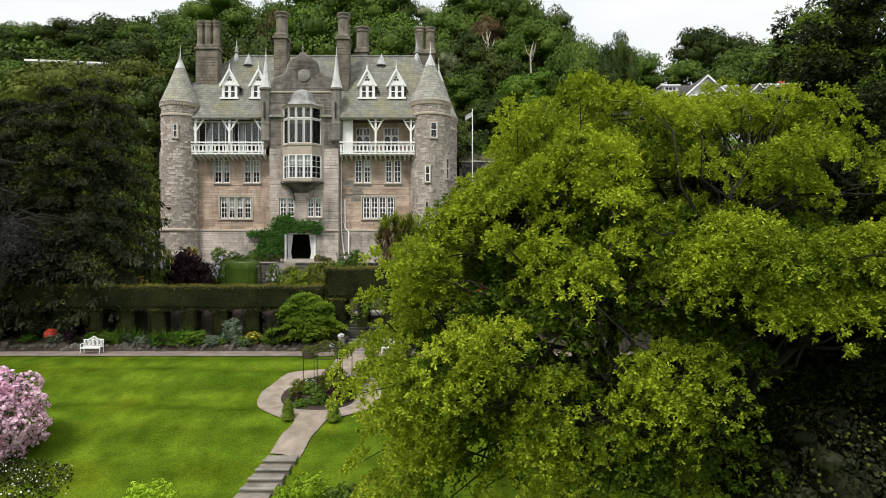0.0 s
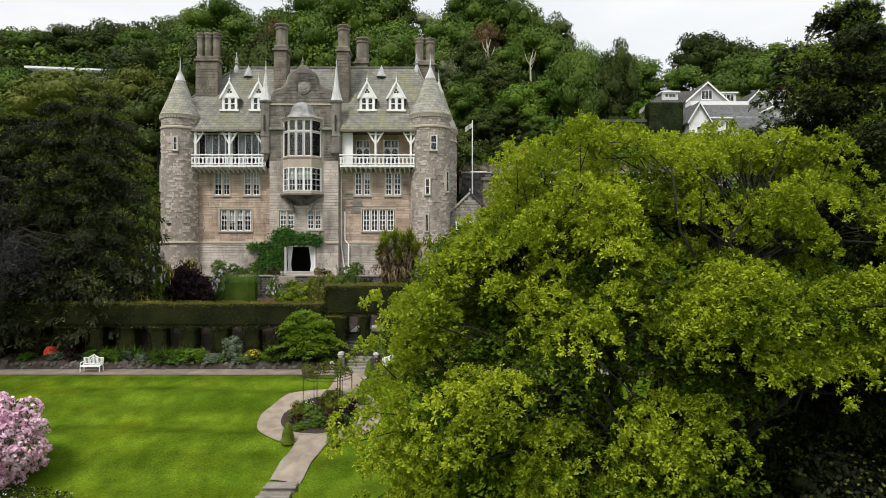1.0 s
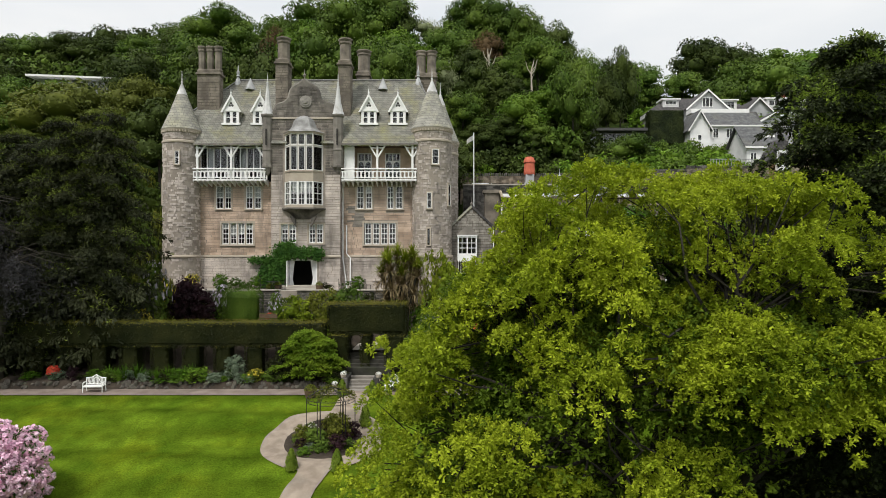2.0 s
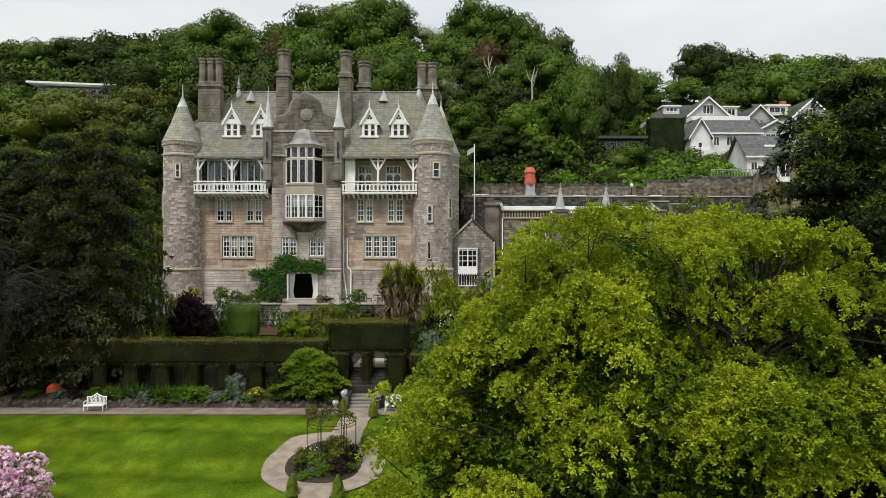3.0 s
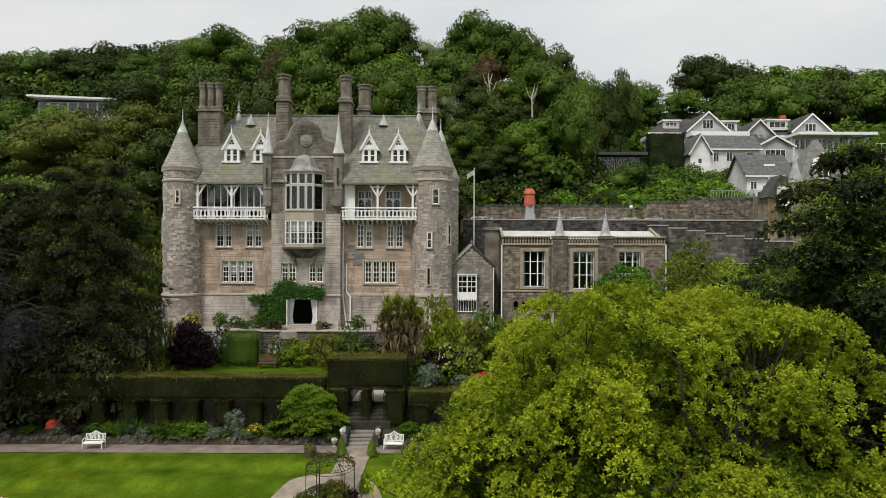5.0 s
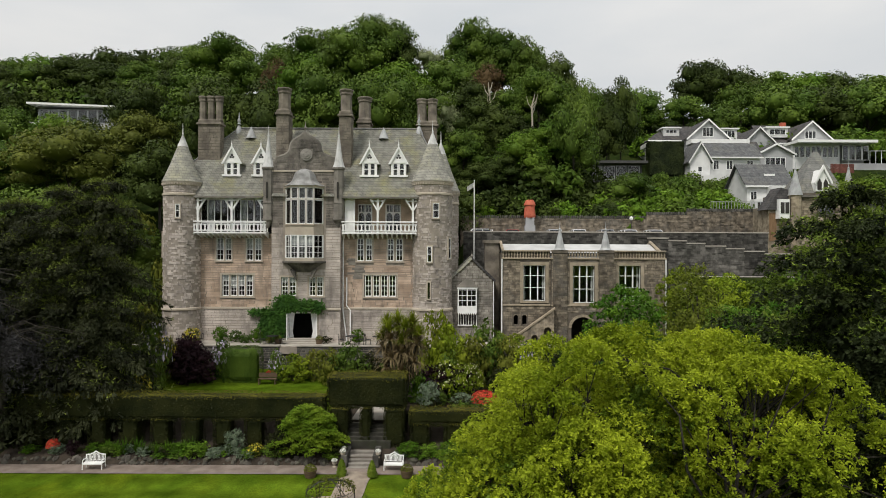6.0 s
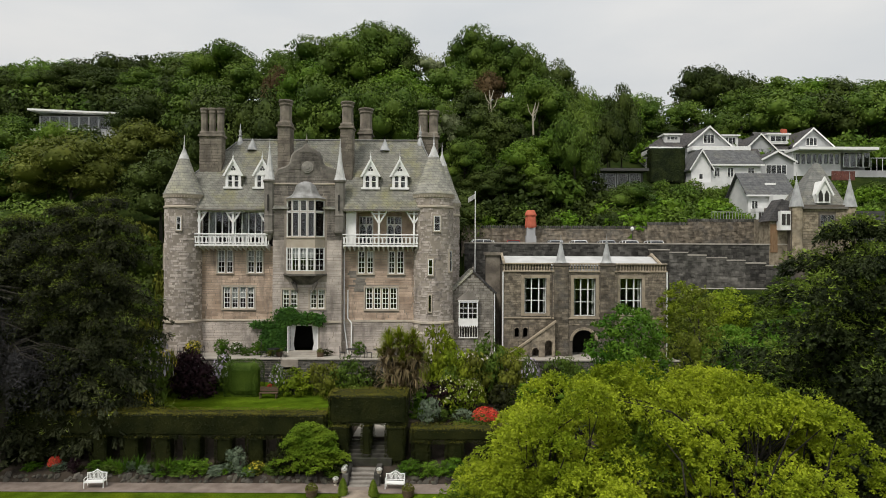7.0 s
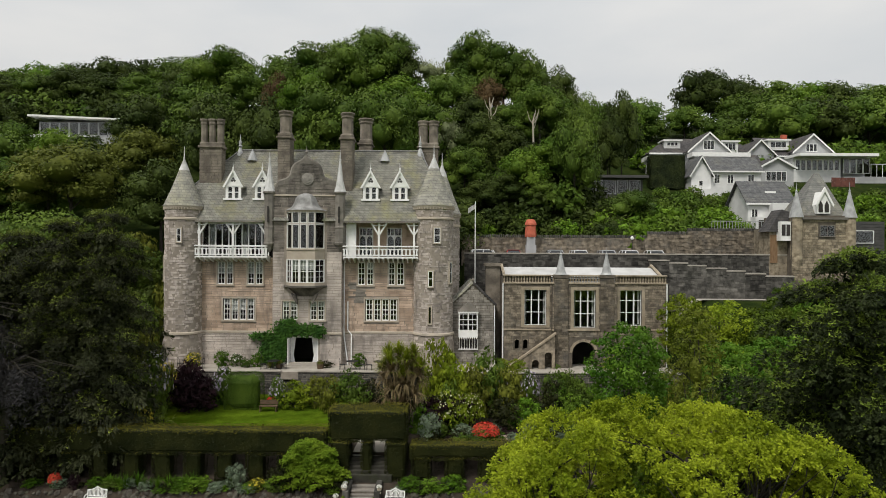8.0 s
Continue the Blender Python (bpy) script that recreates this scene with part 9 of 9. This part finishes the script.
def set_back(ob, k):
    """Moves a thing up the hill, away from the garden, and enlarges it to its true size."""
    e = Matrix.Translation((0, 0, 15.3))
    ob.matrix_basis = e @ Matrix.Scale(k, 4) @ e.inverted() @ ob.matrix_basis


FENCE_RED = material("red_brown_boards", (0.10, 0.04, 0.03), (0.17, 0.065, 0.05), 2.0, 0.8, 20.0, 0.3, 0.01)


def villas():
    a = gable_house("pale grey gabled villa with dark slate roof on the hillside", 35.9, 41.7, 93, 101, 24.0, 30.2, 32.8, "y", RENDER_GREY, SLATE_DARK, [(38.0, 30.3, 1.6, 1.4, 3), (36.6, 27.5, 4.4, 1.2, 6)])
    hipped_wing(a, 30.9, 38.8, 95, 101, 25.0, 30.0, 32.75, 34.4)
    gable_house("", 41.0, 46.0, 96, 102, 25.0, 29.6, 32.0, "x", RENDER_GREY, SLATE_DARK, (), parent=a)
    flat_dormer(a, 33.2, 35.6, 95.7, 98, 30.9, 32.0)
    flat_dormer(a, 42.2, 44.6, 96.2, 98.5, 30.4, 32.0)
    own_part(a, "flat_porch", wbox(35.6, 44.0, 91.0, 93, 29.0, 29.6), WHITE, "white flat porch roof")
    own_part(a, "porch_wall", wbox(36.6, 43.0, 91.8, 92.9, 25.0, 29.0), RENDER_WHITE)
    own_part(a, "flat_porch", wbox(29.5, 34.0, 92.5, 95, 28.6, 29.2), WHITE, "white flat porch roof")
    c = gable_house("long white cottage with a grey slate roof", 35.4, 43.2, 86.5, 91.0, 22.5, 26.5, 28.4, "x", RENDER_WHITE, SLATE_MID, [(36.8, 24.6, 0.8, 1.3, 2), (38.6, 24.6, 0.9, 1.3, 2), (41.4, 24.6, 0.9, 1.3, 2)], "cottage")
    gable_house("", 33.5, 36.2, 86.0, 90.5, 22.5, 26.0, 28.2, "y", RENDER_WHITE, SLATE_MID, [(34.5, 24.2, 0.6, 0.8, 1)], parent=c)
    own_part(c, "lean_to", wbox(33.2, 37.0, 84.6, 86, 21.5, 23.7), RENDER_WHITE)
    b = gable_house("pale grey double-gabled villa with a glazed veranda", 45.2, 49.5, 95, 101, 25.0, 30.0, 32.1, "y", RENDER_GREY, SLATE_DARK, ())
    gable_house("", 52.4, 58.0, 95, 102, 25.0, 30.5, 33.0, "y", RENDER_GREY, SLATE_DARK, [(54.2, 30.4, 1.7, 1.2, 3)], parent=b)
    gable_house("", 48.5, 53.5, 96, 102, 25.0, 30.1, 33.0, "x", RENDER_GREY, SLATE_DARK, (), parent=b, chimney=(53.0, 99, 33.6))
    flat_dormer(b, 49.0, 52.2, 96.0, 98.5, 30.8, 32.2)
    own_part(b, "veranda_roof", wbox(51.0, 62.5, 91.0, 95, 29.2, 29.6), WHITE, "white flat veranda roof")
    own_part(b, "veranda_wall", wbox(51.2, 58.2, 93.0, 94.9, 24.0, 29.2), RENDER_WHITE)
    for i in range(8):
        front_window(b, 51.5 + 0.82 * i, 27.3, 0.74, 1.6, 93.0, 1).matrix_parent_inverse = b.matrix_basis.inverted()
    own_part(b, "garden_wall", wbox(58.4, 66.0, 92.5, 92.9, 22.0, 26.4), RENDER_GREY, "pale rendered garden wall")
    for i in range(4):
        front_window(b, 58.5 + 0.98 * i, 26.9, 0.92, 2.2, 92.9, 1).matrix_parent_inverse = b.matrix_basis.inverted()
    own_part(b, "veranda_back", wbox(58.3, 62.4, 94.0, 94.2, 24.0, 29.2), RENDER_GREY)
    for i in range(5):
        own_part(b, "rail_post", wbox(62.4 + 0.85 * i, 62.46 + 0.85 * i, 92.6, 92.68, 26.4, 28.2), WHITE)
    own_part(b, "hand_rail", wbox(62.4, 66.0, 92.58, 92.7, 28.2, 28.28), WHITE)
    f = tagged(empty("board_fence", 62.5, 102.2, 25.0), "red-brown boarded fence below the veranda", "fence")
    for i in range(16):
        part("board", wbox(0.24 * i, 0.24 * i + 0.21, 0, 0.04, 0, 2.4), FENCE_RED, f)
    part("rail", wbox(0, 3.8, 0.04, 0.12, 1.9, 2.0), FENCE_RED, f)
    m = gable_house("timber-gabled house with dark slate roof", 44.0, 48.8, 88.5, 93.0, 23.0, 27.2, 28.5, "y", RENDER_GREY, SLATE_DARK, [(44.9, 25.2, 2.9, 1.4, 4)])
    gable_house("", 40.5, 45.0, 89.5, 94.0, 23.0, 26.8, 29.2, "x", RENDER_WHITE, SLATE_DARK, (), parent=m)
    w = gable_house("white cottage with steep grey slate roof", 35.9, 41.2, 75, 80, 15.5, 21.3, 23.8, "x", RENDER_WHITE, SLATE_MID, [(36.3, 19.2, 0.8, 1.2, 2)], "cottage")
    own_part(w, "rooflight", wbox(38.4, 39.7, 75.9, 76.0, 22.3, 22.6), WHITE)
    own_part(w, "white_wing", wbox(38.3, 40.4, 73.9, 75, 15.5, 21.0), RENDER_WHITE)
    own_part(w, "porch", wbox(36.2, 37.9, 73.8, 75, 17.2, 19.4), RENDER_WHITE)
    # dark sheet on the porch front, painted as a shaded opening
    own_part(w, "porch_opening", wbox(36.6, 37.6, 73.76, 73.8, 17.3, 19.0), DARK)
    g = tagged(empty("garden_fence", 30.0, 71.2, 17.6), "pale metal garden fence above the boundary wall", "fence")
    for i in range(24):
        part("fence_post", wbox(0.33 * i, 0.33 * i + 0.04, 0, 0.04, 0, 1.15), LEAD, g)
    part("fence_rail", wbox(0, 7.7, -0.02, 0.06, 1.1, 1.17), LEAD, g)
    # dark modern house among the trees
    d = tagged(empty("modern_house", 22, 84, 21.0), "low dark flat-roofed modern house among trees", "house", "houses on the hill")
    part("roof", wbox(-4.8, 4.9, -0.6, 5, 4.0, 4.35), TIMBER_DARK, d)
    part("wall", wbox(-4.4, 4.4, 0.5, 4.8, 0, 4.0), TIMBER_DARK, d)
    for i in range(5):
        front_window(d, -4.0 + 1.65 * i, 1.9, 1.5, 1.9, 0.5, 1, RENDER_GREY)
    # white-roofed villa on the left hill
    v = tagged(empty("villa", -59.3, 102, 33.0), "long modern villa with white flat roof and glazed walls", "house", "houses on the hill")
    bm = bmesh.new()
    prism(bm, [(-7.9, 3.42), (7.9, 2.85), (7.9, 3.12), (-7.9, 3.75)], -2.2, 5)
    part("roof", bm, WHITE, v, "white flat roof slab")
    part("wall", wbox(-6.8, 7.2, 0.2, 4.8, -1.0, 2.8), RENDER_GREY, v)
    for i in range(8):
        front_window(v, -6.6 + 1.7 * i, 0.5, 1.55, 2.25, 0.2, 1, RENDER_GREY)
    part("terrace_slab", wbox(-7.9, 4.0, -3.0, 0.2, -0.1, 0.25), RENDER_WHITE, v)
    part("basement", wbox(1.0, 6.0, -0.5, 0.2, -2.0, 0.2), RENDER_GREY, v)
    for h, k in ((a, 1.13), (b, 1.13), (c, 1.13), (m, 1.13), (d, 1.12), (w, 1.05)):
        set_back(h, k)
    v.scale = (0.93, 0.6, 0.95)


villas()


# ---- gate lodge ----
DOOR_BROWN = material("brown_stained_boards", (0.16, 0.095, 0.05), (0.24, 0.15, 0.085), 2.0, 0.7, 20.0, 0.3, 0.01, 0, 0, 0, None, 0.4, 0.5, 0, (8, 1, 1))
LODGE_STONE = material("buff_lodge_stone", (0.15, 0.122, 0.085), (0.36, 0.305, 0.22), 2.4, 0.9, 6.0, 1.0, 0.05, 0, 0.35, 0.0, (0.1, 0.09, 0.075), 0.6, 0.5)


def lodge():
    l = tagged(empty("lodge", 36.9, 64.5, 13.5), "stone gate lodge with steep slate roof and corner turrets", "house")

    def own(name, bm, mat, label="", smooth=False):
        o = part(name, bm, mat, l, label, smooth)
        o.matrix_parent_inverse = l.matrix_basis.inverted()
        return o
    rng = random.Random(44)
    own("wall", wbox(34.0, 39.8, 62.1, 67.5, 9.0, 18.9), MORTAR_DARK)
    o = stonework("lodge_stonework", courses(34.0, 39.8, 12.5, 18.7, [(36.6, 38.3, 16.7, 18.0)], rng, (0.2, 0.3), (0.3, 0.8)), flat_at(62.1), rng, LODGE_STONE, l)
    o.matrix_parent_inverse = l.matrix_basis.inverted()
    bm = bmesh.new()
    e = [bm.verts.new(p) for p in ((34.9, 62.4, 18.75), (39.7, 62.4, 18.75), (39.9, 67.6, 18.75), (35.4, 67.6, 18.75))]
    r = [bm.verts.new(p) for p in ((37.75, 64.8, 23.4), (38.25, 64.8, 23.4))]
    bm.faces.new((e[0], e[1], r[1], r[0]))
    bm.faces.new((e[1], e[2], r[1]))
    bm.faces.new((e[2], e[3], r[0], r[1]))
    bm.faces.new((e[3], e[0], r[0]))
    bm.faces.new(e[::-1])
    own("roof", bm, SLATE_GREY, "steep grey slate roof")
    own("eave_board", wbox(34.8, 39.6, 61.85, 62.1, 18.5, 18.72), STONE_DARK)
    for x, zt in ((34.55, 21.3), (39.8, 21.4)):
        bm = bmesh.new()
        lathe(bm, x, 62.3, [(0.3, 13.5), (0.56, 14.6), (0.56, 18.6), (0.64, 18.7)], 12)
        own("turret", bm, LODGE_STONE, "round stone corner turret")
        bm = bmesh.new()
        lathe(bm, x, 62.3, [(0.68, 18.7), (0.4, 19.8), (0.08, zt - 0.1), (0.11, zt), (0.04, zt + 0.1), (0.03, zt + 0.5), (0, zt + 0.9)], 12)
        own("cone_roof", bm, LEAD, "grey lead cone")
    # dormer
    bm = bmesh.new()
    prism(bm, [(36.55, 19.1), (37.85, 19.1), (37.85, 20.0), (37.2, 21.3), (36.55, 20.0)], 62.2, 64.2)
    own("dormer", bm, WHITE, "white gabled dormer window")
    for x in (36.68, 37.28):
        bm = bmesh.new()
        prism(bm, [(x, 19.25), (x + 0.4, 19.25), (x + 0.4, 19.95), (x + 0.2, 20.35), (x, 19.95)], 62.14, 62.2)
        own("dormer_pane", bm, DARK)
    bm = bmesh.new()
    for s in (-1, 1):
        prism(bm, [(37.2, 21.3), (37.2, 21.7), (37.2 + s * 0.92, 19.95), (37.2 + s * 0.82, 19.75)], 62.0, 62.2)
    own("bargeboard", bm, WHITE)
    front_window(l, 36.7, 16.8, 1.5, 1.15, 62.05, 2, STONE_DARK).matrix_parent_inverse = l.matrix_basis.inverted()
    # low side wing with bay window
    own("side_wing", wbox(32.2, 34.0, 62.9, 66, 12.0, 17.6), LODGE_STONE)
    bm = bmesh.new()
    prism(bm, [(31.9, 17.3), (34.2, 17.3), (34.0, 19.3), (33.3, 19.5)], 62.6, 64.6)
    own("side_roof", bm, SLATE_DARK)
    own("boarded_door", wbox(32.3, 33.0, 62.84, 62.9, 14.2, 17.0), DOOR_BROWN, "brown boarded door")
    own("bay_window", wbox(32.9, 33.9, 62.1, 62.9, 16.4, 18.3), WHITE, "white bay window")
    for x in (33.02, 33.48):
        own("bay_pane", wbox(x, x + 0.36, 62.06, 62.1, 16.9, 18.0), DARK)
    # boarded annex on posts
    own("boarded_annex", wbox(40.4, 44.0, 63.4, 67, 15.4, 18.4), TIMBER_DARK, "dark boarded annex")
    for i in range(10):
        own("board", wbox(40.4, 44.0, 63.36, 63.4, 15.45 + 0.3 * i, 15.69 + 0.3 * i), TIMBER_DARK)
    front_window(l, 40.6, 16.2, 2.3, 1.3, 63.34, 1).matrix_parent_inverse = l.matrix_basis.inverted()
    for x in (40.9, 43.5):
        own("post", wbox(x, x + 0.25, 63.6, 63.85, 11.0, 15.4), TIMBER_DARK)


lodge()


# ---- garden furniture ----
def bench():
    b = empty("garden_bench")
    W = 0.7
    for i in range(6):
        part("seat_slat", wbox(-W, W, -0.28 + 0.085 * i, -0.21 + 0.085 * i, 0.42, 0.45), WHITE, b)
    for sx in (-1, 1):
        for y, top in ((-0.27, 0.66), (0.24, 0.92)):
            bm = bmesh.new()
            tube(bm, [(sx * (W - 0.03), y - 0.03 * (1 if y < 0 else -2), 0.0), (sx * (W - 0.03), y, 0.42), (sx * (W - 0.03), y + (0.06 if y > 0 else 0), top)], [0.035, 0.03, 0.03], 8)
            part("leg", bm, WHITE, b)
        bm = bmesh.new()
        tube(bm, [(sx * (W - 0.03), -0.3, 0.64), (sx * (W - 0.03), -0.05, 0.69), (sx * (W - 0.03), 0.27, 0.66)], 0.032, 8)
        part("arm", bm, WHITE, b)
    bm = bmesh.new()
    tube(bm, [(-W, 0.29, 0.92), (-W * 0.55, 0.3, 0.94), (-W * 0.3, 0.3, 1.02), (0, 0.3, 1.16), (W * 0.3, 0.3, 1.02), (W * 0.55, 0.3, 0.94), (W, 0.29, 0.92)], 0.035, 8)
    part("top_rail", bm, WHITE, b, "peaked white back rail")
    bm = bmesh.new()
    tube(bm, [(-W, 0.25, 0.52), (W, 0.25, 0.52)], 0.025, 6)
    part("lower_rail", bm, WHITE, b)
    n = 15
    for i in range(n):
        x = -W + 2 * W * (i + 0.5) / n
        t = max(0.0, 1 - abs(x) / (W * 0.55))
        bm = bmesh.new()
        tube(bm, [(x, 0.25, 0.5), (x * 0.97, 0.29, 0.93 + 0.22 * t)], 0.024, 5)
        part("back_slat", bm, WHITE, b)
    bm = bmesh.new()
    tube(bm, [(-0.3, 0.29, 0.62), (-0.18, 0.3, 0.86), (0, 0.3, 0.98), (0.18, 0.3, 0.86), (0.3, 0.29, 0.62)], 0.03, 6)
    part("back_arch", bm, WHITE, b)
    part("front_rail", wbox(-W, W, -0.3, -0.27, 0.36, 0.43), WHITE, b)
    return b


bn = bench()
for x, y, rz in ((-20.7, 37.3, 4), (-3.03, 37.35, -3)):
    o = put(bn, x, y, 0.17, 0.82, rz, "white painted garden bench with a peaked slatted back", "bench", "white garden benches")
drop_template(bn)


def urn(x, y, z, s, words="pale stone urn planted with white flowers"):
    u = tagged(empty("garden_urn", x, y, z), words, "urn", "garden urns")
    u.scale = (s,) * 3
    bm = bmesh.new()
    lathe(bm, 0, 0, [(0.2, 0), (0.2, 0.08), (0.1, 0.14), (0.09, 0.22), (0.22, 0.32), (0.27, 0.46), (0.24, 0.58), (0.32, 0.64), (0.3, 0.66), (0.22, 0.6)], 16)
    part("vase", bm, DRESSED, u, "pale carved stone vase", True)
    rng = np.random.default_rng(int(abs(x * 100)))
    d = rng.normal(0, 1, (160, 3))
    d /= np.linalg.norm(d, axis=1)[:, None]
    d[:, 2] = np.abs(d[:, 2])
    v, f = leaf_quads(d * (0.3, 0.3, 0.26) + (0, 0, 0.62), d, 0.12, rng, 0.4, 0.8)
    part_ = link_mesh("flower_clump", fast_mesh("flower_clump", v, f), L_WHITE, u)
    part_["kind"] = "stuff"
    v, f = leaf_quads(d[:110] * (0.27, 0.27, 0.2) + (0, 0, 0.6), d[:110], 0.14, rng, 0.4, 0.6)
    link_mesh("leaves", fast_mesh("leaves", v, f), L_IVY, u)


for x, y, z, s in ((-6.1, 37.75, 0.72, 0.6), (-6.15, 38.5, 0.72, 0.5), (-4.0, 37.75, 0.72, 0.58), (-6.6, 37.75, 0.15, 0.6)):
    urn(x, y, z, s)


def planter(x, y, z, r, words):
    p = tagged(empty("planter", x, y, z), words, "planter")
    bm = bmesh.new()
    lathe(bm, 0, 0, [(r * 0.85, 0), (r, 0.32), (r * 1.04, 0.34), (r * 1.04, 0.4), (r * 0.9, 0.4), (r * 0.88, 0.3)], 18)
    part("tub", bm, WOOD, p)
    rng = np.random.default_rng(7)
    d = rng.normal(0, 1, (260, 3))
    d /= np.linalg.norm(d, axis=1)[:, None]
    d[:, 2] = np.abs(d[:, 2])
    v, f = leaf_quads(d * (r, r, 0.35) + (0, 0, 0.36), d, 0.11, rng, 0.5, 0.5)
    link_mesh("plant", fast_mesh("plant", v, f), L_OLIVE, p)


planter(-7.75, 36.35, 0.07, 0.36, "half-barrel planter with low green plants")
planter(-2.2, 36.4, 0.07, 0.36, "half-barrel planter with low green plants")
for x in (-14.2, -10.7):
    planter(x, 54.0, 5.1, 0.3, "small tub with plants by the garden door")


def arbor():
    a = tagged(empty("rose_arbor", -5.75, 31.6, -0.95), "round black iron rose arbor overgrown with climbers", "arbor")
    R = 1.2
    for i in range(6):
        t = 2 * math.pi * i / 6 + 0.2
        bm = bmesh.new()
        for k in (-0.07, 0.07):
            q = t + k
            tube(bm, [(R * math.cos(q), R * math.sin(q), -0.1), (R * math.cos(q), R * math.sin(q), 2.1), (R * 0.55 * math.cos(q), R * 0.55 * math.sin(q), 2.45), (0, 0, 2.6)], 0.018, 5)
        part("post", bm, IRON, a)
    for z, r in ((2.1, R), (1.95, R), (2.42, 0.65)):
        bm = bmesh.new()
        tube(bm, [(r * math.cos(t), r * math.sin(t), z) for t in np.linspace(0, 2 * math.pi, 25)], 0.016, 5)
        part("hoop", bm, IRON, a)
    rng = np.random.default_rng(19)
    n = 1300
    t, r = rng.uniform(0, 2 * math.pi, n), R * np.sqrt(rng.uniform(0, 1, n)) * 1.05
    p = np.stack([r * np.cos(t), r * np.sin(t), 2.6 - 0.45 * (r / R) ** 2 + rng.normal(0, 0.07, n)], 1)
    p = p[(np.sin(3 * t + 1) + rng.normal(0, 0.6, n)) > -0.5]
    v, f = leaf_quads(p, np.tile((0, 0, 1.0), (len(p), 1)), 0.11, rng, 0.7, 0.6)
    link_mesh("climber", fast_mesh("climber", v, f), L_OLIVE, a, "grey-green leafy climber")


arbor()


def terrace_set(x, y):
    t = tagged(empty("garden_table", x, y, 5.1), "small dark metal terrace table", "table", "terrace tables")
    bm = bmesh.new()
    lathe(bm, 0, 0, [(0.5, 0.7), (0.52, 0.72), (0.5, 0.74)], 18)
    part("tabletop", bm, IRON, t)
    for k in range(3):
        a = k * 2.094
        bm = bmesh.new()
        tube(bm, [(0.4 * math.cos(a), 0.4 * math.sin(a), 0), (0.08 * math.cos(a), 0.08 * math.sin(a), 0.4), (0.25 * math.cos(a), 0.25 * math.sin(a), 0.7)], 0.02, 5)
        part("leg", bm, IRON, t)
    for s in (-1, 1):
        c = tagged(empty("garden_chair", x + s * 0.85, y, 5.1, 90 * s), "dark metal terrace chair", "chair", "terrace chairs")
        part("seat", wbox(-0.22, 0.22, -0.22, 0.22, 0.43, 0.46), IRON, c)
        bm = bmesh.new()
        tube(bm, [(-0.2, -0.2, 0.45), (-0.19, -0.25, 0.85), (0, -0.27, 0.95), (0.19, -0.25, 0.85), (0.2, -0.2, 0.45)], 0.018, 5)
        part("backrest", bm, IRON, c)
        for px_, py_ in ((-0.2, -0.2), (0.2, -0.2), (-0.2, 0.2), (0.2, 0.2)):
            bm = bmesh.new()
            tube(bm, [(px_, py_, 0), (px_, py_, 0.44)], 0.016, 5)
            part("leg", bm, IRON, c)


for x, y in ((-14.6, 53.6), (-7.9, 53.6), (-21.6, 53.6), (-5.6, 53.5)):
    terrace_set(x, y)


def terrace_steps():
    s = tagged(empty("stone_stairs", -12.9, 52.2, 2.85), "stone steps from the upper lawn to the terrace", "steps")
    # shade-dark stone here too, for the dim recess below the terrace
    for i in range(12):
        part("step", wbox(-0.68, 0.68, -0.26 * (8 - i), -0.26 * (7 - i) + 0.05, -0.4, 0.186 * (i + 1)), STEP_SHADED, s)
    b = tagged(empty("wooden_bench", -13.7, 48.9, 2.72), "brown wooden bench on the upper lawn", "bench")
    part("seat", wbox(-0.7, 0.7, -0.2, 0.2, 0.4, 0.45), WOOD, b)
    part("backrest", wbox(-0.7, 0.7, 0.18, 0.22, 0.5, 0.85), WOOD, b)
    for sx in (-0.62, 0.62):
        for sy in (-0.17, 0.17):
            part("leg", wbox(sx - 0.03, sx + 0.03, sy - 0.03, sy + 0.03, -0.1, 0.4), WOOD, b)


terrace_steps()


hedge("garden_hedge", [(32.3, 37.6, 99.0, 101.5, 25.2, 30.4)], 7, "dark clipped hedge beside the white cottage", L_FIR, L_FIR, 0.3)


# ---- wall stones as single pieces ----
R_LAST = random.Random(99)
for st, y, mat in loose:
    loose_stones(st, y, R_LAST, mat, house, house.matrix_basis.inverted())
